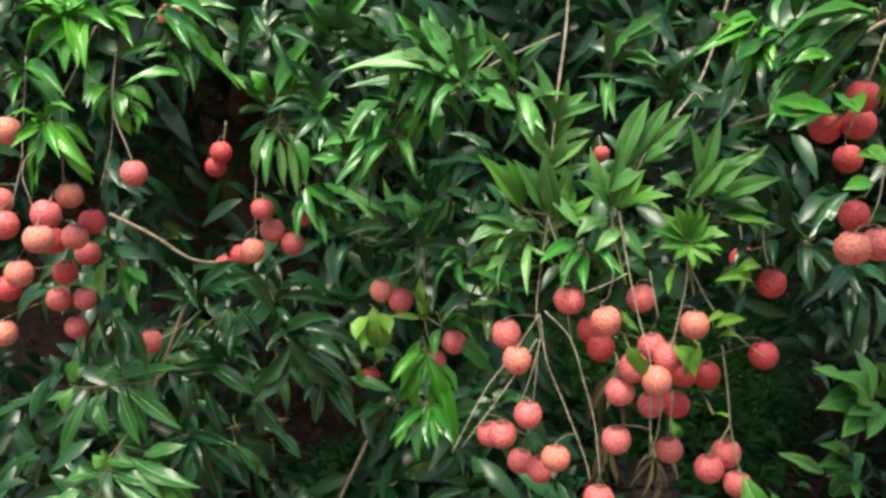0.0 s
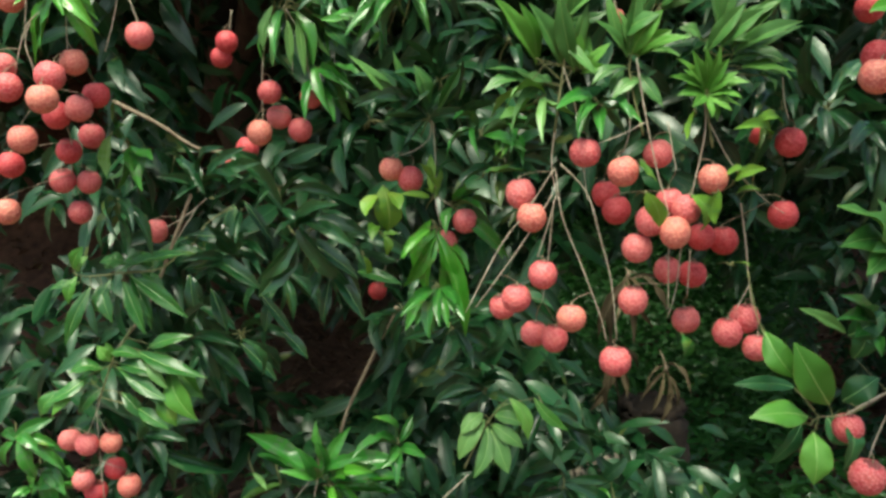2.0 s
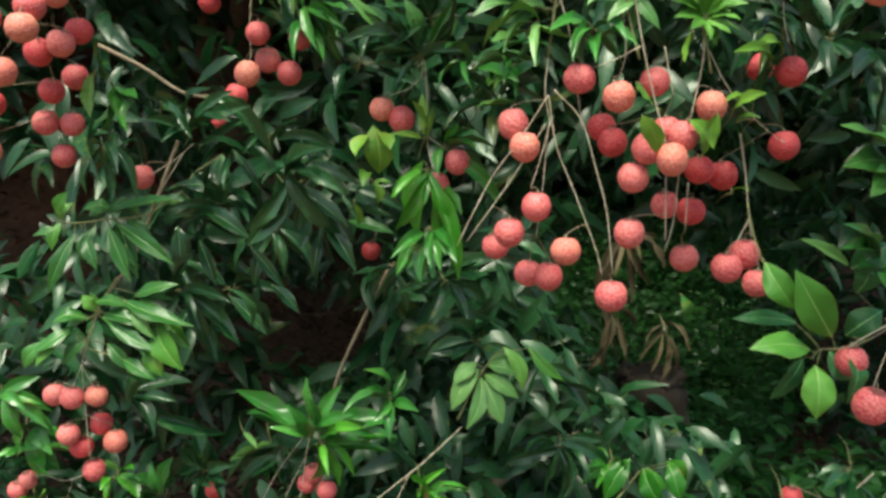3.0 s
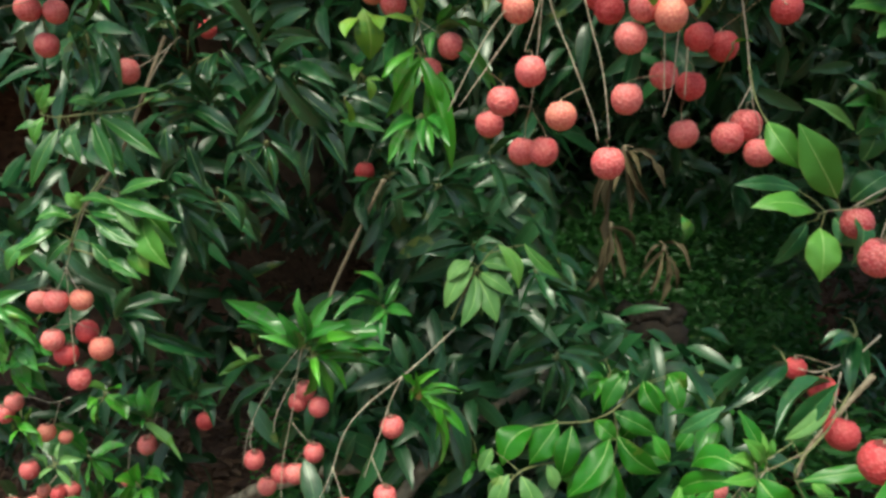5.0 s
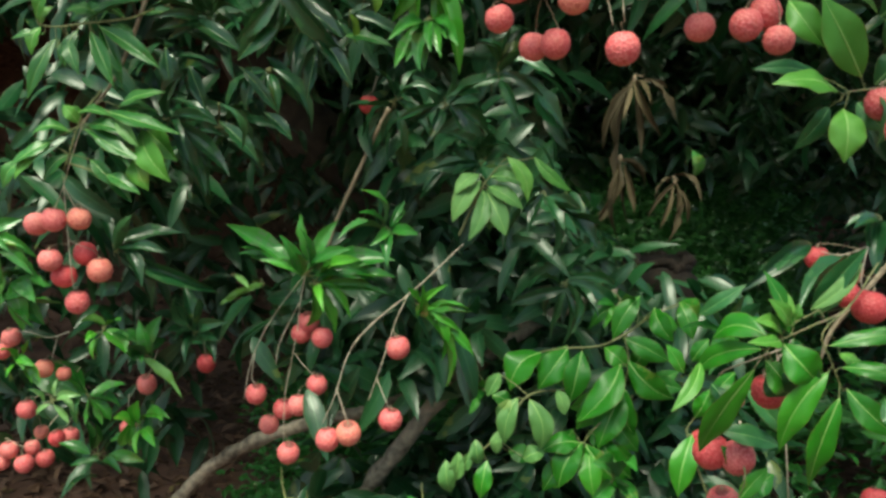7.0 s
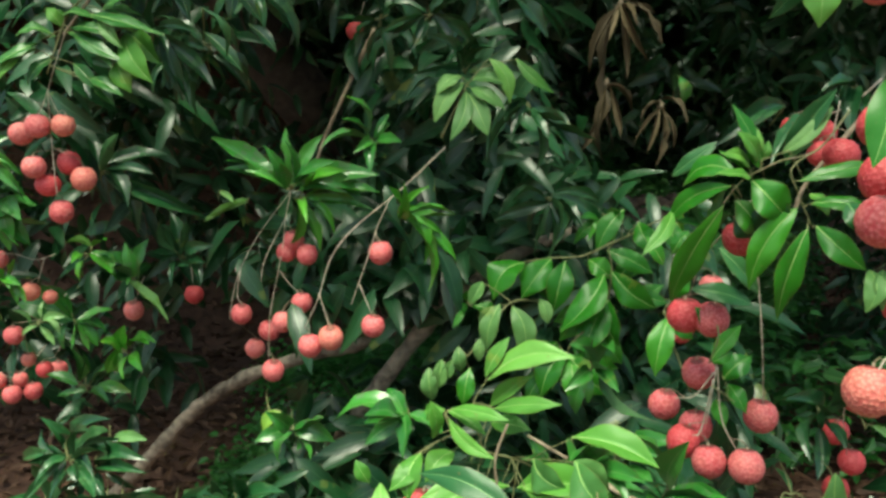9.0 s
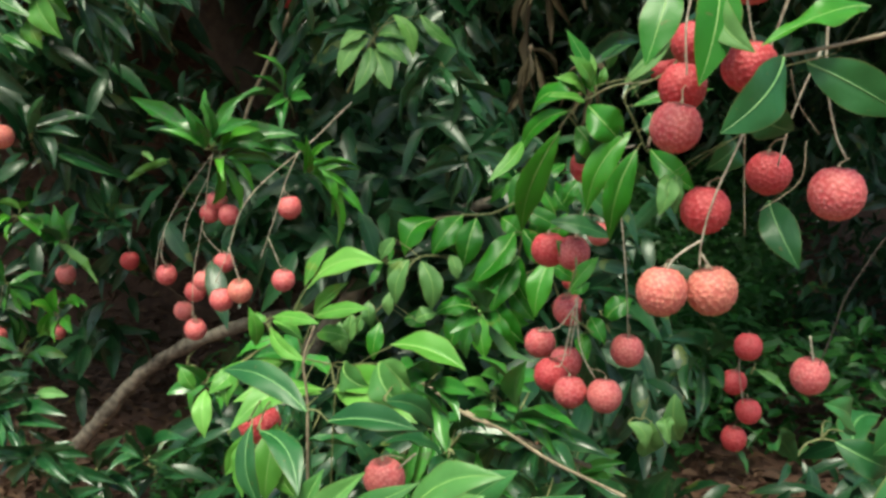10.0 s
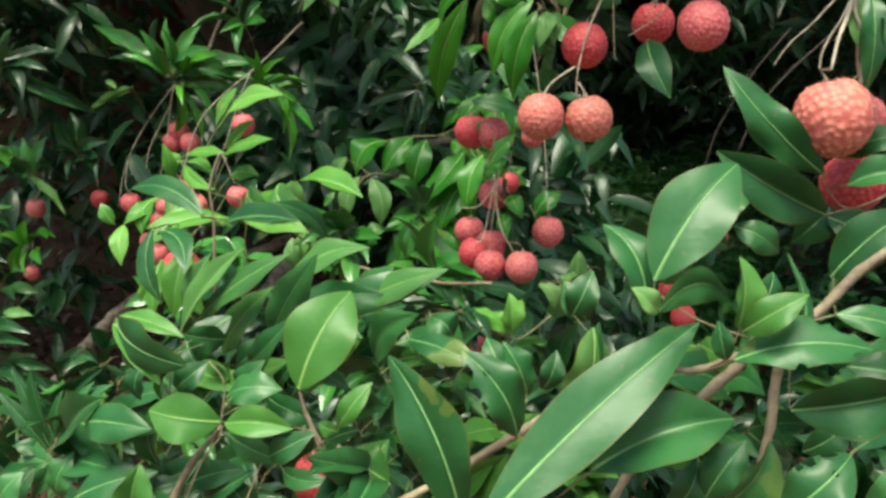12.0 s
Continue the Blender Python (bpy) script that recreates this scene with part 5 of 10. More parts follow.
shoot("bright", (0.438, 0.827, 1.733), [((0.432, 0.817, 1.734), (0.418, 0.849, 1.747))], 0.45, seed=34)
shoot("bright", (0.429, 0.832, 1.714), [((0.423, 0.822, 1.714), (0.391, 0.813, 1.709))], 0.45, seed=35)
shoot("bright", (0.383, 0.840, 1.839), [((0.378, 0.830, 1.838), (0.341, 0.822, 1.832))], 0.45, seed=36)
shoot("bright", (0.395, 0.840, 1.817), [((0.390, 0.830, 1.816), (0.396, 0.809, 1.830))], 0.45, seed=37)
shoot("bright", (0.428, 0.830, 1.843), [((0.420, 0.820, 1.831), (0.424, 0.833, 1.789))], 0.45, seed=38)
shoot("dark", (0.459, 1.040, 1.630), [(0.464, 1.073, 1.544), (0.444, 0.985, 1.575), (0.467, 0.985, 1.657), (0.521, 1.073, 1.692), (0.439, 1.073, 1.574), (0.492, 0.985, 1.575), (0.509, 0.985, 1.623), (0.438, 1.073, 1.678), (0.413, 0.993, 1.717)], 0.28, seed=39)
shoot("dark", (0.497, 1.000, 1.607), [(0.510, 0.950, 1.528), (0.469, 0.945, 1.529), (0.446, 0.945, 1.576), (0.492, 0.945, 1.569), (0.509, 0.945, 1.595)], 0.30, seed=40)
shoot("dark", (-0.034, 1.126, 1.620), [(-0.044, 1.149, 1.682), (0.013, 1.076, 1.694), (0.005, 1.149, 1.663), (-0.121, 1.125, 1.666), (-0.095, 1.092, 1.684), (-0.085, 1.071, 1.634), (-0.140, 1.125, 1.682), (0.035, 1.071, 1.619), (0.058, 1.100, 1.640), (-0.068, 1.071, 1.656), (-0.133, 1.107, 1.645), (-0.067, 1.159, 1.584)], seed=41)
shoot("mid", (0.037, 1.055, 1.548), [((0.037, 1.045, 1.550), (0.083, 1.000, 1.553))], seed=42)
shoot("mid", (0.033, 1.060, 1.599), [(0.084, 1.005, 1.579), (0.073, 1.005, 1.606), (0.124, 1.090, 1.606), (0.104, 1.044, 1.630), (0.025, 1.005, 1.572), (-0.003, 1.005, 1.620)], seed=43)
shoot("dark", (0.071, 1.100, 1.720), [(0.011, 1.045, 1.701), (0.033, 1.047, 1.665), (0.063, 1.074, 1.648), (-0.003, 1.045, 1.729), (0.082, 1.045, 1.672), (0.039, 1.045, 1.750), (0.004, 1.111, 1.772)], seed=44)
shoot("lime", (-0.027, 1.130, 1.514), [(-0.033, 1.141, 1.573), (-0.045, 1.093, 1.560), (-0.017, 1.109, 1.553), (-0.041, 1.157, 1.524), (-0.073, 1.125, 1.519)], 0.28, seed=45)
shoot("lime", (-0.094, 1.140, 1.525), [((-0.097, 1.130, 1.530), (-0.092, 1.142, 1.465)), ((-0.105, 1.130, 1.518), (-0.118, 1.102, 1.492)), ((-0.089, 1.130, 1.522), (-0.072, 1.103, 1.500))], 0.55, seed=46)
shoot("bright", (-0.023, 1.130, 1.474), [(-0.068, 1.127, 1.388), (-0.051, 1.133, 1.404), (-0.015, 1.126, 1.364), (-0.002, 1.131, 1.379), (0.022, 1.125, 1.413), (-0.039, 1.127, 1.380), (-0.071, 1.079, 1.436), (0.005, 1.163, 1.437)], 0.27, seed=47)
shoot("mid", (-0.003, 1.140, 1.504), [(0.068, 1.118, 1.503), (0.058, 1.173, 1.436), (0.070, 1.146, 1.429), (0.042, 1.085, 1.496), (0.034, 1.085, 1.527)], 0.30, seed=48)
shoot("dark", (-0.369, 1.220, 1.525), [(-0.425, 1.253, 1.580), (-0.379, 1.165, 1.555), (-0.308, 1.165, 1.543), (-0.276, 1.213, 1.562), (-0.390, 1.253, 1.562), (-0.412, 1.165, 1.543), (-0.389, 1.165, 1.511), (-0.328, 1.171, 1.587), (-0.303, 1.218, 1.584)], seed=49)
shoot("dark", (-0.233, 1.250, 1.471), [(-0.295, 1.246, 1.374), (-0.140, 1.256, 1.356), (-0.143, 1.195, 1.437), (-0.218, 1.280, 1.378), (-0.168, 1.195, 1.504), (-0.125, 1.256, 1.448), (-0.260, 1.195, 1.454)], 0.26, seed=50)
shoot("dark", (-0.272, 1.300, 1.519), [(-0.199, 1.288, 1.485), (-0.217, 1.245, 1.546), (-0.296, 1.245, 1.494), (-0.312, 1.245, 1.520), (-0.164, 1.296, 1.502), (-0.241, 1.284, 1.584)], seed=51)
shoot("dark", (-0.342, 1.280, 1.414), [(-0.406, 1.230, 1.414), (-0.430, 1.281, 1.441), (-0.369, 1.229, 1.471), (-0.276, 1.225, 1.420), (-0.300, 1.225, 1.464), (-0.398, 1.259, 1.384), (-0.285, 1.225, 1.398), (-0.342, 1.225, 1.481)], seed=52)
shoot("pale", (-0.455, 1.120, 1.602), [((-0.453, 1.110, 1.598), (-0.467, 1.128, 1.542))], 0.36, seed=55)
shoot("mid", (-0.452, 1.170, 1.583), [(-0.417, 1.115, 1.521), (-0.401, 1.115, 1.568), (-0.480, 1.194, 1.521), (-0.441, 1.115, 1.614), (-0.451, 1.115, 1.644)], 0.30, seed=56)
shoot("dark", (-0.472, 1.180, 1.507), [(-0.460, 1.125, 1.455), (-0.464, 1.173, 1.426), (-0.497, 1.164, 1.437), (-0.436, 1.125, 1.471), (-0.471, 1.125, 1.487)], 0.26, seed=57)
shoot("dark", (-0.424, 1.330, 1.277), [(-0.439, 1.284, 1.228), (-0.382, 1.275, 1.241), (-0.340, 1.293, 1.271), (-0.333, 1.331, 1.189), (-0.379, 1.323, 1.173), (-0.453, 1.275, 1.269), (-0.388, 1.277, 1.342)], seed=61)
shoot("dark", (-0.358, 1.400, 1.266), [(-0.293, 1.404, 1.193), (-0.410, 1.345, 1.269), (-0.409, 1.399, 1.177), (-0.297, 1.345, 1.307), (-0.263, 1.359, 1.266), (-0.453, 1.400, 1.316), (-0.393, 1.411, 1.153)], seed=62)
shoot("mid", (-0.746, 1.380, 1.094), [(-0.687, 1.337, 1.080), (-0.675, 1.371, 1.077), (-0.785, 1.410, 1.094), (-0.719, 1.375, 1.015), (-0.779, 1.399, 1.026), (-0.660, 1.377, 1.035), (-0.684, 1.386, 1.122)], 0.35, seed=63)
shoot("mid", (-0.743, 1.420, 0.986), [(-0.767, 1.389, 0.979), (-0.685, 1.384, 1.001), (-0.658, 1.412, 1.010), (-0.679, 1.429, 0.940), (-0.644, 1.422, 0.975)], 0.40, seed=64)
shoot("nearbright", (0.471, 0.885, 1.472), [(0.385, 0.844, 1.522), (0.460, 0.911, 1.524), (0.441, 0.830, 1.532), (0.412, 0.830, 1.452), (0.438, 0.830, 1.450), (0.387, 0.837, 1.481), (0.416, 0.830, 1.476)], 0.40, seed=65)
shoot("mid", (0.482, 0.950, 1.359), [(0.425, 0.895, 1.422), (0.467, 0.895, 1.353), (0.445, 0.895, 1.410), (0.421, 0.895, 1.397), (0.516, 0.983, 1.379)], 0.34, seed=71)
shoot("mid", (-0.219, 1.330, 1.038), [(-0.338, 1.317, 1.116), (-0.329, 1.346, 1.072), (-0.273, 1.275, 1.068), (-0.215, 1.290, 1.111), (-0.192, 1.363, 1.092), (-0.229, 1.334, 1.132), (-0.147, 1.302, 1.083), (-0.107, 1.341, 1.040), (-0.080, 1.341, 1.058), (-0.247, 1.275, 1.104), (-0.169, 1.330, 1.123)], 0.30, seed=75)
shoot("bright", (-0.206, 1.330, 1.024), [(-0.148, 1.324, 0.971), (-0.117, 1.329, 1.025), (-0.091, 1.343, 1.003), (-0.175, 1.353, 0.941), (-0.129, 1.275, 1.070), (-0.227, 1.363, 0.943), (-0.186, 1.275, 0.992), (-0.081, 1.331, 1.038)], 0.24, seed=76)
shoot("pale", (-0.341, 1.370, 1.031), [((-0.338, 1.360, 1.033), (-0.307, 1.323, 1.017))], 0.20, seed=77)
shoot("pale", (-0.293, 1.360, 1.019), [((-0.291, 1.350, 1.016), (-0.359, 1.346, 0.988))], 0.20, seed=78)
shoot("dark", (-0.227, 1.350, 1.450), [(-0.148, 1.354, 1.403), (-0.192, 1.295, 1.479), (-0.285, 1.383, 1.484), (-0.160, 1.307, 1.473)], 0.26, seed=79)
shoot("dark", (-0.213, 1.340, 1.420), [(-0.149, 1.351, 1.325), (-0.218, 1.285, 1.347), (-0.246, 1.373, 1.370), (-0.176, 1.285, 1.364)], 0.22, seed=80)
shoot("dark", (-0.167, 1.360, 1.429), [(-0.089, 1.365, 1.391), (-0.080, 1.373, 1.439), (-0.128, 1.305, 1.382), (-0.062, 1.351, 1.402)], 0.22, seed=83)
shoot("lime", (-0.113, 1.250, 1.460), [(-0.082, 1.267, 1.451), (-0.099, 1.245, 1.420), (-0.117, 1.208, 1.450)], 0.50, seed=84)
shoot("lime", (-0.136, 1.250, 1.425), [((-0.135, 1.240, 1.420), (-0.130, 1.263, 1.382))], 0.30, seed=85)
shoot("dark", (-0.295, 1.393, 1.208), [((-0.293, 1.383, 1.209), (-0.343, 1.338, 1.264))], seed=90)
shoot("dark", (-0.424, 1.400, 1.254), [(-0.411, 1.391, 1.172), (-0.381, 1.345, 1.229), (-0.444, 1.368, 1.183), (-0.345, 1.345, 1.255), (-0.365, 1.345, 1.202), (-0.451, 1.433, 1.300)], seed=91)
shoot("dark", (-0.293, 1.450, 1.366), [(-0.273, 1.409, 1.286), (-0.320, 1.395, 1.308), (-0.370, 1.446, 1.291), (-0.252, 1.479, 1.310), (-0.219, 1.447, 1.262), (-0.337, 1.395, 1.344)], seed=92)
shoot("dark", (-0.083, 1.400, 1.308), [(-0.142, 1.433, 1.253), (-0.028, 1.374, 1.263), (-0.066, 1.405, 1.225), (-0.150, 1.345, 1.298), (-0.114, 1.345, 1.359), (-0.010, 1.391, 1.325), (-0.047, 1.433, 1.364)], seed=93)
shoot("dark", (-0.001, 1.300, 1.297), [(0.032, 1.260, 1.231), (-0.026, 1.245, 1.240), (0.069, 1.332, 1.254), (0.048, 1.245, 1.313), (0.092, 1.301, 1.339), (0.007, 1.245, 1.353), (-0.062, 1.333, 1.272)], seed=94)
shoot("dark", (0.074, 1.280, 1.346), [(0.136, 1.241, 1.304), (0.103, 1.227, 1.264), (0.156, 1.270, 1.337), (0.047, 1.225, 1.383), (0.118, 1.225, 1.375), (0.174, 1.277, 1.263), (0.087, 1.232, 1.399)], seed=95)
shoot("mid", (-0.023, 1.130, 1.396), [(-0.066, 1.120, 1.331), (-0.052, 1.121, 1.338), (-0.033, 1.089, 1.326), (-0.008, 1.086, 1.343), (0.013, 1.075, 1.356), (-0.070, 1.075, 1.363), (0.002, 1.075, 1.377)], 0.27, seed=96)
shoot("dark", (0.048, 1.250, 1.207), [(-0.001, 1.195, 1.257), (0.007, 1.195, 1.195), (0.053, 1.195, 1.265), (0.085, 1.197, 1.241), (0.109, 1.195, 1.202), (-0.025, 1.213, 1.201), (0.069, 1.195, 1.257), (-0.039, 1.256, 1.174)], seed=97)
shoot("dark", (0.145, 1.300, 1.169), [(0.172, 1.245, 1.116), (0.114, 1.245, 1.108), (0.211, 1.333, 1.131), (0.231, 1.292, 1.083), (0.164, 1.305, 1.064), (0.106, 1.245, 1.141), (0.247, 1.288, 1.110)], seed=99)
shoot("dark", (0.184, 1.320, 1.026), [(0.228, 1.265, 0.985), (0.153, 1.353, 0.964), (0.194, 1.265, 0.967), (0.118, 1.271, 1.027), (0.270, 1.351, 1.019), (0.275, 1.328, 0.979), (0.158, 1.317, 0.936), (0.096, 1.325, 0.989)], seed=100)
shoot("bright", (-0.037, 1.170, 1.012), [(-0.002, 1.154, 1.050), (0.034, 1.170, 1.008), (0.039, 1.174, 0.949), (0.006, 1.174, 0.903), (-0.000, 1.165, 0.945), (-0.053, 1.128, 1.049), (-0.031, 1.115, 1.052), (0.022, 1.174, 0.979)], 0.20, seed=101)
shoot("mid", (-0.086, 1.280, 1.112), [(-0.123, 1.225, 1.144), (-0.107, 1.225, 1.095), (-0.042, 1.225, 1.111), (-0.158, 1.243, 1.109), (-0.062, 1.313, 1.142), (-0.114, 1.225, 1.177), (-0.083, 1.225, 1.070)], 0.30, seed=102)
shoot("broad", (0.271, 1.330, 0.996), [(0.247, 1.363, 1.003), (0.237, 1.290, 0.961), (0.259, 1.290, 0.952), (0.282, 1.275, 1.008), (0.225, 1.298, 0.995), (0.222, 1.330, 0.951), (0.280, 1.307, 0.956)], 0.34, seed=106)
shoot("broad", (0.056, 1.300, 0.864), [(0.054, 1.259, 0.891), (0.046, 1.271, 0.851), (0.070, 1.318, 0.881), (0.033, 1.283, 0.829), (0.078, 1.313, 0.846)], 0.35, seed=110)
shoot("dark", (0.391, 0.842, 1.120), [((0.386, 0.832, 1.122), (0.313, 0.787, 1.087))], 0.24, seed=114)
shoot("dark", (0.349, 0.850, 1.136), [((0.346, 0.840, 1.138), (0.269, 0.795, 1.102))], 0.24, seed=115)
shoot("dark", (0.433, 0.880, 1.160), [(0.405, 0.825, 1.113), (0.393, 0.825, 1.135), (0.419, 0.825, 1.124), (0.381, 0.825, 1.157)], 0.30, seed=124)
shoot("mid", (0.367, 1.100, 0.994), [(0.313, 1.073, 1.046), (0.335, 1.047, 0.965), (0.368, 1.045, 1.023), (0.297, 1.089, 1.005), (0.324, 1.053, 0.956), (0.363, 1.054, 1.050)], 0.40, seed=125)
shoot("mid", (-0.525, 1.470, 0.876), [(-0.538, 1.415, 0.906), (-0.500, 1.503, 0.898), (-0.529, 1.415, 0.881), (-0.563, 1.433, 0.926), (-0.498, 1.474, 0.946), (-0.530, 1.451, 0.941)], 0.42, seed=131)
shoot("pale", (-0.531, 1.460, 0.894), [((-0.525, 1.450, 0.876), (-0.461, 1.456, 0.800))], 0.27, seed=132)
shoot("mid", (-0.646, 1.500, 0.799), [(-0.674, 1.499, 0.847), (-0.604, 1.503, 0.748), (-0.616, 1.494, 0.743), (-0.575, 1.502, 0.814), (-0.714, 1.499, 0.857), (-0.740, 1.486, 0.830), (-0.599, 1.508, 0.780), (-0.663, 1.485, 0.746)], 0.42, seed=133)
shoot("dark", (-0.448, 1.500, 0.909), [(-0.469, 1.450, 0.981), (-0.470, 1.517, 0.993), (-0.382, 1.454, 0.938), (-0.399, 1.445, 0.872), (-0.453, 1.445, 0.871), (-0.392, 1.445, 0.908), (-0.480, 1.445, 0.923), (-0.427, 1.470, 0.977)], 0.34, seed=134)
shoot("pale", (-0.675, 1.430, 0.807), [(-0.708, 1.420, 0.831), (-0.703, 1.425, 0.779), (-0.647, 1.428, 0.767), (-0.622, 1.421, 0.820), (-0.669, 1.442, 0.844), (-0.640, 1.437, 0.784)], 0.36, seed=135)
shoot("bright", (-0.724, 1.420, 0.880), [(-0.728, 1.377, 0.912), (-0.722, 1.377, 0.864), (-0.681, 1.390, 0.879), (-0.682, 1.378, 0.921), (-0.683, 1.411, 0.844)], 0.36, seed=136)
shoot("bright", (-0.585, 1.440, 0.924), [(-0.616, 1.423, 0.948), (-0.601, 1.426, 0.878), (-0.540, 1.419, 0.890), (-0.541, 1.404, 0.953), (-0.600, 1.404, 0.914)], 0.42, seed=137)
shoot("bright", (-0.557, 1.500, 0.741), [(-0.578, 1.451, 0.769), (-0.593, 1.508, 0.695), (-0.514, 1.461, 0.713), (-0.501, 1.459, 0.766), (-0.545, 1.473, 0.792)], 0.42, seed=138)
shoot("mid", (-0.726, 1.420, 1.008), [(-0.733, 1.395, 1.069), (-0.669, 1.379, 0.987), (-0.676, 1.380, 1.034), (-0.747, 1.419, 0.959), (-0.708, 1.414, 0.931), (-0.658, 1.397, 1.012)], 0.40, seed=139)
shoot("mid", (-0.674, 1.600, 0.647), [(-0.723, 1.583, 0.631), (-0.611, 1.549, 0.634), (-0.603, 1.591, 0.684), (-0.679, 1.569, 0.726), (-0.583, 1.589, 0.639), (-0.748, 1.594, 0.672)], 0.36, seed=140)
shoot("dark", (-0.563, 1.450, 1.060), [(-0.502, 1.409, 1.009), (-0.472, 1.440, 1.062), (-0.512, 1.399, 1.125), (-0.601, 1.480, 1.135), (-0.448, 1.456, 1.089), (-0.501, 1.454, 0.960), (-0.461, 1.457, 1.000)], 0.30, seed=141)
shoot("dark", (-0.412, 1.241, 1.567), [((-0.409, 1.231, 1.567), (-0.353, 1.186, 1.515))], 0.20, seed=157)
shoot("dark", (-0.361, 1.255, 1.505), [((-0.358, 1.245, 1.505), (-0.295, 1.288, 1.548))], 0.20, seed=158)
shoot("dark", (-0.319, 1.253, 1.488), [((-0.316, 1.243, 1.488), (-0.315, 1.198, 1.446))], 0.20, seed=159)
shoot("dark", (-0.322, 1.242, 1.293), [((-0.320, 1.232, 1.295), (-0.279, 1.275, 1.242))], 0.20, seed=162)
shoot("dark", (-0.349, 1.250, 1.563), [((-0.350, 1.240, 1.575), (-0.249, 1.243, 1.497))], 0.20, seed=163)
shoot("pale", (-0.290, 1.350, 1.020), [((-0.288, 1.340, 1.022), (-0.361, 1.354, 0.983))], 0.20, seed=164)
shoot("dark", (-0.572, 1.300, 0.628), [(-0.593, 1.262, 0.694), (-0.585, 1.267, 0.585), (-0.512, 1.245, 0.611), (-0.480, 1.277, 0.654), (-0.495, 1.256, 0.696), (-0.644, 1.330, 0.599), (-0.543, 1.268, 0.557)], 0.30, seed=165)
shoot("pale", (-0.509, 1.300, 0.642), [((-0.504, 1.290, 0.645), (-0.438, 1.272, 0.656))], 0.30, seed=166)
shoot("dark", (-0.475, 1.200, 0.585), [(-0.497, 1.145, 0.599), (-0.529, 1.146, 0.614), (-0.401, 1.145, 0.623), (-0.387, 1.145, 0.582), (-0.514, 1.233, 0.615), (-0.467, 1.233, 0.536), (-0.373, 1.195, 0.587)], 0.28, seed=167)
shoot("dark", (-0.408, 1.200, 0.490), [(-0.477, 1.233, 0.516), (-0.414, 1.152, 0.567), (-0.385, 1.163, 0.572), (-0.344, 1.145, 0.561), (-0.328, 1.145, 0.535), (-0.455, 1.233, 0.423), (-0.358, 1.145, 0.448), (-0.432, 1.145, 0.483)], 0.27, seed=168)
shoot("dark", (-0.450, 1.220, 0.547), [(-0.429, 1.253, 0.584), (-0.436, 1.165, 0.598), (-0.361, 1.165, 0.563), (-0.397, 1.165, 0.537)], 0.27, seed=169)
shoot("mid", (-0.198, 1.200, 0.696), [(-0.227, 1.158, 0.734), (-0.147, 1.154, 0.727), (-0.224, 1.202, 0.644), (-0.166, 1.164, 0.666), (-0.248, 1.172, 0.688), (-0.137, 1.184, 0.685)], 0.42, seed=170)
shoot("lime", (-0.243, 1.250, 0.707), [((-0.224, 1.240, 0.710), (-0.253, 1.237, 0.680))], 0.50, seed=171)
shoot("dark", (-0.253, 1.100, 0.618), [(-0.302, 1.133, 0.628), (-0.188, 1.058, 0.665), (-0.291, 1.058, 0.620), (-0.224, 1.133, 0.588), (-0.249, 1.045, 0.685)], 0.32, seed=172)
shoot("mid", (-0.020, 1.000, 0.779), [(-0.051, 1.033, 0.806), (-0.067, 0.957, 0.799), (0.018, 0.945, 0.776), (-0.072, 0.978, 0.752), (-0.116, 1.002, 0.779), (-0.029, 0.959, 0.744)], 0.40, seed=173)
shoot("mid", (0.197, 1.000, 0.842), [(0.164, 0.945, 0.880), (0.216, 0.945, 0.828), (0.159, 0.951, 0.827), (0.235, 0.979, 0.793), (0.177, 1.001, 0.780), (0.209, 0.945, 0.880)], 0.36, seed=179)
shoot("dark", (0.461, 0.980, 0.786), [(0.401, 0.925, 0.827), (0.422, 0.925, 0.756), (0.466, 0.925, 0.769), (0.476, 0.925, 0.821), (0.450, 0.925, 0.846), (0.441, 0.938, 0.726)], 0.30, seed=197)
shoot("dark", (0.305, 0.870, 0.847), [(0.308, 0.815, 0.828), (0.287, 0.815, 0.889), (0.315, 0.815, 0.867), (0.319, 0.872, 0.774)], 0.30, seed=199)
shoot("pale", (0.524, 1.000, 0.766), [((0.526, 0.990, 0.773), (0.562, 0.981, 0.743))], 0.35, seed=200)
shoot("nearpale", (0.356, 0.720, 0.806), [((0.351, 0.710, 0.825), (0.361, 0.721, 0.780)), ((0.342, 0.710, 0.804), (0.341, 0.686, 0.789))], 0.50, seed=201)
shoot("nearpale", (0.332, 0.750, 0.789), [((0.318, 0.740, 0.790), (0.332, 0.731, 0.768)), ((0.339, 0.740, 0.790), (0.353, 0.762, 0.758))], 0.55, seed=202)
shoot("mid", (0.204, 0.850, 0.733), [(0.169, 0.795, 0.778), (0.161, 0.883, 0.708), (0.234, 0.883, 0.695), (0.198, 0.883, 0.689), (0.229, 0.795, 0.761), (0.143, 0.809, 0.773)], 0.36, seed=203)
shoot("near", (0.105, 0.472, 0.782), [((0.108, 0.462, 0.784), (0.144, 0.422, 0.821))], 0.28, seed=238)
shoot("near", (0.137, 0.460, 0.803), [((0.125, 0.450, 0.801), (0.160, 0.408, 0.858)), ((0.125, 0.450, 0.808), (0.195, 0.431, 0.832)), ((0.145, 0.450, 0.815), (0.231, 0.452, 0.843)), ((0.152, 0.450, 0.815), (0.184, 0.405, 0.812))], 0.28, seed=239)
shoot("near", (0.194, 0.542, 0.777), [((0.195, 0.532, 0.779), (0.235, 0.572, 0.774))], 0.32, seed=240)
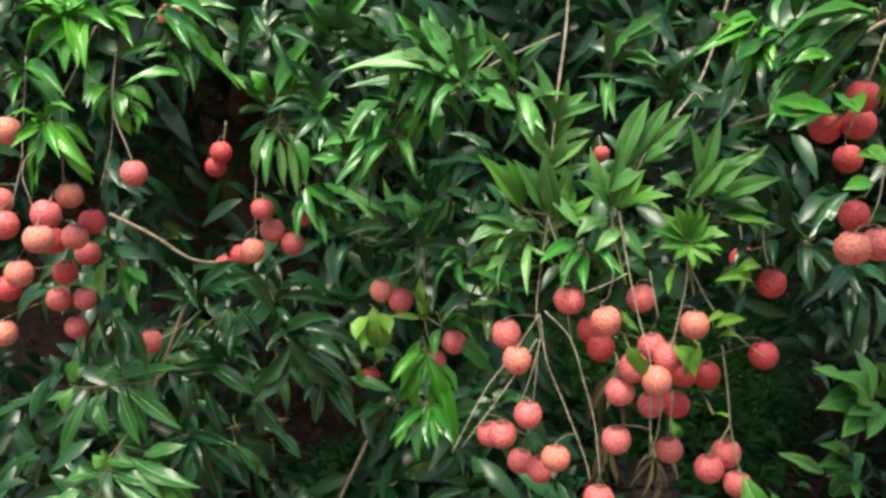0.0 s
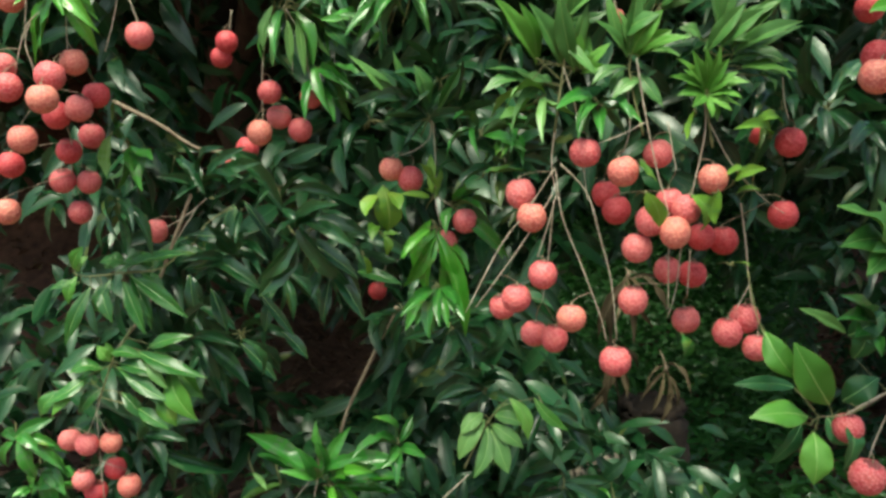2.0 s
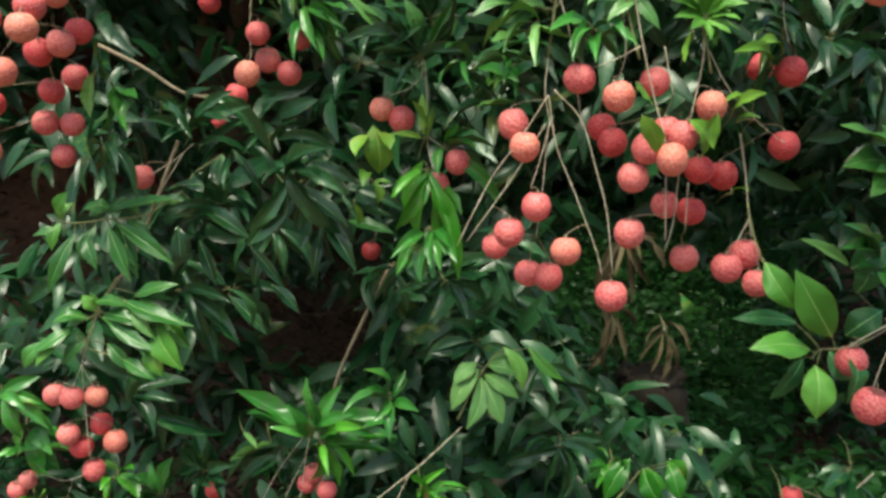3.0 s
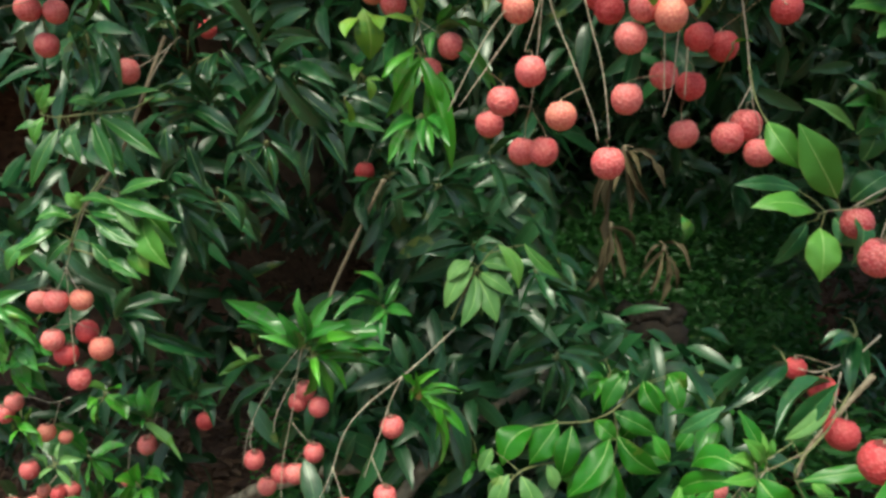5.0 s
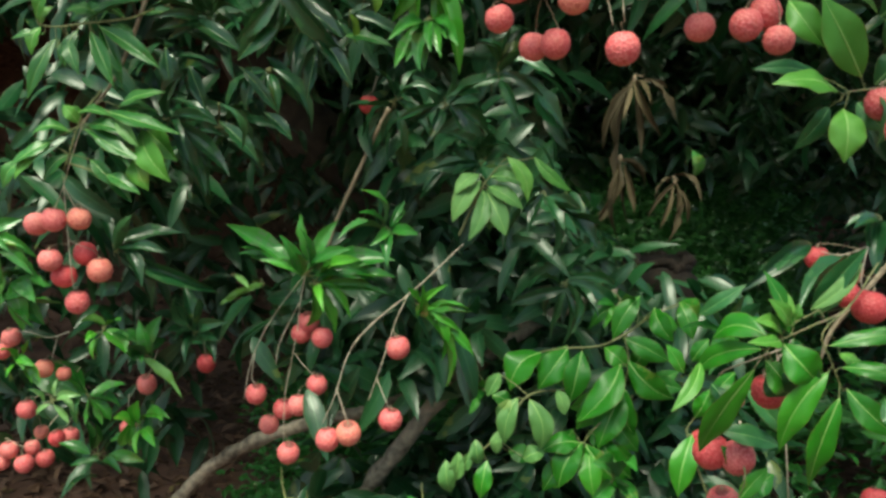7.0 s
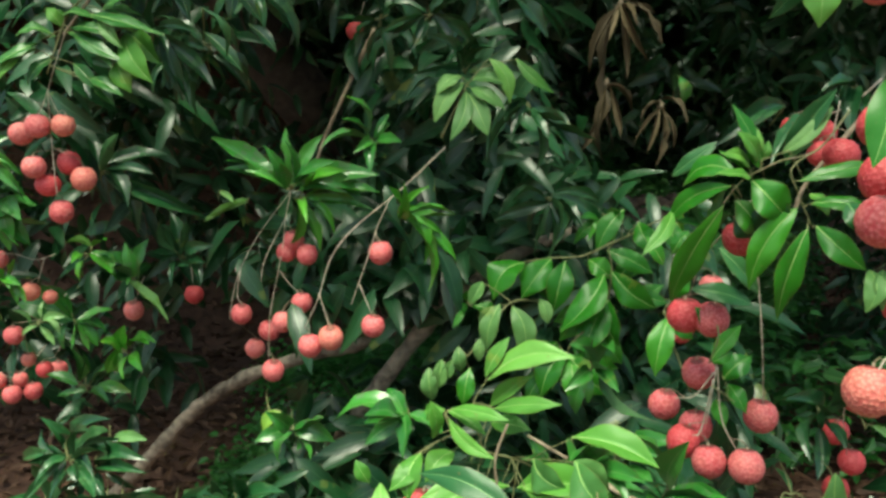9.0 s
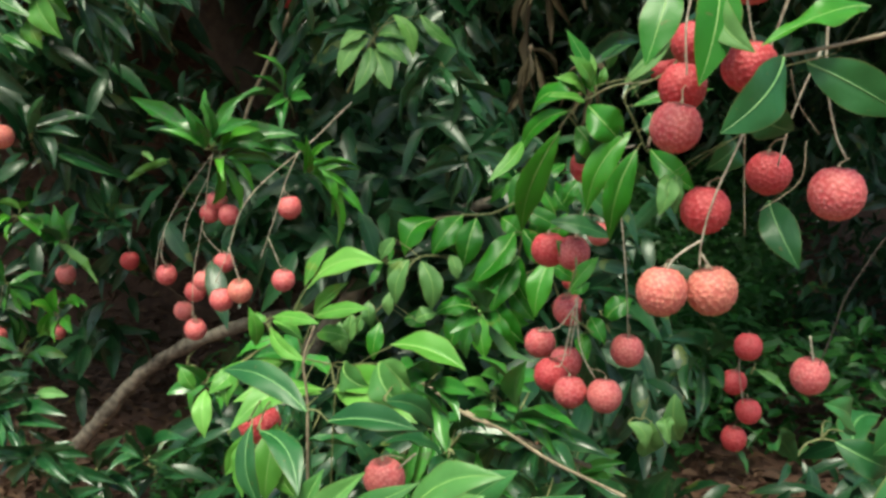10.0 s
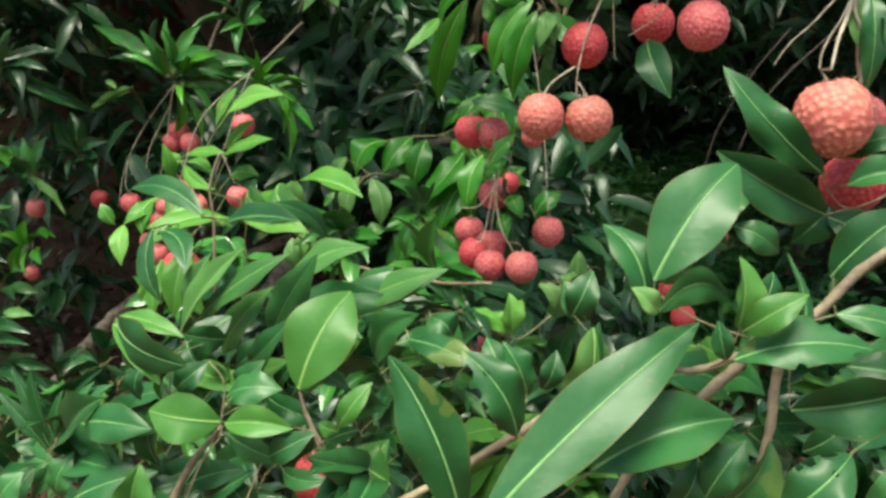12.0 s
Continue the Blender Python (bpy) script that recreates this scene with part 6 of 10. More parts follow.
shoot("near", (0.218, 0.541, 0.798), [((0.219, 0.531, 0.800), (0.245, 0.487, 0.778))], 0.32, seed=241)
shoot("near", (0.135, 0.557, 0.769), [((0.136, 0.547, 0.771), (0.166, 0.502, 0.751))], 0.32, seed=242)
shoot("near", (0.169, 0.550, 0.796), [((0.162, 0.540, 0.790), (0.197, 0.495, 0.840))], 0.32, seed=243)
shoot("near", (0.054, 0.403, 0.731), [((0.058, 0.393, 0.735), (0.097, 0.410, 0.745))], 0.36, seed=244)
shoot("near", (0.045, 0.405, 0.750), [((0.049, 0.395, 0.754), (0.087, 0.367, 0.773))], 0.36, seed=245)
shoot("near", (0.023, 0.407, 0.720), [((0.028, 0.397, 0.724), (0.068, 0.375, 0.752))], 0.36, seed=246)
shoot("near", (0.095, 0.402, 0.722), [((0.098, 0.392, 0.726), (0.133, 0.366, 0.752))], 0.36, seed=247)
shoot("near", (0.077, 0.400, 0.739), [((0.068, 0.390, 0.727), (0.099, 0.360, 0.734))], 0.36, seed=248)
shoot("near", (0.094, 0.429, 0.724), [((0.097, 0.419, 0.728), (0.129, 0.393, 0.751))], 0.36, seed=249)
shoot("near", (0.129, 0.420, 0.731), [((0.122, 0.410, 0.719), (0.104, 0.443, 0.733)), ((0.138, 0.410, 0.735), (0.169, 0.392, 0.736))], 0.36, seed=250)
shoot("near", (-0.044, 0.509, 0.676), [((-0.039, 0.499, 0.680), (0.003, 0.469, 0.723))], 0.36, seed=251)
shoot("near", (-0.002, 0.500, 0.736), [((0.002, 0.490, 0.739), (0.050, 0.463, 0.755)), ((-0.010, 0.490, 0.723), (0.019, 0.454, 0.765)), ((0.021, 0.490, 0.747), (0.062, 0.459, 0.767))], 0.36, seed=252)
shoot("near", (-0.046, 0.451, 0.704), [((-0.041, 0.441, 0.708), (-0.001, 0.412, 0.737))], 0.36, seed=253)
shoot("near", (-0.021, 0.450, 0.716), [((-0.020, 0.440, 0.705), (0.016, 0.411, 0.735)), ((-0.032, 0.440, 0.723), (-0.035, 0.412, 0.751))], 0.36, seed=254)
shoot("mid", (0.207, 0.900, 0.769), [(0.167, 0.849, 0.793), (0.192, 0.845, 0.806), (0.240, 0.850, 0.787), (0.234, 0.845, 0.757), (0.178, 0.860, 0.747), (0.258, 0.858, 0.804)], 0.36, seed=255)
shoot("mid", (0.137, 0.700, 0.834), [(0.119, 0.645, 0.864), (0.121, 0.733, 0.785), (0.164, 0.645, 0.826), (0.107, 0.654, 0.839), (0.174, 0.645, 0.845), (0.154, 0.647, 0.797)], 0.34, seed=256)
shoot("near", (0.028, 0.524, 0.861), [((0.033, 0.514, 0.863), (0.041, 0.501, 0.814))], 0.28, seed=257)
shoot("near", (0.036, 0.514, 0.859), [((0.040, 0.504, 0.862), (0.071, 0.459, 0.840))], 0.28, seed=258)
shoot("near", (0.115, 0.516, 0.878), [((0.117, 0.506, 0.880), (0.146, 0.547, 0.848))], 0.28, seed=259)
shoot("near", (0.064, 0.520, 0.870), [((0.068, 0.510, 0.872), (0.006, 0.549, 0.888)), ((0.081, 0.510, 0.866), (0.137, 0.483, 0.870))], 0.28, seed=260)
shoot("near", (0.193, 0.421, 0.787), [((0.194, 0.411, 0.791), (0.217, 0.366, 0.833))], 0.30, seed=263)
shoot("near", (0.206, 0.420, 0.813), [((0.210, 0.410, 0.810), (0.250, 0.379, 0.802))], 0.30, seed=264)
shoot("near", (0.442, 0.380, 0.972), [((0.435, 0.370, 0.992), (0.434, 0.366, 0.943)), ((0.441, 0.370, 0.981), (0.436, 0.342, 0.949))], 0.30, seed=269)
shoot("near", (0.382, 0.500, 0.859), [((0.362, 0.490, 0.849), (0.335, 0.450, 0.870)), ((0.398, 0.490, 0.852), (0.433, 0.530, 0.864)), ((0.390, 0.490, 0.867), (0.363, 0.459, 0.893))], 0.36, seed=271)
shoot("dry", (0.322, 1.500, 1.357), [(0.402, 1.516, 1.284), (0.369, 1.497, 1.250), (0.336, 1.501, 1.220), (0.296, 1.490, 1.142), (0.265, 1.496, 1.231), (0.339, 1.445, 1.308), (0.293, 1.445, 1.280), (0.389, 1.530, 1.339)], 0.13, seed=275)
shoot("dry", (0.301, 1.500, 1.221), [(0.295, 1.503, 1.070), (0.267, 1.495, 1.112), (0.329, 1.505, 1.120), (0.257, 1.492, 1.092), (0.356, 1.530, 1.169), (0.316, 1.513, 1.099)], 0.13, seed=276)
shoot("dry", (0.396, 1.500, 1.181), [(0.350, 1.507, 1.110), (0.372, 1.495, 1.092), (0.393, 1.497, 1.071), (0.420, 1.491, 1.102), (0.431, 1.449, 1.151), (0.405, 1.490, 1.112), (0.351, 1.474, 1.143)], 0.12, seed=277)
shoot("mid", (0.439, 1.550, 1.228), [((0.436, 1.540, 1.229), (0.443, 1.553, 1.177))], 0.50, seed=278)
shoot("mid", (0.162, 0.965, 1.632), [(0.156, 0.910, 1.593), (0.109, 0.914, 1.623), (0.163, 0.998, 1.578), (0.204, 0.995, 1.593), (0.131, 0.910, 1.593), (0.190, 0.910, 1.617), (0.201, 0.914, 1.610), (0.133, 0.910, 1.611)], 0.26, seed=289)
shoot("pale", (0.097, 0.970, 1.638), [(0.058, 0.915, 1.601), (0.050, 0.915, 1.631), (0.129, 0.915, 1.614), (0.093, 0.918, 1.587), (0.040, 1.003, 1.619), (0.047, 0.920, 1.610)], 0.20, seed=290)
shoot("soft", (0.079, 0.980, 1.815), [(0.071, 0.925, 1.744), (0.042, 0.925, 1.877), (0.099, 0.925, 1.762), (0.111, 0.925, 1.769), (0.069, 0.925, 1.861), (0.016, 0.925, 1.822), (0.062, 1.013, 1.754), (0.112, 0.925, 1.866), (0.136, 0.925, 1.806)], 0.22, seed=291)
shoot("mid", (-0.009, 0.970, 1.846), [(0.044, 0.926, 1.804), (-0.053, 0.947, 1.898), (-0.017, 1.003, 1.798), (-0.016, 0.993, 1.910), (-0.031, 0.924, 1.785), (-0.067, 0.963, 1.806), (0.030, 0.924, 1.810), (0.037, 0.915, 1.869), (-0.014, 0.993, 1.781), (-0.042, 0.915, 1.873)], 0.26, seed=292)
shoot("soft", (0.195, 0.990, 1.841), [(0.236, 0.935, 1.847), (0.178, 0.935, 1.887), (0.237, 0.935, 1.840), (0.238, 0.935, 1.882), (0.237, 0.935, 1.896), (0.190, 0.935, 1.779), (0.167, 0.935, 1.889), (0.180, 0.935, 1.783), (0.234, 0.935, 1.893)], 0.22, seed=293)
shoot("mid", (-0.056, 1.000, 1.796), [(-0.092, 0.945, 1.753), (-0.114, 1.033, 1.770), (-0.109, 0.949, 1.763), (-0.062, 1.033, 1.735), (0.001, 1.027, 1.794), (-0.079, 0.945, 1.756), (-0.055, 0.945, 1.842), (-0.037, 1.010, 1.864)], 0.26, seed=294)
shoot("mid", (-0.085, 1.020, 1.729), [(-0.164, 1.041, 1.734), (-0.087, 0.969, 1.780), (-0.126, 0.970, 1.776), (-0.124, 0.965, 1.752), (-0.086, 0.965, 1.678), (-0.119, 0.965, 1.764), (-0.137, 0.965, 1.731), (-0.115, 0.967, 1.790)], 0.26, seed=295)
shoot("dark", (-0.168, 1.120, 1.802), [(-0.134, 1.102, 1.740), (-0.190, 1.065, 1.755), (-0.229, 1.073, 1.796), (-0.230, 1.087, 1.793), (-0.166, 1.066, 1.746), (-0.181, 1.065, 1.851), (-0.194, 1.068, 1.861), (-0.109, 1.121, 1.859), (-0.155, 1.065, 1.747)], 0.26, seed=296)
shoot("mid", (-0.194, 1.200, 1.693), [(-0.206, 1.157, 1.620), (-0.172, 1.154, 1.629), (-0.146, 1.205, 1.618), (-0.153, 1.233, 1.651), (-0.135, 1.145, 1.659), (-0.143, 1.145, 1.652), (-0.121, 1.145, 1.679)], 0.26, seed=297)
shoot("dark", (0.064, 1.080, 1.558), [(0.125, 1.106, 1.590), (0.071, 1.068, 1.629), (0.057, 1.025, 1.508), (0.120, 1.025, 1.605), (0.015, 1.025, 1.589), (-0.004, 1.047, 1.527), (0.105, 1.025, 1.537), (0.119, 1.041, 1.582)], 0.26, seed=298)
shoot("dark", (-0.019, 1.150, 1.672), [(0.023, 1.145, 1.610), (-0.064, 1.106, 1.723), (-0.001, 1.121, 1.601), (0.007, 1.099, 1.736), (-0.079, 1.096, 1.678), (0.049, 1.103, 1.674), (-0.066, 1.109, 1.701), (-0.001, 1.095, 1.729)], 0.26, seed=299)
shoot("mid", (0.070, 1.060, 1.599), [(0.055, 1.093, 1.558), (0.123, 1.005, 1.622), (0.114, 1.093, 1.590), (0.081, 1.005, 1.568), (0.056, 1.005, 1.570), (0.048, 1.005, 1.570)], 0.20, seed=300)
shoot("bright", (-0.456, 1.040, 1.907), [(-0.366, 0.994, 1.930), (-0.393, 0.985, 1.925), (-0.480, 0.985, 1.927), (-0.481, 0.985, 1.907), (-0.413, 0.985, 1.849), (-0.424, 0.985, 1.846), (-0.386, 0.990, 1.892), (-0.483, 1.072, 1.966)], 0.26, seed=301)
shoot("mid", (-0.337, 1.050, 1.881), [(-0.335, 1.003, 1.932), (-0.297, 1.013, 1.818), (-0.300, 0.995, 1.823), (-0.273, 1.020, 1.846), (-0.288, 1.007, 1.830), (-0.333, 1.012, 1.933), (-0.394, 1.022, 1.856), (-0.297, 1.083, 1.889)], 0.26, seed=302)
shoot("mid", (0.388, 0.950, 1.875), [(0.307, 0.895, 1.838), (0.392, 0.983, 1.925), (0.362, 0.895, 1.920), (0.398, 0.909, 1.811), (0.373, 0.982, 1.837), (0.340, 0.983, 1.861), (0.371, 0.901, 1.813)], 0.26, seed=303)
shoot("mid", (-0.136, 1.120, 1.897), [(-0.130, 1.065, 1.940), (-0.113, 1.087, 1.832), (-0.061, 1.112, 1.872), (-0.124, 1.065, 1.935), (-0.159, 1.086, 1.947), (-0.184, 1.073, 1.945), (-0.066, 1.065, 1.895), (-0.091, 1.121, 1.956)], 0.26, seed=304)
shoot("dark", (-0.118, 1.200, 1.620), [(-0.166, 1.186, 1.683), (-0.052, 1.162, 1.639), (-0.035, 1.201, 1.587), (-0.148, 1.145, 1.571), (-0.094, 1.233, 1.672), (-0.052, 1.190, 1.658), (-0.034, 1.216, 1.581), (-0.165, 1.145, 1.649)], 0.26, seed=305)
shoot("lime", (0.206, 0.904, 1.531), [((0.203, 0.894, 1.533), (0.221, 0.910, 1.493))], 0.48, seed=306)
shoot("lime", (0.258, 0.916, 1.526), [((0.255, 0.906, 1.529), (0.278, 0.929, 1.485))], 0.48, seed=307)
shoot("lime", (0.283, 0.900, 1.532), [((0.280, 0.890, 1.534), (0.278, 0.895, 1.498))], 0.48, seed=308)
shoot("lime", (0.258, 0.912, 1.618), [((0.255, 0.902, 1.620), (0.249, 0.906, 1.588))], 0.48, seed=309)
shoot("lime", (0.303, 0.905, 1.452), [((0.300, 0.895, 1.456), (0.315, 0.884, 1.456))], 0.48, seed=310)
shoot("lime", (0.204, 0.905, 1.564), [((0.195, 0.895, 1.567), (0.220, 0.914, 1.544))], 0.48, seed=311)
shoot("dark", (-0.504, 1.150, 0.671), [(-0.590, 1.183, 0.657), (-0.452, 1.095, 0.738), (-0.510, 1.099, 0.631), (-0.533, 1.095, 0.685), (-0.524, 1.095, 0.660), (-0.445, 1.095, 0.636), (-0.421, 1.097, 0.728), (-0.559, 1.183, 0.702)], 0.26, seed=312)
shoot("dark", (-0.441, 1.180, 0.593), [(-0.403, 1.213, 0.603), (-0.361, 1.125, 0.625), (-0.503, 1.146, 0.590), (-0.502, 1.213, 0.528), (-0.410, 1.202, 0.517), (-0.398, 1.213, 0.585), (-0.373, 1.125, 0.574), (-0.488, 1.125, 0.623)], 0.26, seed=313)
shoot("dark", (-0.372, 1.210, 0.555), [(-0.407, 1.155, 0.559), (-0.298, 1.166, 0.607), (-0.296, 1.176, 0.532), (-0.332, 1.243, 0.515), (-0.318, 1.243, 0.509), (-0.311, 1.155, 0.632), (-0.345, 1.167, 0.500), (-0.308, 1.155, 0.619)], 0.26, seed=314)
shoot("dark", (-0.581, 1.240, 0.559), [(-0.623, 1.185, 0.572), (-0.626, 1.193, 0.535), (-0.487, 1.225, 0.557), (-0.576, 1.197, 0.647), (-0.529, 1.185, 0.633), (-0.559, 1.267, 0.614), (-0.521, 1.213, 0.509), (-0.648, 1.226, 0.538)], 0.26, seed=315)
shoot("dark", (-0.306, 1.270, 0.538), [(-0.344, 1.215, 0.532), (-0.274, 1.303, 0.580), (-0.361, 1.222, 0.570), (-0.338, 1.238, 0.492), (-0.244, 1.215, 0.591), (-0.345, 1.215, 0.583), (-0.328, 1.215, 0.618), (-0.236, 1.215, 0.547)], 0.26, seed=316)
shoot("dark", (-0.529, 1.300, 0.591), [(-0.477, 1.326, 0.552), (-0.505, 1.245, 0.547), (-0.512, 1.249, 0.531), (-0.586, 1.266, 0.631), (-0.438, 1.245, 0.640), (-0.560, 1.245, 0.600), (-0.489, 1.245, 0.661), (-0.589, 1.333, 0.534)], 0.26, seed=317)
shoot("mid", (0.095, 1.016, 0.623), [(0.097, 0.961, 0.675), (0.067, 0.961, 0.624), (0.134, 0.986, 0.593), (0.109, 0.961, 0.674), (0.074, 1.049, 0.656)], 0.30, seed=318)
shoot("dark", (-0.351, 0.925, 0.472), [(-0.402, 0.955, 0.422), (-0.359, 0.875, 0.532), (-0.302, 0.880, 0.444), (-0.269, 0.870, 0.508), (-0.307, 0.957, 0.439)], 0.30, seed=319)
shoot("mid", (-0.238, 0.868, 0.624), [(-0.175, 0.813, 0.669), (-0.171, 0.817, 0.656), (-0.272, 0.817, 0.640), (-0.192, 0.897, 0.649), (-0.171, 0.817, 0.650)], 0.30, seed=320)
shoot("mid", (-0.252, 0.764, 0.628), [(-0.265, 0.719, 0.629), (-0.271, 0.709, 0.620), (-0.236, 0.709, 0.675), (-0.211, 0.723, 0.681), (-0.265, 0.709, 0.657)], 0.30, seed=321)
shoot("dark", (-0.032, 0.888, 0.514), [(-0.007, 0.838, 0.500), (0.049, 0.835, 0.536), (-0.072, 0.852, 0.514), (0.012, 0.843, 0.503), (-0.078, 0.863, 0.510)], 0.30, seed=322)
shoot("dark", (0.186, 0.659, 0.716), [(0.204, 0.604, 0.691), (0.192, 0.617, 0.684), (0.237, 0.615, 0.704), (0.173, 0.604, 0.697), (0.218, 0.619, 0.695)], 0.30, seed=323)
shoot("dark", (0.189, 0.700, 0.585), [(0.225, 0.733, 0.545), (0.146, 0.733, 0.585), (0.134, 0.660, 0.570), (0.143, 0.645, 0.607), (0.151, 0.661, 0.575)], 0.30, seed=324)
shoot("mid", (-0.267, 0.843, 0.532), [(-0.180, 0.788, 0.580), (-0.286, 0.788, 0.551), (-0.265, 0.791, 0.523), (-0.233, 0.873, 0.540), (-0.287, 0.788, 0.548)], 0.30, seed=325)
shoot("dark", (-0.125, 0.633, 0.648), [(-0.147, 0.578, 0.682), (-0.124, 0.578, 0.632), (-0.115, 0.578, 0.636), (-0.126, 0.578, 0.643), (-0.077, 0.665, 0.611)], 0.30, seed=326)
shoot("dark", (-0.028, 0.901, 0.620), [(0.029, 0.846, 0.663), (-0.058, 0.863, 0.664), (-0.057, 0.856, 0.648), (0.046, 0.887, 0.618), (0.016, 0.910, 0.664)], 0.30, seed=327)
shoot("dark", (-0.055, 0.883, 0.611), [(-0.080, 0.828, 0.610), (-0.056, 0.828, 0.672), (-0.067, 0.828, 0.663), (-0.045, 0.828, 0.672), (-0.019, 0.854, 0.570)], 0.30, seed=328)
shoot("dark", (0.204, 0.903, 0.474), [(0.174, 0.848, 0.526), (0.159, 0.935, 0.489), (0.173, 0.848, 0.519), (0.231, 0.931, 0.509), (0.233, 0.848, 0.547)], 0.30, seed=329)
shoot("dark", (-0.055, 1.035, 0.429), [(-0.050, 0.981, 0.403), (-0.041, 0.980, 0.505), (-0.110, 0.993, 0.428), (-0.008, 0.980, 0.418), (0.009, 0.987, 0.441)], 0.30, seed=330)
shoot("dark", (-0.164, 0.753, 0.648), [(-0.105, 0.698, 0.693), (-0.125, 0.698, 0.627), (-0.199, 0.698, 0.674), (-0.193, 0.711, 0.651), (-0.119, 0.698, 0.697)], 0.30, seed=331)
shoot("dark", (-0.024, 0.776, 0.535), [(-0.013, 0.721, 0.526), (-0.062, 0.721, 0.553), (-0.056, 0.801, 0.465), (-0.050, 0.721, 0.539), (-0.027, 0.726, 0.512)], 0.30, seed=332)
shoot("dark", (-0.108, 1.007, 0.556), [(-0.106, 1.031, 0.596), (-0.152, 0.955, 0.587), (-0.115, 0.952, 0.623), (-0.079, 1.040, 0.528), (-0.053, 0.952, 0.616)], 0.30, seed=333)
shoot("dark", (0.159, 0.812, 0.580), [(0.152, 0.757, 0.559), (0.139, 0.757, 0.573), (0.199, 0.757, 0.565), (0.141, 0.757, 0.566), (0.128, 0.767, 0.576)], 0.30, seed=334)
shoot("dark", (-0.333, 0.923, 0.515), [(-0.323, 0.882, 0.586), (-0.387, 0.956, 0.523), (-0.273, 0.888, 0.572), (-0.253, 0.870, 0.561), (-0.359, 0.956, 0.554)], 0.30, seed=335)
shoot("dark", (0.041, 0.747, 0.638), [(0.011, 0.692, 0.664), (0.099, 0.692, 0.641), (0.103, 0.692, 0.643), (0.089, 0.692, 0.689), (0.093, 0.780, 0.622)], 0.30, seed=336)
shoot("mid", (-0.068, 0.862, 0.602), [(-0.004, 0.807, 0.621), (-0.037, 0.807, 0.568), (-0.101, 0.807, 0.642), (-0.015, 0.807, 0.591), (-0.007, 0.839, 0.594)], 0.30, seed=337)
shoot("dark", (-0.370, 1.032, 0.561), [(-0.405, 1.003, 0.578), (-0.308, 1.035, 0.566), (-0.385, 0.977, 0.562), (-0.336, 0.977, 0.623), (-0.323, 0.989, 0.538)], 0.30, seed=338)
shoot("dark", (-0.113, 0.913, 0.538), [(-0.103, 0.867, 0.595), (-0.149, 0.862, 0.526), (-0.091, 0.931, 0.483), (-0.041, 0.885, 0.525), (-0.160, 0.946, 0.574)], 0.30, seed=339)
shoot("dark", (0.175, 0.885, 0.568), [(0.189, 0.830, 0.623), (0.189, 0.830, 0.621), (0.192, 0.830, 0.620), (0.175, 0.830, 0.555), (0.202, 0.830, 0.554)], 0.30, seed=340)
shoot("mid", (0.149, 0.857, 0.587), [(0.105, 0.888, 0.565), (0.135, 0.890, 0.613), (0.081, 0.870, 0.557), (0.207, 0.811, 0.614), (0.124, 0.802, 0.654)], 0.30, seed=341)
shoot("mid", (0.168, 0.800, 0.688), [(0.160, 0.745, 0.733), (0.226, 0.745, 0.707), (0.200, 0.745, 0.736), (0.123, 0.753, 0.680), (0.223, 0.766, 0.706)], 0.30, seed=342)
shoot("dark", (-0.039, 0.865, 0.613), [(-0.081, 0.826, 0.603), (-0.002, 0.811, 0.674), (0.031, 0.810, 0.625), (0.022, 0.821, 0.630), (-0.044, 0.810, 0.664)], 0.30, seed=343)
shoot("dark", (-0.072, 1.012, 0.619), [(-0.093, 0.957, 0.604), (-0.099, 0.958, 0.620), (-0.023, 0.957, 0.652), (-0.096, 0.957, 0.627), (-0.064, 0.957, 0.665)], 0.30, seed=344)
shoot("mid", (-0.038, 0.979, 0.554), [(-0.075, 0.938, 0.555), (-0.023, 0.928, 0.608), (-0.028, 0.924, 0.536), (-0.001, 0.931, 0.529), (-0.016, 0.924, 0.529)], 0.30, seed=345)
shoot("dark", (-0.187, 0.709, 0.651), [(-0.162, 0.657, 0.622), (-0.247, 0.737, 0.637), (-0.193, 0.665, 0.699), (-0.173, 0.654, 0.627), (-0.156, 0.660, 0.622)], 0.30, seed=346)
shoot("near", (0.394, 0.448, 0.767), [(0.371, 0.408, 0.748), (0.404, 0.398, 0.782), (0.344, 0.395, 0.792)], 0.36, seed=347)
shoot("near", (0.477, 0.591, 0.771), [(0.462, 0.538, 0.801), (0.490, 0.549, 0.780), (0.445, 0.536, 0.767)], 0.36, seed=348)
shoot("near", (0.381, 0.441, 0.745), [(0.405, 0.402, 0.745), (0.350, 0.386, 0.792), (0.340, 0.396, 0.774)], 0.36, seed=349)
shoot("near", (0.458, 0.548, 0.642), [(0.457, 0.576, 0.610), (0.404, 0.496, 0.679), (0.475, 0.508, 0.675), (0.464, 0.493, 0.671), (0.411, 0.500, 0.686)], 0.36, seed=350)
shoot("near", (0.117, 0.566, 0.701), [(0.128, 0.511, 0.751), (0.101, 0.511, 0.724), (0.090, 0.515, 0.714), (0.116, 0.592, 0.718)], 0.36, seed=351)
shoot("near", (-0.089, 0.549, 0.691), [(-0.041, 0.518, 0.681), (-0.071, 0.582, 0.697), (-0.034, 0.502, 0.701), (-0.070, 0.500, 0.727)], 0.36, seed=352)
shoot("near", (0.132, 0.483, 0.693), [(0.172, 0.428, 0.706), (0.146, 0.428, 0.744), (0.164, 0.433, 0.711)], 0.36, seed=353)
shoot("nearbright", (0.341, 0.573, 0.709), [(0.365, 0.528, 0.706), (0.333, 0.518, 0.707), (0.362, 0.606, 0.717), (0.363, 0.606, 0.682)], 0.36, seed=354)
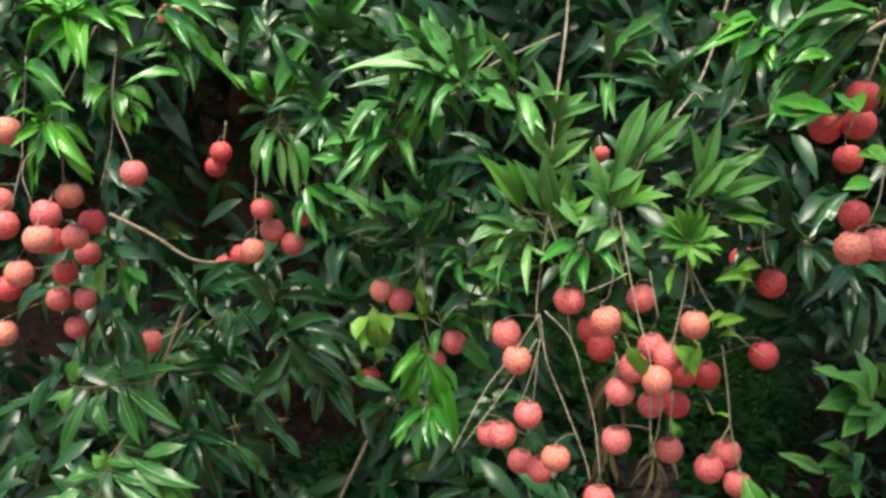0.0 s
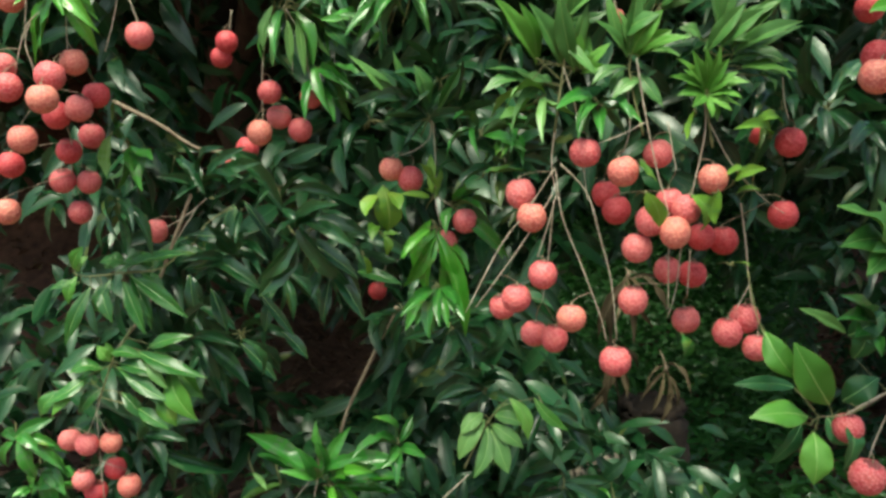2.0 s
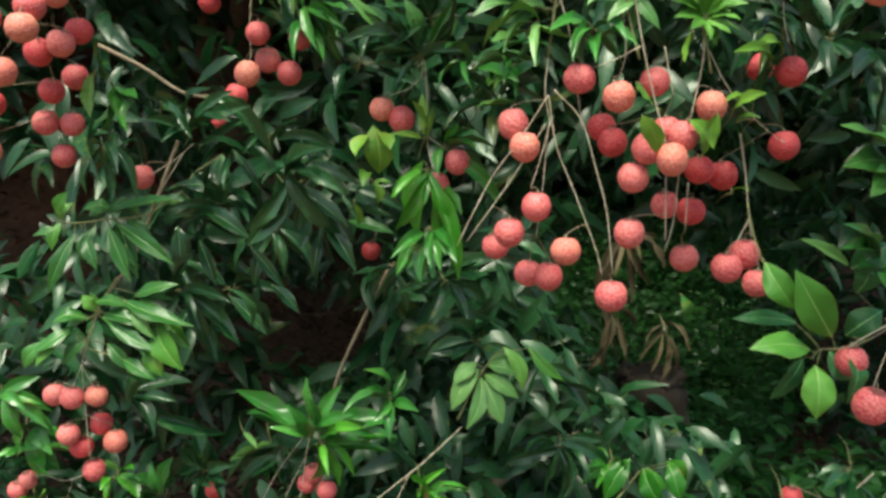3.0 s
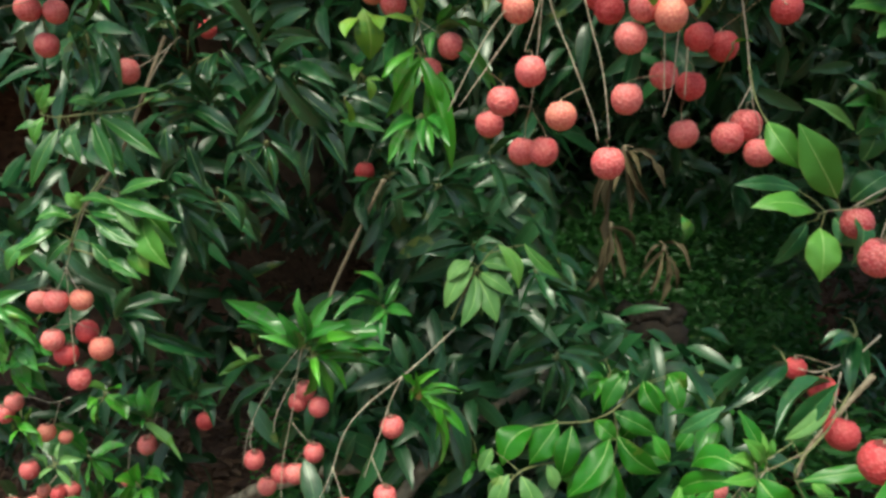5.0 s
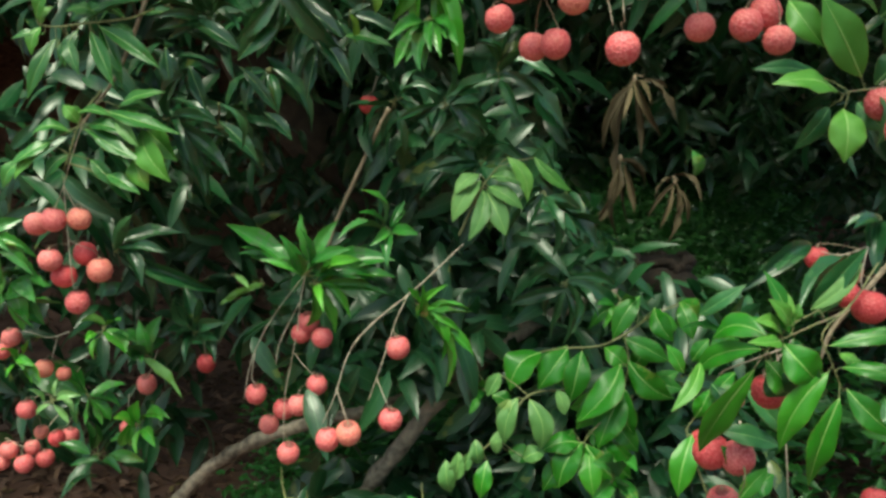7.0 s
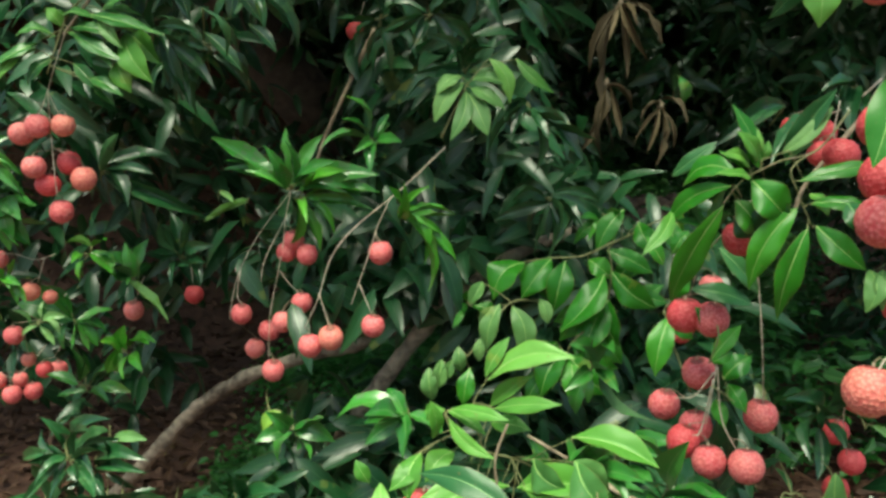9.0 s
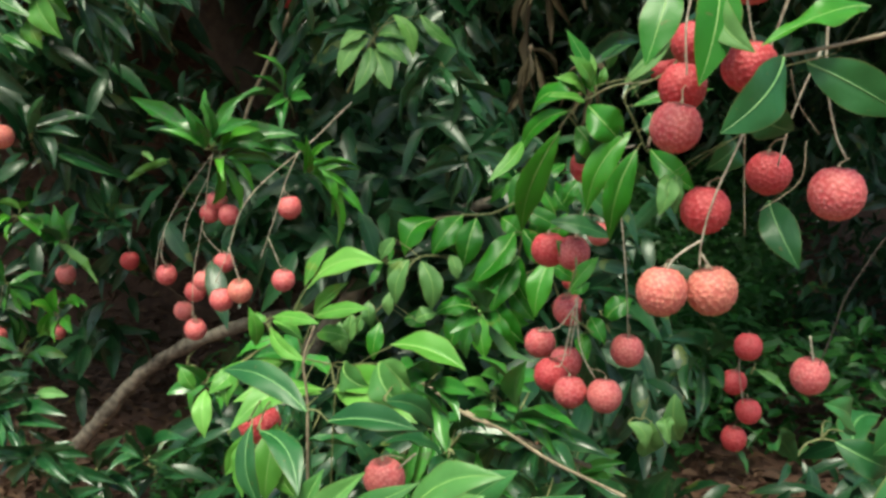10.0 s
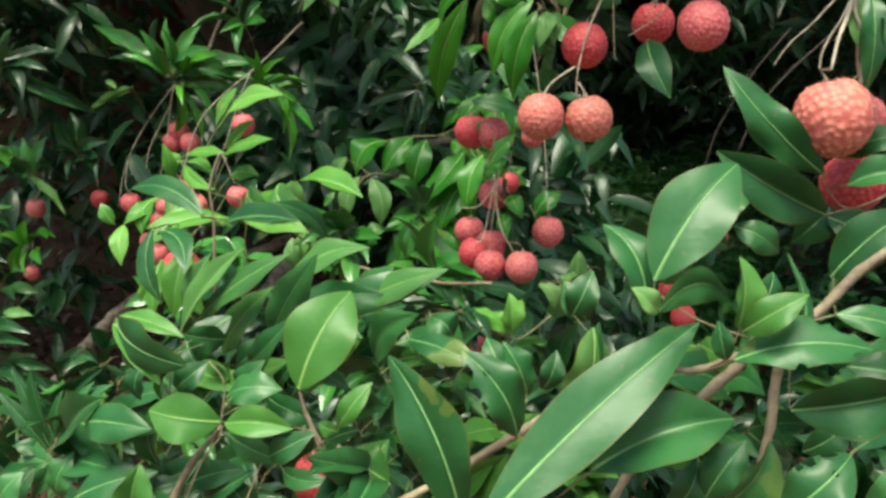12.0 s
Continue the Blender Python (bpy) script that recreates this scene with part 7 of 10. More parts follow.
shoot("nearbright", (0.349, 0.593, 0.655), [(0.332, 0.548, 0.699), (0.312, 0.542, 0.674), (0.352, 0.544, 0.691), (0.331, 0.626, 0.659), (0.335, 0.548, 0.649)], 0.36, seed=355)
shoot("nearbright", (0.243, 0.480, 0.694), [(0.218, 0.425, 0.707), (0.267, 0.425, 0.739), (0.260, 0.431, 0.732), (0.276, 0.448, 0.723), (0.286, 0.505, 0.690)], 0.36, seed=357)
shoot("near", (0.548, 0.531, 0.681), [(0.526, 0.554, 0.672), (0.540, 0.482, 0.717), (0.522, 0.488, 0.724), (0.556, 0.564, 0.692)], 0.36, seed=358)
shoot("near", (0.467, 0.442, 0.725), [(0.418, 0.392, 0.762), (0.416, 0.397, 0.755), (0.511, 0.475, 0.742), (0.511, 0.467, 0.693), (0.470, 0.391, 0.724)], 0.36, seed=359)
shoot("near", (0.435, 0.527, 0.658), [(0.385, 0.484, 0.685), (0.454, 0.491, 0.663), (0.445, 0.472, 0.684)], 0.36, seed=362)
shoot("nearbright", (0.016, 0.508, 0.727), [(-0.014, 0.541, 0.691), (0.017, 0.540, 0.689), (0.065, 0.455, 0.754), (-0.016, 0.539, 0.742), (0.047, 0.457, 0.718)], 0.36, seed=363)
shoot("nearbright", (0.414, 0.529, 0.697), [(0.384, 0.483, 0.734), (0.405, 0.562, 0.703), (0.362, 0.486, 0.713), (0.405, 0.478, 0.694), (0.401, 0.474, 0.698)], 0.36, seed=364)
shoot("near", (0.428, 0.489, 0.729), [(0.397, 0.516, 0.718), (0.470, 0.514, 0.704), (0.433, 0.434, 0.739), (0.447, 0.436, 0.754)], 0.36, seed=365)
shoot("near", (0.169, 0.523, 0.717), [(0.131, 0.545, 0.690), (0.199, 0.474, 0.720), (0.194, 0.468, 0.753), (0.131, 0.556, 0.704), (0.189, 0.475, 0.714)], 0.36, seed=366)
shoot("near", (0.188, 0.405, 0.732), [(0.183, 0.350, 0.734), (0.163, 0.350, 0.756), (0.162, 0.354, 0.763), (0.161, 0.358, 0.731), (0.173, 0.357, 0.736)], 0.36, seed=367)
shoot("near", (0.131, 0.489, 0.778), [(0.156, 0.438, 0.770), (0.115, 0.521, 0.745), (0.171, 0.459, 0.768)], 0.36, seed=368)
shoot("nearbright", (0.383, 0.466, 0.785), [(0.404, 0.422, 0.792), (0.341, 0.426, 0.797), (0.407, 0.499, 0.748), (0.437, 0.494, 0.770), (0.335, 0.414, 0.795)], 0.36, seed=369)
shoot("near", (0.437, 0.412, 0.804), [(0.386, 0.357, 0.815), (0.401, 0.427, 0.808), (0.385, 0.366, 0.816), (0.382, 0.363, 0.830)], 0.36, seed=370)
shoot("nearbright", (0.342, 0.590, 0.652), [(0.354, 0.542, 0.646), (0.342, 0.545, 0.691), (0.355, 0.537, 0.680), (0.310, 0.538, 0.679), (0.346, 0.535, 0.650)], 0.36, seed=371)
shoot("near", (0.499, 0.496, 0.781), [(0.454, 0.449, 0.777), (0.446, 0.445, 0.788), (0.495, 0.441, 0.778), (0.465, 0.441, 0.767), (0.555, 0.529, 0.782)], 0.36, seed=372)
shoot("nearbright", (0.482, 0.463, 0.758), [(0.535, 0.480, 0.743), (0.425, 0.420, 0.781), (0.429, 0.421, 0.788)], 0.36, seed=373)
shoot("nearbright", (0.473, 0.546, 0.648), [(0.477, 0.491, 0.675), (0.421, 0.514, 0.660), (0.477, 0.579, 0.610), (0.452, 0.491, 0.691), (0.437, 0.498, 0.646)], 0.36, seed=374)
shoot("near", (-0.014, 0.590, 0.713), [(0.021, 0.535, 0.703), (0.027, 0.539, 0.724), (-0.022, 0.545, 0.705)], 0.36, seed=375)
shoot("nearbright", (0.265, 0.566, 0.705), [(0.307, 0.598, 0.707), (0.297, 0.525, 0.701), (0.238, 0.521, 0.716), (0.235, 0.533, 0.692)], 0.36, seed=376)
shoot("nearbright", (0.059, 0.468, 0.770), [(0.092, 0.491, 0.762), (0.105, 0.427, 0.783), (0.064, 0.414, 0.809), (0.059, 0.420, 0.808), (0.110, 0.423, 0.777)], 0.36, seed=378)
shoot("near", (0.013, 0.427, 0.742), [(0.059, 0.372, 0.749), (0.062, 0.373, 0.742), (-0.008, 0.392, 0.760), (0.053, 0.373, 0.787)], 0.36, seed=380)
shoot("nearbright", (0.381, 0.543, 0.753), [(0.348, 0.499, 0.749), (0.393, 0.491, 0.764), (0.364, 0.576, 0.763), (0.348, 0.496, 0.758)], 0.36, seed=381)
shoot("near", (0.239, 0.587, 0.686), [(0.272, 0.620, 0.689), (0.238, 0.539, 0.722), (0.268, 0.537, 0.710), (0.254, 0.532, 0.692), (0.259, 0.535, 0.698)], 0.36, seed=382)
shoot("near", (0.155, 0.505, 0.774), [(0.192, 0.464, 0.801), (0.137, 0.450, 0.775), (0.124, 0.532, 0.752), (0.152, 0.459, 0.811), (0.187, 0.450, 0.788)], 0.36, seed=383)
shoot("nearbright", (0.088, 0.531, 0.745), [(0.123, 0.480, 0.750), (0.130, 0.482, 0.780), (0.046, 0.554, 0.738), (0.090, 0.484, 0.779)], 0.36, seed=385)
shoot("near", (0.457, 0.412, 0.711), [(0.404, 0.379, 0.739), (0.442, 0.357, 0.753), (0.408, 0.357, 0.755), (0.445, 0.357, 0.718), (0.400, 0.358, 0.715)], 0.36, seed=386)
shoot("near", (0.171, 0.588, 0.673), [(0.157, 0.533, 0.709), (0.198, 0.533, 0.690), (0.164, 0.621, 0.684), (0.149, 0.533, 0.695)], 0.36, seed=387)
shoot("near", (0.054, 0.536, 0.734), [(0.046, 0.492, 0.724), (0.073, 0.483, 0.778), (0.041, 0.494, 0.760), (0.052, 0.495, 0.775), (0.048, 0.481, 0.742)], 0.36, seed=388)
shoot("near", (0.423, 0.422, 0.806), [(0.398, 0.376, 0.795), (0.402, 0.379, 0.792), (0.442, 0.452, 0.823), (0.462, 0.449, 0.778)], 0.36, seed=389)
shoot("dark", (0.346, 0.761, 0.683), [(0.373, 0.714, 0.671), (0.302, 0.706, 0.687), (0.298, 0.706, 0.725), (0.349, 0.751, 0.750), (0.301, 0.786, 0.699), (0.348, 0.706, 0.758)], 0.34, seed=390)
shoot("dark", (0.335, 0.754, 0.693), [(0.367, 0.699, 0.719), (0.347, 0.699, 0.689), (0.289, 0.699, 0.675), (0.328, 0.699, 0.684), (0.401, 0.741, 0.679), (0.289, 0.787, 0.718)], 0.34, seed=391)
shoot("dark", (0.023, 0.762, 0.735), [(0.028, 0.707, 0.721), (0.027, 0.729, 0.804), (-0.053, 0.757, 0.727), (-0.018, 0.722, 0.704), (0.012, 0.752, 0.799), (-0.014, 0.719, 0.758)], 0.34, seed=392)
shoot("dark", (0.027, 0.750, 0.773), [(0.030, 0.724, 0.720), (0.010, 0.702, 0.741), (-0.000, 0.717, 0.827), (-0.013, 0.695, 0.778), (-0.009, 0.783, 0.795), (0.079, 0.695, 0.781)], 0.34, seed=393)
shoot("mid", (0.155, 0.861, 0.727), [(0.163, 0.806, 0.685), (0.141, 0.815, 0.699), (0.111, 0.894, 0.699), (0.212, 0.810, 0.772), (0.183, 0.894, 0.682), (0.195, 0.822, 0.705)], 0.34, seed=394)
shoot("dark", (0.354, 0.947, 0.588), [(0.363, 0.901, 0.568), (0.322, 0.976, 0.598), (0.399, 0.905, 0.597), (0.387, 0.894, 0.620), (0.398, 0.892, 0.635), (0.290, 0.975, 0.597)], 0.34, seed=395)
shoot("dark", (0.374, 0.817, 0.652), [(0.376, 0.762, 0.731), (0.338, 0.762, 0.638), (0.398, 0.771, 0.691), (0.317, 0.799, 0.701), (0.419, 0.766, 0.661), (0.337, 0.762, 0.649)], 0.34, seed=396)
shoot("dark", (0.283, 0.886, 0.612), [(0.355, 0.869, 0.639), (0.312, 0.831, 0.659), (0.269, 0.831, 0.672), (0.277, 0.857, 0.561), (0.235, 0.831, 0.651), (0.333, 0.843, 0.621)], 0.34, seed=397)
shoot("mid", (0.268, 0.960, 0.598), [(0.213, 0.905, 0.633), (0.219, 0.915, 0.643), (0.319, 0.905, 0.625), (0.231, 0.951, 0.656), (0.194, 0.948, 0.613), (0.207, 0.905, 0.602)], 0.34, seed=398)
shoot("dark", (0.250, 0.824, 0.733), [(0.212, 0.802, 0.781), (0.307, 0.777, 0.745), (0.262, 0.769, 0.795), (0.179, 0.818, 0.753), (0.234, 0.769, 0.713), (0.213, 0.857, 0.681)], 0.34, seed=401)
shoot("mid", (0.220, 0.746, 0.797), [(0.218, 0.691, 0.857), (0.263, 0.691, 0.805), (0.265, 0.705, 0.798), (0.247, 0.704, 0.772), (0.252, 0.699, 0.795), (0.184, 0.712, 0.859)], 0.34, seed=402)
shoot("dark", (-0.007, 0.938, 0.591), [(0.052, 0.906, 0.620), (-0.056, 0.883, 0.623), (0.070, 0.943, 0.591), (-0.015, 0.883, 0.586), (-0.070, 0.957, 0.615), (0.067, 0.891, 0.586)], 0.34, seed=403)
shoot("mid", (0.297, 0.896, 0.689), [(0.354, 0.929, 0.692), (0.329, 0.841, 0.685), (0.244, 0.841, 0.711), (0.359, 0.893, 0.669), (0.274, 0.929, 0.723), (0.240, 0.922, 0.696)], 0.34, seed=404)
shoot("dark", (0.244, 0.794, 0.754), [(0.184, 0.786, 0.741), (0.254, 0.824, 0.703), (0.248, 0.741, 0.736), (0.273, 0.739, 0.737), (0.251, 0.827, 0.790), (0.218, 0.824, 0.789)], 0.34, seed=405)
shoot("mid", (0.137, 0.881, 0.738), [(0.181, 0.826, 0.757), (0.115, 0.859, 0.687), (0.162, 0.826, 0.713), (0.144, 0.826, 0.719), (0.113, 0.914, 0.787), (0.102, 0.826, 0.796)], 0.34, seed=406)
shoot("dark", (0.158, 0.788, 0.748), [(0.190, 0.733, 0.789), (0.162, 0.733, 0.732), (0.139, 0.740, 0.729), (0.097, 0.754, 0.766), (0.143, 0.819, 0.772), (0.179, 0.821, 0.701)], 0.34, seed=407)
shoot("mid", (0.101, 0.926, 0.654), [(0.160, 0.887, 0.698), (0.122, 0.873, 0.637), (0.159, 0.880, 0.699), (0.152, 0.893, 0.632), (0.088, 0.871, 0.622), (0.167, 0.918, 0.631)], 0.34, seed=408)
shoot("dark", (0.236, 0.723, 0.703), [(0.250, 0.668, 0.686), (0.257, 0.668, 0.761), (0.194, 0.756, 0.741), (0.179, 0.736, 0.665), (0.297, 0.696, 0.705), (0.216, 0.682, 0.767)], 0.34, seed=409)

# ---- broad-leaved branches, leaf by leaf ----
spray("compound lychee leaf with long drooping bright green leaflets", "broad", [[(0.375, 0.770, 1.130), (0.336, 0.740, 1.096), (0.294, 0.710, 1.087), (0.277, 0.710, 1.079), (0.267, 0.710, 1.074), (0.258, 0.710, 1.066), (0.248, 0.710, 1.052)], [(0.336, 0.740, 1.096), (0.302, 0.710, 1.080), (0.310, 0.710, 1.057), (0.321, 0.710, 1.032)], [(0.277, 0.710, 1.079), (0.278, 0.710, 1.085)], [(0.258, 0.710, 1.066), (0.263, 0.710, 1.057)]], 0.0009,
      [((0.260, 0.714, 1.076), (0.228, 0.757, 1.064), 0.0218, 25, 5),
       ((0.256, 0.715, 1.066), (0.221, 0.778, 1.028), 0.0174, 25, 5),
       ((0.249, 0.712, 1.050), (0.223, 0.765, 0.961), 0.0258, -10, 5),
       ((0.307, 0.707, 1.049), (0.272, 0.712, 0.981), 0.0247, 10, 5),
       ((0.307, 0.686, 1.034), (0.288, 0.691, 0.960), 0.0241, -15, 5),
       ((0.324, 0.710, 1.034), (0.357, 0.690, 1.000), 0.0218, -15, 1),
       ((0.319, 0.710, 1.052), (0.359, 0.690, 1.048), 0.0149, 20, 3),
       ((0.308, 0.710, 1.070), (0.371, 0.700, 1.083), 0.0140, 30, 3),
       ((0.278, 0.710, 1.086), (0.252, 0.710, 1.132), 0.0150, 20, 0)], 500)
spray("compound lychee leaf with long drooping bright green leaflets", "broad", [[(0.375, 0.770, 1.130), (0.336, 0.740, 1.096), (0.294, 0.710, 1.087), (0.277, 0.710, 1.079), (0.267, 0.710, 1.074), (0.258, 0.710, 1.066), (0.248, 0.710, 1.052)]], 0.0009,
      [((0.267, 0.710, 1.081), (0.243, 0.710, 1.094), 0.0091, 20, 0),
       ((0.272, 0.715, 1.071), (0.301, 0.713, 1.040), 0.0322, -10, 1),
       ((0.264, 0.728, 1.054), (0.283, 0.733, 1.026), 0.0292, 10, 1),
       ((0.276, 0.710, 1.081), (0.264, 0.710, 1.097), 0.0073, 0, 0),
       ((0.268, 0.810, 1.021), (0.236, 0.790, 0.995), 0.0146, 20, 1)], 501)
spray("", "near", [[(0.375, 0.770, 1.130), (0.336, 0.740, 1.096), (0.294, 0.710, 1.087), (0.277, 0.710, 1.079), (0.267, 0.710, 1.074), (0.258, 0.710, 1.066), (0.248, 0.710, 1.052)]], 0.0009,
      [((0.287, 0.730, 1.071), (0.305, 0.710, 1.037), 0.0209, -50, 1),
       ((0.270, 0.730, 1.050), (0.291, 0.730, 1.025), 0.0194, -40, 1),
       ((0.321, 0.770, 1.082), (0.349, 0.740, 1.146), 0.0164, 40, 2),
       ((0.283, 0.810, 1.106), (0.318, 0.810, 1.133), 0.0120, 30, 1),
       ((0.238, 0.830, 1.071), (0.277, 0.810, 1.104), 0.0143, 20, 1),
       ((0.334, 0.770, 1.011), (0.314, 0.770, 1.026), 0.0155, -40, 1),
       ((0.240, 0.790, 1.016), (0.250, 0.770, 0.990), 0.0158, 10, 1),
       ((0.279, 0.810, 1.005), (0.318, 0.810, 0.961), 0.0191, 0, 1),
       ((0.254, 0.810, 0.966), (0.313, 0.810, 0.950), 0.0208, 30, 1)], 502)
spray("", "lime2", [[(0.375, 0.770, 1.130), (0.336, 0.740, 1.096), (0.294, 0.710, 1.087), (0.277, 0.710, 1.079), (0.267, 0.710, 1.074), (0.258, 0.710, 1.066), (0.248, 0.710, 1.052)]], 0.0009,
      [((0.223, 0.770, 1.042), (0.190, 0.740, 1.006), 0.0137, 20, 4)], 503)
spray("", "nearpale", [[(0.310, 0.735, 1.095), (0.280, 0.715, 1.087), (0.269, 0.715, 1.076)]], 0.0006,
      [((0.309, 0.750, 1.092), (0.351, 0.750, 1.132), 0.0130, 25, 5),
       ((0.315, 0.750, 1.089), (0.336, 0.750, 1.102), 0.0084, 25, 2)], 504)
spray("", "lime2", [[(0.310, 0.735, 1.095), (0.280, 0.715, 1.087), (0.269, 0.715, 1.076)]], 0.0006,
      [((0.275, 0.712, 1.084), (0.254, 0.702, 1.110), 0.0138, 20, 1),
       ((0.273, 0.712, 1.089), (0.272, 0.712, 1.114), 0.0120, -20, 3),
       ((0.270, 0.712, 1.078), (0.243, 0.702, 1.092), 0.0120, 30, 5),
       ((0.269, 0.712, 1.074), (0.235, 0.692, 1.077), 0.0111, 35, 4),
       ((0.281, 0.722, 1.086), (0.287, 0.722, 1.103), 0.0083, 0, 1),
       ((0.327, 0.732, 1.059), (0.339, 0.722, 1.041), 0.0157, 20, 3)], 505)
spray("lychee twig with broad glossy bright green leaves", "broad", [[(0.298, 0.950, 0.826), (0.273, 0.950, 0.893), (0.266, 0.950, 0.919)], [(0.342, 0.950, 0.826), (0.329, 0.950, 0.853)]], 0.0013,
      [((0.273, 0.950, 0.912), (0.253, 0.930, 0.848), 0.0288, 10, 1),
       ((0.275, 0.950, 0.932), (0.290, 0.950, 0.964), 0.0226, 10, 3),
       ((0.335, 0.950, 0.840), (0.366, 0.950, 0.866), 0.0254, 25, 3),
       ((0.271, 0.950, 0.906), (0.299, 0.950, 0.886), 0.0190, 0, 0),
       ((0.290, 1.050, 0.956), (0.268, 1.050, 0.992), 0.0208, 20, 0),
       ((0.300, 1.050, 0.970), (0.320, 1.050, 0.999), 0.0208, 20, 3)], 520)
spray("lychee twig with broad glossy bright green leaves", "broad", [[(0.321, 1.350, 0.967), (0.260, 1.250, 0.960), (0.223, 1.250, 0.943), (0.177, 1.250, 0.940), (0.140, 1.250, 0.935)], [(0.260, 1.250, 0.960), (0.267, 1.250, 0.920), (0.261, 1.250, 0.877)]], 0.0017,
      [((0.138, 1.250, 0.933), (0.091, 1.230, 0.881), 0.0447, 25, 1),
       ((0.177, 1.250, 0.939), (0.132, 1.230, 0.883), 0.0430, 15, 3),
       ((0.198, 1.250, 0.935), (0.178, 1.230, 0.862), 0.0414, -10, 1),
       ((0.255, 1.250, 0.915), (0.188, 1.220, 0.837), 0.0413, 25, 4),
       ((0.261, 1.250, 0.877), (0.219, 1.220, 0.797), 0.0464, 15, 3),
       ((0.267, 1.250, 0.920), (0.329, 1.230, 0.869), 0.0381, -25, 1),
       ((0.263, 1.250, 0.877), (0.275, 1.230, 0.813), 0.0333, -35, 1),
       ((0.293, 1.300, 1.008), (0.249, 1.280, 0.945), 0.0325, 20, 1),
       ((0.318, 1.310, 0.988), (0.341, 1.280, 0.941), 0.0309, -15, 1)], 530)
spray("lychee twig with broad glossy bright green leaves", "broad", [[(0.321, 1.350, 0.967), (0.260, 1.250, 0.960), (0.223, 1.250, 0.943), (0.177, 1.250, 0.940), (0.140, 1.250, 0.935)]], 0.0017,
      [((0.358, 1.310, 0.995), (0.370, 1.280, 0.945), 0.0326, -10, 3),
       ((0.264, 1.280, 0.948), (0.333, 1.270, 0.914), 0.0339, 0, 3),
       ((0.237, 1.280, 0.934), (0.270, 1.270, 0.906), 0.0340, 0, 1),
       ((0.285, 1.300, 0.898), (0.310, 1.300, 0.933), 0.0295, 20, 1),
       ((0.303, 1.300, 0.871), (0.358, 1.280, 0.868), 0.0293, 10, 0),
       ((0.178, 1.262, 0.941), (0.171, 1.250, 0.880), 0.0392, 35, 5),
       ((0.261, 1.262, 0.878), (0.190, 1.240, 0.835), 0.0422, 16, 2),
       ((0.327, 1.322, 0.984), (0.323, 1.300, 0.944), 0.0282, -24, 4),
       ((0.359, 1.322, 0.995), (0.383, 1.300, 0.966), 0.0297, -22, 4)], 531)
spray("lychee twig with broad glossy bright green leaves", "broad", [[(0.321, 1.350, 0.967), (0.260, 1.250, 0.960), (0.223, 1.250, 0.943), (0.177, 1.250, 0.940), (0.140, 1.250, 0.935)]], 0.0017,
      [((0.281, 1.312, 0.892), (0.319, 1.320, 0.904), 0.0269, 22, 4),
       ((0.309, 1.312, 0.867), (0.357, 1.300, 0.892), 0.0267, 6, 1)], 532)
spray("lychee twig with broad glossy bright green leaves", "broad", [[(0.291, 1.320, 0.847), (0.220, 1.220, 0.835), (0.197, 1.220, 0.806)], [(0.197, 1.220, 0.806), (0.179, 1.220, 0.793)]], 0.0016,
      [((0.196, 1.220, 0.806), (0.159, 1.200, 0.745), 0.0376, 20, 1),
       ((0.200, 1.220, 0.803), (0.257, 1.200, 0.746), 0.0408, -20, 3),
       ((0.192, 1.220, 0.806), (0.135, 1.210, 0.797), 0.0295, 35, 3),
       ((0.206, 1.220, 0.797), (0.210, 1.190, 0.734), 0.0342, 0, 1),
       ((0.224, 1.240, 0.811), (0.269, 1.220, 0.752), 0.0382, -20, 1),
       ((0.182, 1.240, 0.794), (0.151, 1.220, 0.750), 0.0282, 10, 0),
       ((0.209, 1.250, 0.816), (0.245, 1.240, 0.785), 0.0335, 0, 3),
       ((0.189, 1.260, 0.813), (0.163, 1.250, 0.773), 0.0321, 10, 1),
       ((0.174, 1.240, 0.781), (0.139, 1.220, 0.733), 0.0333, 15, 3)], 550)
spray("lychee twig with broad glossy bright green leaves", "broad", [[(0.291, 1.320, 0.847), (0.220, 1.220, 0.835), (0.197, 1.220, 0.806)]], 0.0016,
      [((0.250, 1.270, 0.827), (0.287, 1.260, 0.778), 0.0341, 0, 1),
       ((0.245, 1.270, 0.862), (0.193, 1.260, 0.813), 0.0374, 10, 1),
       ((0.204, 1.232, 0.802), (0.242, 1.220, 0.741), 0.0373, -33, 1),
       ((0.226, 1.252, 0.802), (0.277, 1.240, 0.777), 0.0348, -20, 1),
       ((0.189, 1.252, 0.794), (0.177, 1.240, 0.755), 0.0257, 22, 5),
       ((0.170, 1.252, 0.773), (0.159, 1.240, 0.728), 0.0304, -3, 2),
       ((0.243, 1.282, 0.853), (0.186, 1.280, 0.839), 0.0340, -1, 1)], 551)
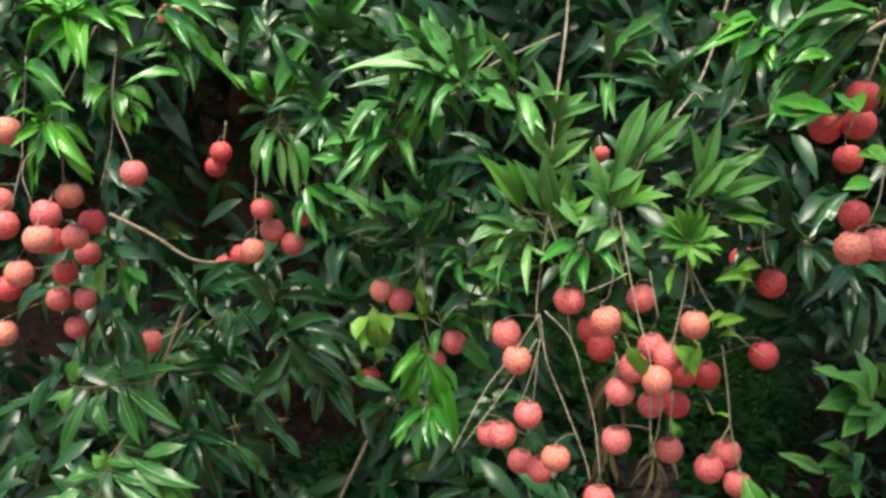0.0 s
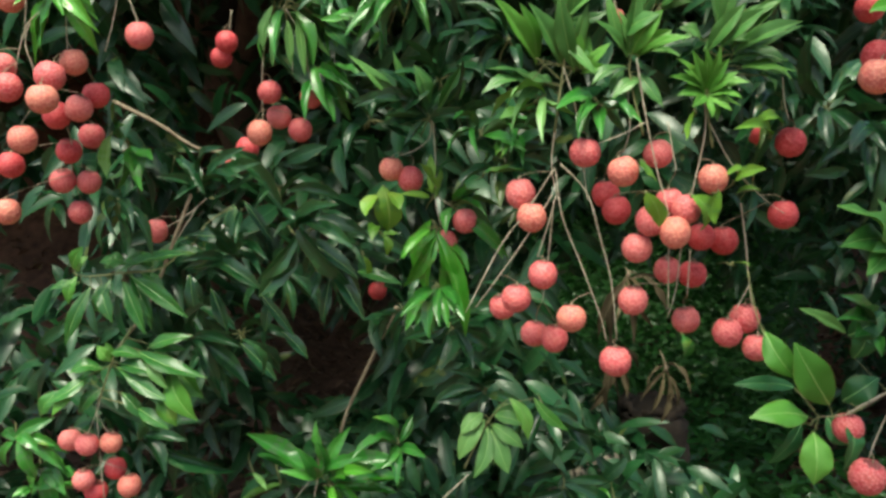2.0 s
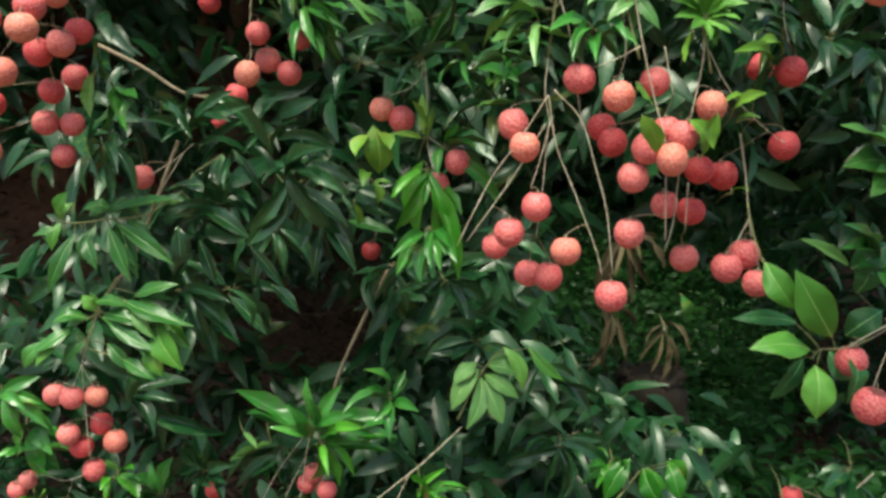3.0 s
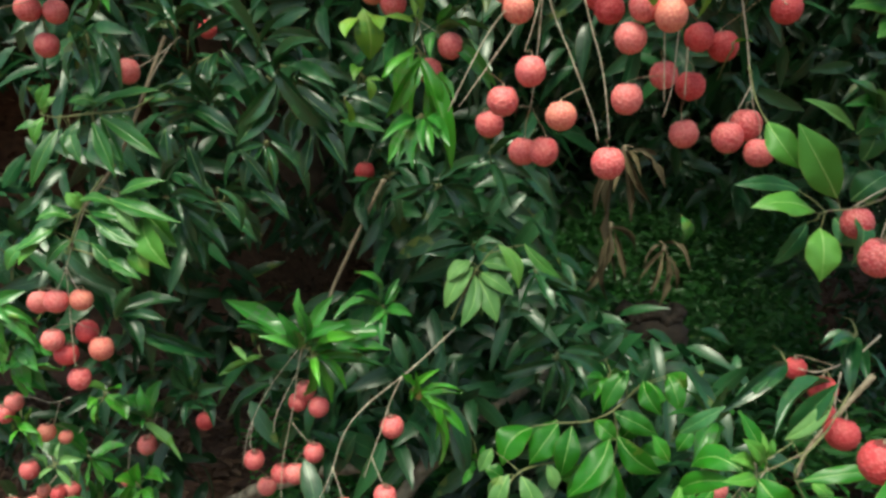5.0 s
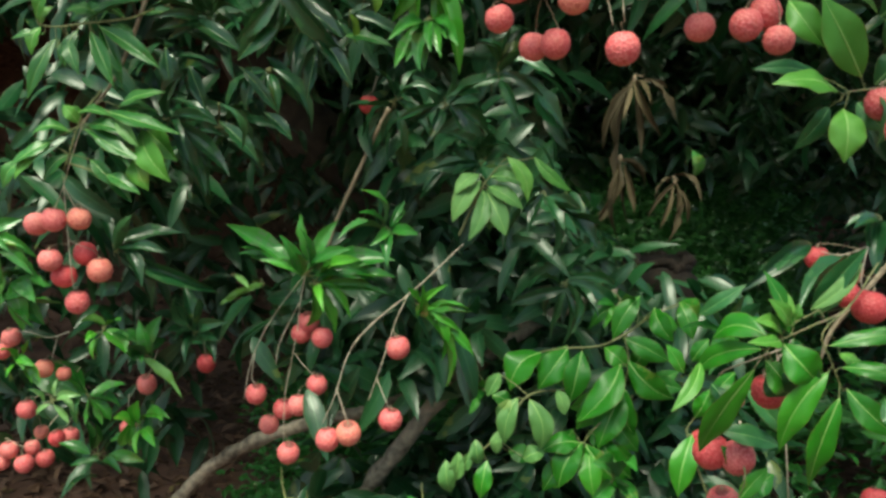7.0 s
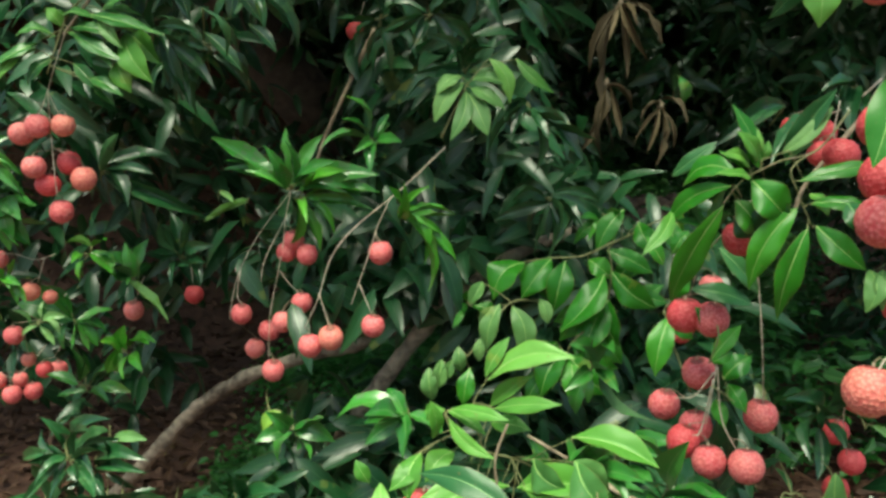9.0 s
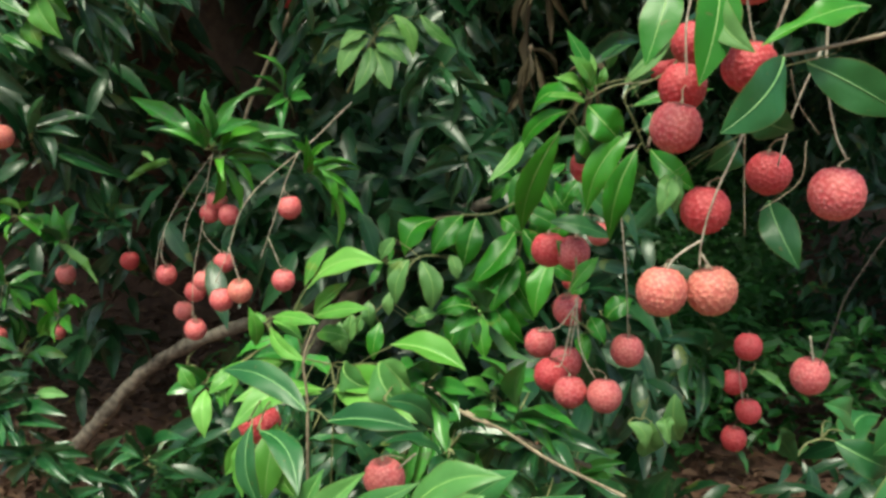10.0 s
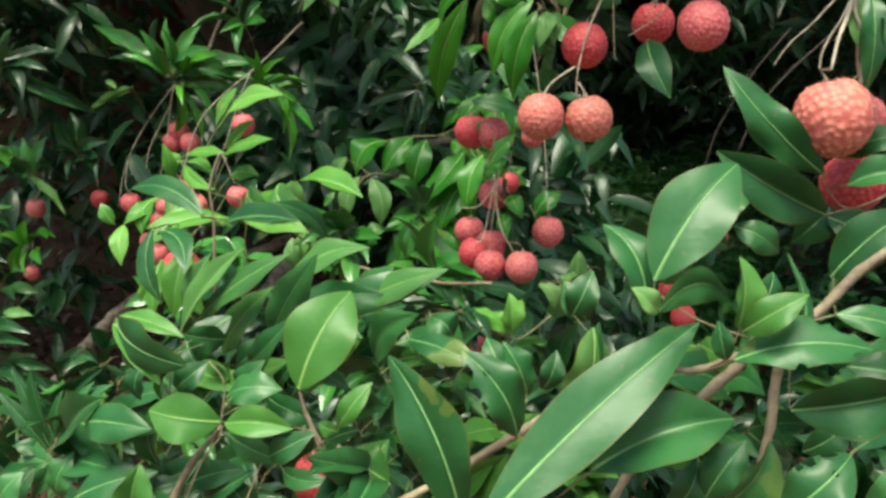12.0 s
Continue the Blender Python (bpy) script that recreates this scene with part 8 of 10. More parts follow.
spray("lychee twig with curled young pale green leaves", "pale", [[(0.179, 1.280, 0.868), (0.115, 1.200, 0.883), (0.079, 1.200, 0.834), (0.047, 1.200, 0.800), (0.006, 1.200, 0.775)]], 0.0016,
      [((0.117, 1.200, 0.877), (0.131, 1.190, 0.807), 0.0337, -15, 4),
       ((0.099, 1.200, 0.880), (0.081, 1.190, 0.816), 0.0272, 30, 1),
       ((0.076, 1.230, 0.908), (0.057, 1.220, 0.876), 0.0213, 10, 2),
       ((0.088, 1.200, 0.878), (0.072, 1.200, 0.849), 0.0193, 20, 2),
       ((0.159, 1.230, 0.883), (0.170, 1.220, 0.848), 0.0213, 0, 2),
       ((0.040, 1.200, 0.819), (0.044, 1.200, 0.782), 0.0218, 0, 1),
       ((0.076, 1.200, 0.834), (0.070, 1.200, 0.797), 0.0178, 10, 1),
       ((0.016, 1.200, 0.800), (0.011, 1.200, 0.757), 0.0227, 10, 2),
       ((-0.002, 1.200, 0.788), (0.004, 1.200, 0.740), 0.0260, -10, 1)], 560)
spray("lychee twig with curled young pale green leaves", "pale", [[(0.179, 1.280, 0.868), (0.115, 1.200, 0.883), (0.079, 1.200, 0.834), (0.047, 1.200, 0.800), (0.006, 1.200, 0.775)]], 0.0016,
      [((0.108, 1.200, 0.790), (0.140, 1.200, 0.800), 0.0243, 30, 1),
       ((0.031, 1.200, 0.800), (0.019, 1.200, 0.771), 0.0178, 0, 2)], 561)
spray("", "broad", [[(0.179, 1.280, 0.868), (0.115, 1.200, 0.883), (0.079, 1.200, 0.834), (0.047, 1.200, 0.800), (0.006, 1.200, 0.775)]], 0.0016,
      [((0.057, 1.200, 0.788), (0.047, 1.190, 0.734), 0.0275, 10, 3),
       ((0.090, 1.240, 0.786), (0.123, 1.230, 0.776), 0.0283, 20, 0),
       ((0.066, 1.250, 0.869), (0.095, 1.250, 0.851), 0.0251, 20, 0)], 562)
spray("lychee twig with long soft light green leaves", "fresh", [[(0.113, 0.670, 0.835), (0.075, 0.610, 0.874), (0.050, 0.610, 0.881), (0.030, 0.610, 0.891), (0.022, 0.610, 0.908)], [(0.075, 0.610, 0.874), (0.071, 0.610, 0.844), (0.069, 0.610, 0.810), (0.067, 0.610, 0.770)], [(0.050, 0.610, 0.881), (0.042, 0.610, 0.912), (0.053, 0.610, 0.935)]], 0.0008,
      [((0.053, 0.610, 0.933), (0.110, 0.580, 0.956), 0.0176, 35, 4),
       ((0.057, 0.610, 0.912), (0.101, 0.580, 0.924), 0.0121, 30, 3),
       ((0.027, 0.610, 0.912), (0.066, 0.580, 0.913), 0.0105, 20, 3),
       ((0.025, 0.610, 0.905), (0.057, 0.580, 0.886), 0.0113, -20, 5),
       ((0.014, 0.610, 0.890), (0.012, 0.600, 0.921), 0.0099, 30, 1),
       ((0.051, 0.610, 0.935), (0.068, 0.610, 0.964), 0.0107, 25, 0),
       ((0.076, 0.580, 0.866), (0.136, 0.530, 0.858), 0.0213, 25, 3),
       ((0.067, 0.590, 0.863), (0.006, 0.560, 0.842), 0.0190, 40, 5),
       ((0.113, 0.610, 0.891), (0.168, 0.580, 0.880), 0.0186, 35, 2)], 580)
spray("lychee twig with long soft light green leaves", "fresh", [[(0.113, 0.670, 0.835), (0.075, 0.610, 0.874), (0.050, 0.610, 0.881), (0.030, 0.610, 0.891), (0.022, 0.610, 0.908)]], 0.0008,
      [((0.005, 0.610, 0.879), (-0.003, 0.590, 0.851), 0.0189, 20, 1),
       ((-0.004, 0.610, 0.874), (-0.017, 0.590, 0.859), 0.0164, 20, 4),
       ((-0.024, 0.610, 0.857), (-0.020, 0.590, 0.827), 0.0149, 10, 1),
       ((0.035, 0.580, 0.842), (0.029, 0.560, 0.792), 0.0229, -10, 1),
       ((0.042, 0.580, 0.841), (0.055, 0.560, 0.792), 0.0189, -30, 5),
       ((0.012, 0.590, 0.832), (0.011, 0.570, 0.791), 0.0169, 20, 3),
       ((-0.032, 0.610, 0.857), (-0.042, 0.610, 0.874), 0.0117, 10, 0),
       ((0.022, 0.610, 0.912), (0.009, 0.610, 0.904), 0.0108, 20, 3),
       ((0.056, 0.630, 0.895), (0.084, 0.610, 0.896), 0.0143, 20, 3)], 581)
spray("lychee twig with long soft light green leaves", "fresh", [[(0.113, 0.670, 0.835), (0.075, 0.610, 0.874), (0.050, 0.610, 0.881), (0.030, 0.610, 0.891), (0.022, 0.610, 0.908)]], 0.0008,
      [((0.029, 0.630, 0.873), (0.008, 0.610, 0.857), 0.0170, 30, 1),
       ((0.055, 0.622, 0.910), (0.084, 0.600, 0.939), 0.0112, 22, 2),
       ((0.024, 0.622, 0.907), (0.051, 0.600, 0.896), 0.0097, 27, 2),
       ((0.073, 0.592, 0.861), (0.127, 0.550, 0.875), 0.0197, 35, 2),
       ((0.063, 0.602, 0.857), (0.004, 0.580, 0.857), 0.0175, 25, 1),
       ((-0.008, 0.622, 0.869), (-0.009, 0.610, 0.851), 0.0152, 30, 4),
       ((0.010, 0.602, 0.828), (-0.006, 0.590, 0.799), 0.0156, 1, 2),
       ((0.021, 0.622, 0.907), (0.007, 0.630, 0.904), 0.0099, 20, 2)], 582)
spray("", "soft", [[(0.113, 0.670, 0.835), (0.075, 0.610, 0.874), (0.050, 0.610, 0.881), (0.030, 0.610, 0.891), (0.022, 0.610, 0.908)]], 0.0008,
      [((0.109, 0.560, 0.891), (0.129, 0.540, 0.864), 0.0233, -20, 1),
       ((0.083, 0.580, 0.886), (0.104, 0.560, 0.872), 0.0195, -20, 1),
       ((0.109, 0.572, 0.888), (0.131, 0.560, 0.871), 0.0216, -11, 2)], 583)
spray("lychee twig with fresh bright green leaves", "bright", [[(0.277, 0.830, 0.949), (0.278, 0.800, 0.925), (0.270, 0.800, 0.897)], [(0.274, 0.800, 0.875), (0.296, 0.800, 0.859)]], 0.0011,
      [((0.272, 0.800, 0.900), (0.299, 0.800, 0.933), 0.0162, 20, 0),
       ((0.273, 0.800, 0.897), (0.292, 0.800, 0.908), 0.0130, 10, 3),
       ((0.278, 0.820, 0.922), (0.261, 0.820, 0.947), 0.0166, 10, 3),
       ((0.296, 0.820, 0.871), (0.307, 0.800, 0.848), 0.0188, 0, 1),
       ((0.291, 0.840, 0.850), (0.294, 0.820, 0.826), 0.0170, 0, 1)], 605)
spray("lychee branch with large drooping dark green leaves", "near", [[(0.401, 0.550, 1.094), (0.361, 0.550, 1.083), (0.345, 0.550, 1.071), (0.342, 0.550, 1.042)], [(0.345, 0.550, 1.071), (0.346, 0.550, 1.021), (0.348, 0.550, 0.977)], [(0.373, 0.550, 1.084), (0.378, 0.550, 1.064), (0.393, 0.550, 1.043)], [(0.385, 0.550, 1.039), (0.382, 0.550, 1.013), (0.357, 0.550, 0.994)], [(0.317, 0.550, 1.148), (0.336, 0.550, 1.113), (0.345, 0.550, 1.071)]], 0.0005,
      [((0.356, 0.520, 1.088), (0.309, 0.485, 1.042), 0.0290, -25, 0),
       ((0.383, 0.550, 1.088), (0.436, 0.530, 1.054), 0.0265, -30, 0),
       ((0.382, 0.600, 0.998), (0.393, 0.570, 0.953), 0.0235, -25, 1),
       ((0.356, 0.600, 1.039), (0.334, 0.590, 1.020), 0.0236, -30, 1),
       ((0.363, 0.590, 1.070), (0.393, 0.590, 1.047), 0.0194, -40, 1),
       ((0.296, 0.600, 1.059), (0.306, 0.590, 1.039), 0.0173, -20, 1)], 620)
spray("", "broad", [[(0.401, 0.550, 1.094), (0.361, 0.550, 1.083), (0.345, 0.550, 1.071), (0.342, 0.550, 1.042)]], 0.0005,
      [((0.421, 0.550, 1.123), (0.346, 0.530, 1.096), 0.0196, 30, 9),
       ((0.296, 0.550, 1.141), (0.276, 0.530, 1.084), 0.0250, 15, 0),
       ((0.325, 0.550, 1.155), (0.309, 0.530, 1.072), 0.0305, -10, 0)], 621)
spray("", "nearpale", [[(0.401, 0.550, 1.094), (0.361, 0.550, 1.083), (0.345, 0.550, 1.071), (0.342, 0.550, 1.042)]], 0.0005,
      [((0.325, 0.550, 1.134), (0.339, 0.520, 1.091), 0.0139, -40, 5),
       ((0.303, 0.580, 1.016), (0.297, 0.570, 0.989), 0.0138, 20, 4),
       ((0.312, 0.580, 1.016), (0.308, 0.570, 0.990), 0.0130, -10, 5)], 622)
bare_stem("grey bare branch above hanging lychees", [(0.544, 0.590, 1.137), (0.483, 0.560, 1.120), (0.433, 0.545, 1.106), (0.389, 0.540, 1.096), (0.364, 0.540, 1.091), (0.347, 0.550, 1.086)], 0.0017, 0.0010, TWIG, seed=36)
bare_stem("tan bare twig crossing the undergrowth", [(0.113, 0.918, 0.785), (0.147, 0.815, 0.794), (0.173, 0.737, 0.797), (0.199, 0.660, 0.810), (0.227, 0.577, 0.816), (0.259, 0.479, 0.831)], 0.0019, 0.0010, TWIG, seed=37)
bare_stem("thin dark arching twig ending at a lychee", [(0.484, 0.585, 1.005), (0.458, 0.585, 0.973), (0.434, 0.585, 0.934), (0.426, 0.585, 0.910), (0.417, 0.585, 0.883)], 00.0006, 0.0004, SHADED_BARK, seed=31)
spray("young lychee shoot with one large fresh leaf on a red-brown twig", "nearbright", [[(0.193, 0.373, 0.728), (0.172, 0.373, 0.750), (0.162, 0.373, 0.768), (0.155, 0.373, 0.792)], [(0.162, 0.373, 0.770), (0.152, 0.373, 0.772)], [(0.165, 0.373, 0.763), (0.175, 0.373, 0.771)]], 0.0006,
      [((0.155, 0.373, 0.792), (0.180, 0.393, 0.840), 0.0378, 10, 0),
       ((0.175, 0.373, 0.772), (0.193, 0.373, 0.796), 0.0128, 20, 1),
       ((0.175, 0.373, 0.770), (0.165, 0.373, 0.774), 0.0088, 0, 0),
       ((0.200, 0.393, 0.733), (0.170, 0.403, 0.744), 0.0262, 20, 3),
       ((0.171, 0.403, 0.732), (0.199, 0.403, 0.755), 0.0220, -10, 1),
       ((0.154, 0.385, 0.786), (0.184, 0.413, 0.811), 0.0354, 7, 4)], 640)
spray("", "nearbright", [[(0.090, 0.360, 0.716), (0.106, 0.360, 0.755), (0.117, 0.360, 0.771), (0.118, 0.360, 0.778)]], 0.0006,
      [((0.118, 0.360, 0.779), (0.082, 0.360, 0.785), 0.0260, 10, 0),
       ((0.120, 0.360, 0.778), (0.156, 0.350, 0.779), 0.0157, 15, 2)], 650)
spray("lychee branch with large glossy deep green leaves", "near", [[(0.090, 0.360, 0.716), (0.106, 0.360, 0.755), (0.117, 0.360, 0.771), (0.118, 0.360, 0.778)], [(0.118, 0.360, 0.778), (0.120, 0.360, 0.799), (0.113, 0.360, 0.810)], [(0.128, 0.360, 0.734), (0.138, 0.360, 0.758), (0.143, 0.360, 0.764)]], 0.0006,
      [((0.118, 0.370, 0.770), (0.150, 0.360, 0.759), 0.0144, -10, 3),
       ((0.113, 0.390, 0.783), (0.145, 0.380, 0.790), 0.0180, 30, 3),
       ((0.142, 0.360, 0.761), (0.167, 0.350, 0.777), 0.0146, 10, 1),
       ((0.118, 0.400, 0.784), (0.134, 0.390, 0.803), 0.0153, 20, 1),
       ((0.132, 0.400, 0.781), (0.164, 0.390, 0.770), 0.0153, -10, 1),
       ((0.130, 0.380, 0.725), (0.114, 0.380, 0.741), 0.0180, 0, 1),
       ((0.093, 0.380, 0.738), (0.126, 0.370, 0.751), 0.0148, 20, 0)], 651)
spray("lychee branch with large glossy deep green leaves", "near", [[(-0.011, 0.440, 0.734), (0.027, 0.410, 0.755), (0.067, 0.380, 0.771), (0.086, 0.380, 0.787)], [(0.086, 0.380, 0.787), (0.084, 0.380, 0.811), (0.059, 0.380, 0.827)]], 0.0006,
      [((0.060, 0.380, 0.827), (0.105, 0.350, 0.810), 0.0227, -25, 3),
       ((0.108, 0.410, 0.810), (0.087, 0.400, 0.815), 0.0162, -20, 1),
       ((0.041, 0.380, 0.772), (0.083, 0.360, 0.775), 0.0209, 20, 3),
       ((0.080, 0.380, 0.748), (0.078, 0.370, 0.781), 0.0141, -30, 2),
       ((0.082, 0.400, 0.784), (0.101, 0.400, 0.800), 0.0155, 10, 1),
       ((0.073, 0.410, 0.788), (0.093, 0.400, 0.781), 0.0157, 0, 1),
       ((0.067, 0.400, 0.800), (0.063, 0.400, 0.778), 0.0124, 20, 1),
       ((0.106, 0.430, 0.819), (0.086, 0.430, 0.792), 0.0197, 10, 1)], 660)
spray("", "nearbright", [[(-0.011, 0.440, 0.734), (0.027, 0.410, 0.755), (0.067, 0.380, 0.771), (0.086, 0.380, 0.787)]], 0.0006,
      [((0.058, 0.380, 0.825), (0.088, 0.360, 0.798), 0.0127, 20, 2),
       ((0.062, 0.380, 0.829), (0.101, 0.360, 0.822), 0.0103, 30, 1)], 661)
spray("", "nearbright", [[(-0.001, 0.370, 0.728), (0.034, 0.370, 0.732), (0.065, 0.370, 0.729), (0.099, 0.370, 0.728)]], 0.0006,
      [((0.074, 0.350, 0.735), (0.080, 0.350, 0.761), 0.0173, -15, 2)], 672)
spray("lychee branch with large glossy deep green leaves", "near", [[(-0.001, 0.370, 0.728), (0.034, 0.370, 0.732), (0.065, 0.370, 0.729), (0.099, 0.370, 0.728)]], 0.0006,
      [((0.037, 0.370, 0.734), (0.082, 0.370, 0.749), 0.0176, 25, 3),
       ((0.050, 0.380, 0.725), (0.093, 0.380, 0.741), 0.0180, 20, 1),
       ((0.020, 0.390, 0.727), (0.029, 0.390, 0.752), 0.0184, 20, 3),
       ((0.043, 0.390, 0.727), (0.038, 0.390, 0.752), 0.0147, -20, 1),
       ((-0.001, 0.370, 0.728), (0.012, 0.370, 0.749), 0.0176, 20, 3),
       ((-0.003, 0.410, 0.735), (-0.014, 0.410, 0.712), 0.0129, 0, 1),
       ((0.077, 0.400, 0.723), (0.075, 0.400, 0.749), 0.0157, -20, 2)], 673)
spray("", "nearpale", [[(-0.001, 0.370, 0.728), (0.034, 0.370, 0.732), (0.065, 0.370, 0.729), (0.099, 0.370, 0.728)]], 0.0006,
      [((0.038, 0.410, 0.732), (0.047, 0.410, 0.752), 0.0141, 0, 1)], 674)
spray("lychee twig with narrow blue-green leaves in shade", "near", [[(-0.071, 0.540, 0.671), (-0.047, 0.520, 0.704), (-0.039, 0.520, 0.721), (-0.022, 0.520, 0.745)]], 0.0008,
      [((-0.048, 0.520, 0.704), (-0.083, 0.520, 0.749), 0.0103, 20, 1),
       ((-0.048, 0.520, 0.707), (-0.072, 0.520, 0.765), 0.0095, 20, 1),
       ((-0.046, 0.520, 0.713), (-0.054, 0.510, 0.766), 0.0102, -20, 2),
       ((-0.043, 0.520, 0.715), (-0.032, 0.510, 0.752), 0.0102, 20, 1),
       ((-0.041, 0.520, 0.717), (-0.010, 0.510, 0.758), 0.0110, 20, 1),
       ((-0.040, 0.520, 0.719), (-0.018, 0.510, 0.738), 0.0102, 20, 3),
       ((-0.048, 0.520, 0.702), (-0.070, 0.510, 0.712), 0.0102, 30, 1),
       ((-0.050, 0.520, 0.700), (-0.075, 0.510, 0.688), 0.0118, 30, 1),
       ((-0.035, 0.520, 0.729), (0.003, 0.510, 0.756), 0.0117, 30, 1)], 684)
spray("lychee twig with narrow blue-green leaves in shade", "near", [[(-0.071, 0.540, 0.671), (-0.047, 0.520, 0.704), (-0.039, 0.520, 0.721), (-0.022, 0.520, 0.745)]], 0.0008,
      [((-0.041, 0.530, 0.722), (-0.057, 0.520, 0.745), 0.0096, 10, 1)], 685)
spray("lychee branch with long narrow soft green leaves", "soft", [[(0.060, 0.490, 0.777), (0.067, 0.460, 0.803), (0.076, 0.460, 0.813)], [(0.123, 0.460, 0.799), (0.161, 0.460, 0.813), (0.179, 0.460, 0.813)]], 0.0007,
      [((0.067, 0.460, 0.804), (0.110, 0.450, 0.857), 0.0151, 40, 2),
       ((0.077, 0.460, 0.810), (0.140, 0.440, 0.855), 0.0156, 35, 3),
       ((0.087, 0.480, 0.785), (0.125, 0.460, 0.832), 0.0213, 20, 1),
       ((0.069, 0.470, 0.811), (0.084, 0.470, 0.851), 0.0141, 20, 2),
       ((0.130, 0.460, 0.822), (0.186, 0.440, 0.858), 0.0176, 40, 4),
       ((0.162, 0.460, 0.813), (0.232, 0.430, 0.847), 0.0181, 30, 3),
       ((0.146, 0.490, 0.815), (0.177, 0.480, 0.831), 0.0167, 20, 1)], 700)
spray("", "near", [[(0.060, 0.490, 0.777), (0.067, 0.460, 0.803), (0.076, 0.460, 0.813)]], 0.0007,
      [((0.064, 0.480, 0.795), (0.077, 0.470, 0.775), 0.0159, 0, 1),
       ((0.088, 0.510, 0.768), (0.121, 0.500, 0.790), 0.0190, 20, 1),
       ((0.174, 0.500, 0.806), (0.204, 0.500, 0.813), 0.0187, 10, 1)], 701)
spray("lychee branch with large glossy deep green leaves", "near", [[(0.238, 0.300, 0.745), (0.241, 0.300, 0.759)], [(0.283, 0.300, 0.740), (0.268, 0.300, 0.761)]], 0.0005,
      [((0.237, 0.300, 0.758), (0.205, 0.320, 0.823), 0.0278, -20, 5),
       ((0.245, 0.290, 0.756), (0.346, 0.330, 0.836), 0.0302, 15, 0)], 716)
spray("lychee branch with large glossy deep green leaves", "near", [[(0.275, 0.320, 0.752), (0.293, 0.300, 0.777)], [(0.293, 0.300, 0.777), (0.296, 0.300, 0.781)]], 0.0005,
      [((0.299, 0.330, 0.766), (0.364, 0.330, 0.791), 0.0320, 25, 2),
       ((0.358, 0.320, 0.755), (0.377, 0.320, 0.784), 0.0235, -20, 2),
       ((0.352, 0.330, 0.753), (0.370, 0.330, 0.781), 0.0184, 20, 3),
       ((0.375, 0.300, 0.757), (0.404, 0.300, 0.785), 0.0232, 20, 7),
       ((0.416, 0.310, 0.753), (0.442, 0.310, 0.775), 0.0224, 20, 1),
       ((0.337, 0.340, 0.743), (0.351, 0.340, 0.769), 0.0189, 0, 1)], 720)
spray("lychee branch with large upright glossy green leaves", "near", [[(0.368, 0.325, 0.830), (0.345, 0.325, 0.838), (0.326, 0.325, 0.850), (0.324, 0.325, 0.857)], [(0.326, 0.325, 0.850), (0.322, 0.325, 0.840)]], 0.0005,
      [((0.324, 0.325, 0.856), (0.366, 0.345, 0.908), 0.0340, 20, 0),
       ((0.323, 0.335, 0.840), (0.306, 0.355, 0.879), 0.0218, 20, 1),
       ((0.324, 0.315, 0.844), (0.355, 0.315, 0.848), 0.0158, -35, 8),
       ((0.343, 0.355, 0.859), (0.361, 0.355, 0.870), 0.0136, 0, 1)], 730)
spray("", "nearpale", [[(0.368, 0.325, 0.830), (0.345, 0.325, 0.838), (0.326, 0.325, 0.850), (0.324, 0.325, 0.857)]], 0.0005,
      [((0.326, 0.325, 0.841), (0.314, 0.325, 0.853), 0.0112, 10, 2),
       ((0.332, 0.345, 0.852), (0.346, 0.355, 0.867), 0.0162, -20, 3)], 731)
spray("", "nearbright", [[(0.349, 0.320, 0.818), (0.349, 0.300, 0.827), (0.354, 0.300, 0.839)]], 0.0005,
      [((0.353, 0.300, 0.840), (0.353, 0.300, 0.870), 0.0151, 25, 2),
       ((0.355, 0.300, 0.838), (0.378, 0.290, 0.856), 0.0144, 30, 1)], 740)
spray("lychee shoot with curled insect-bitten green leaves", "near", [[(0.349, 0.320, 0.818), (0.349, 0.300, 0.827), (0.354, 0.300, 0.839)], [(0.349, 0.300, 0.826), (0.352, 0.300, 0.826)]], 0.0005,
      [((0.355, 0.300, 0.840), (0.381, 0.320, 0.869), 0.0146, -25, 10),
       ((0.349, 0.300, 0.826), (0.345, 0.300, 0.843), 0.0095, -15, 2),
       ((0.352, 0.300, 0.826), (0.405, 0.290, 0.833), 0.0206, 25, 6),
       ((0.366, 0.320, 0.841), (0.375, 0.320, 0.861), 0.0150, -20, 3)], 741)
spray("lychee branch with large glossy deep green leaves", "near", [[(0.398, 0.330, 0.837), (0.408, 0.330, 0.840)], [(0.399, 0.330, 0.829), (0.389, 0.330, 0.818), (0.389, 0.330, 0.796)]], 0.0005,
      [((0.408, 0.330, 0.840), (0.450, 0.330, 0.828), 0.0165, 20, 3),
       ((0.390, 0.330, 0.795), (0.442, 0.320, 0.808), 0.0287, -10, 2),
       ((0.414, 0.350, 0.854), (0.444, 0.340, 0.887), 0.0243, 20, 0),
       ((0.429, 0.360, 0.808), (0.463, 0.360, 0.799), 0.0196, 20, 1),
       ((0.418, 0.380, 0.757), (0.441, 0.380, 0.775), 0.0178, 0, 1)], 750)
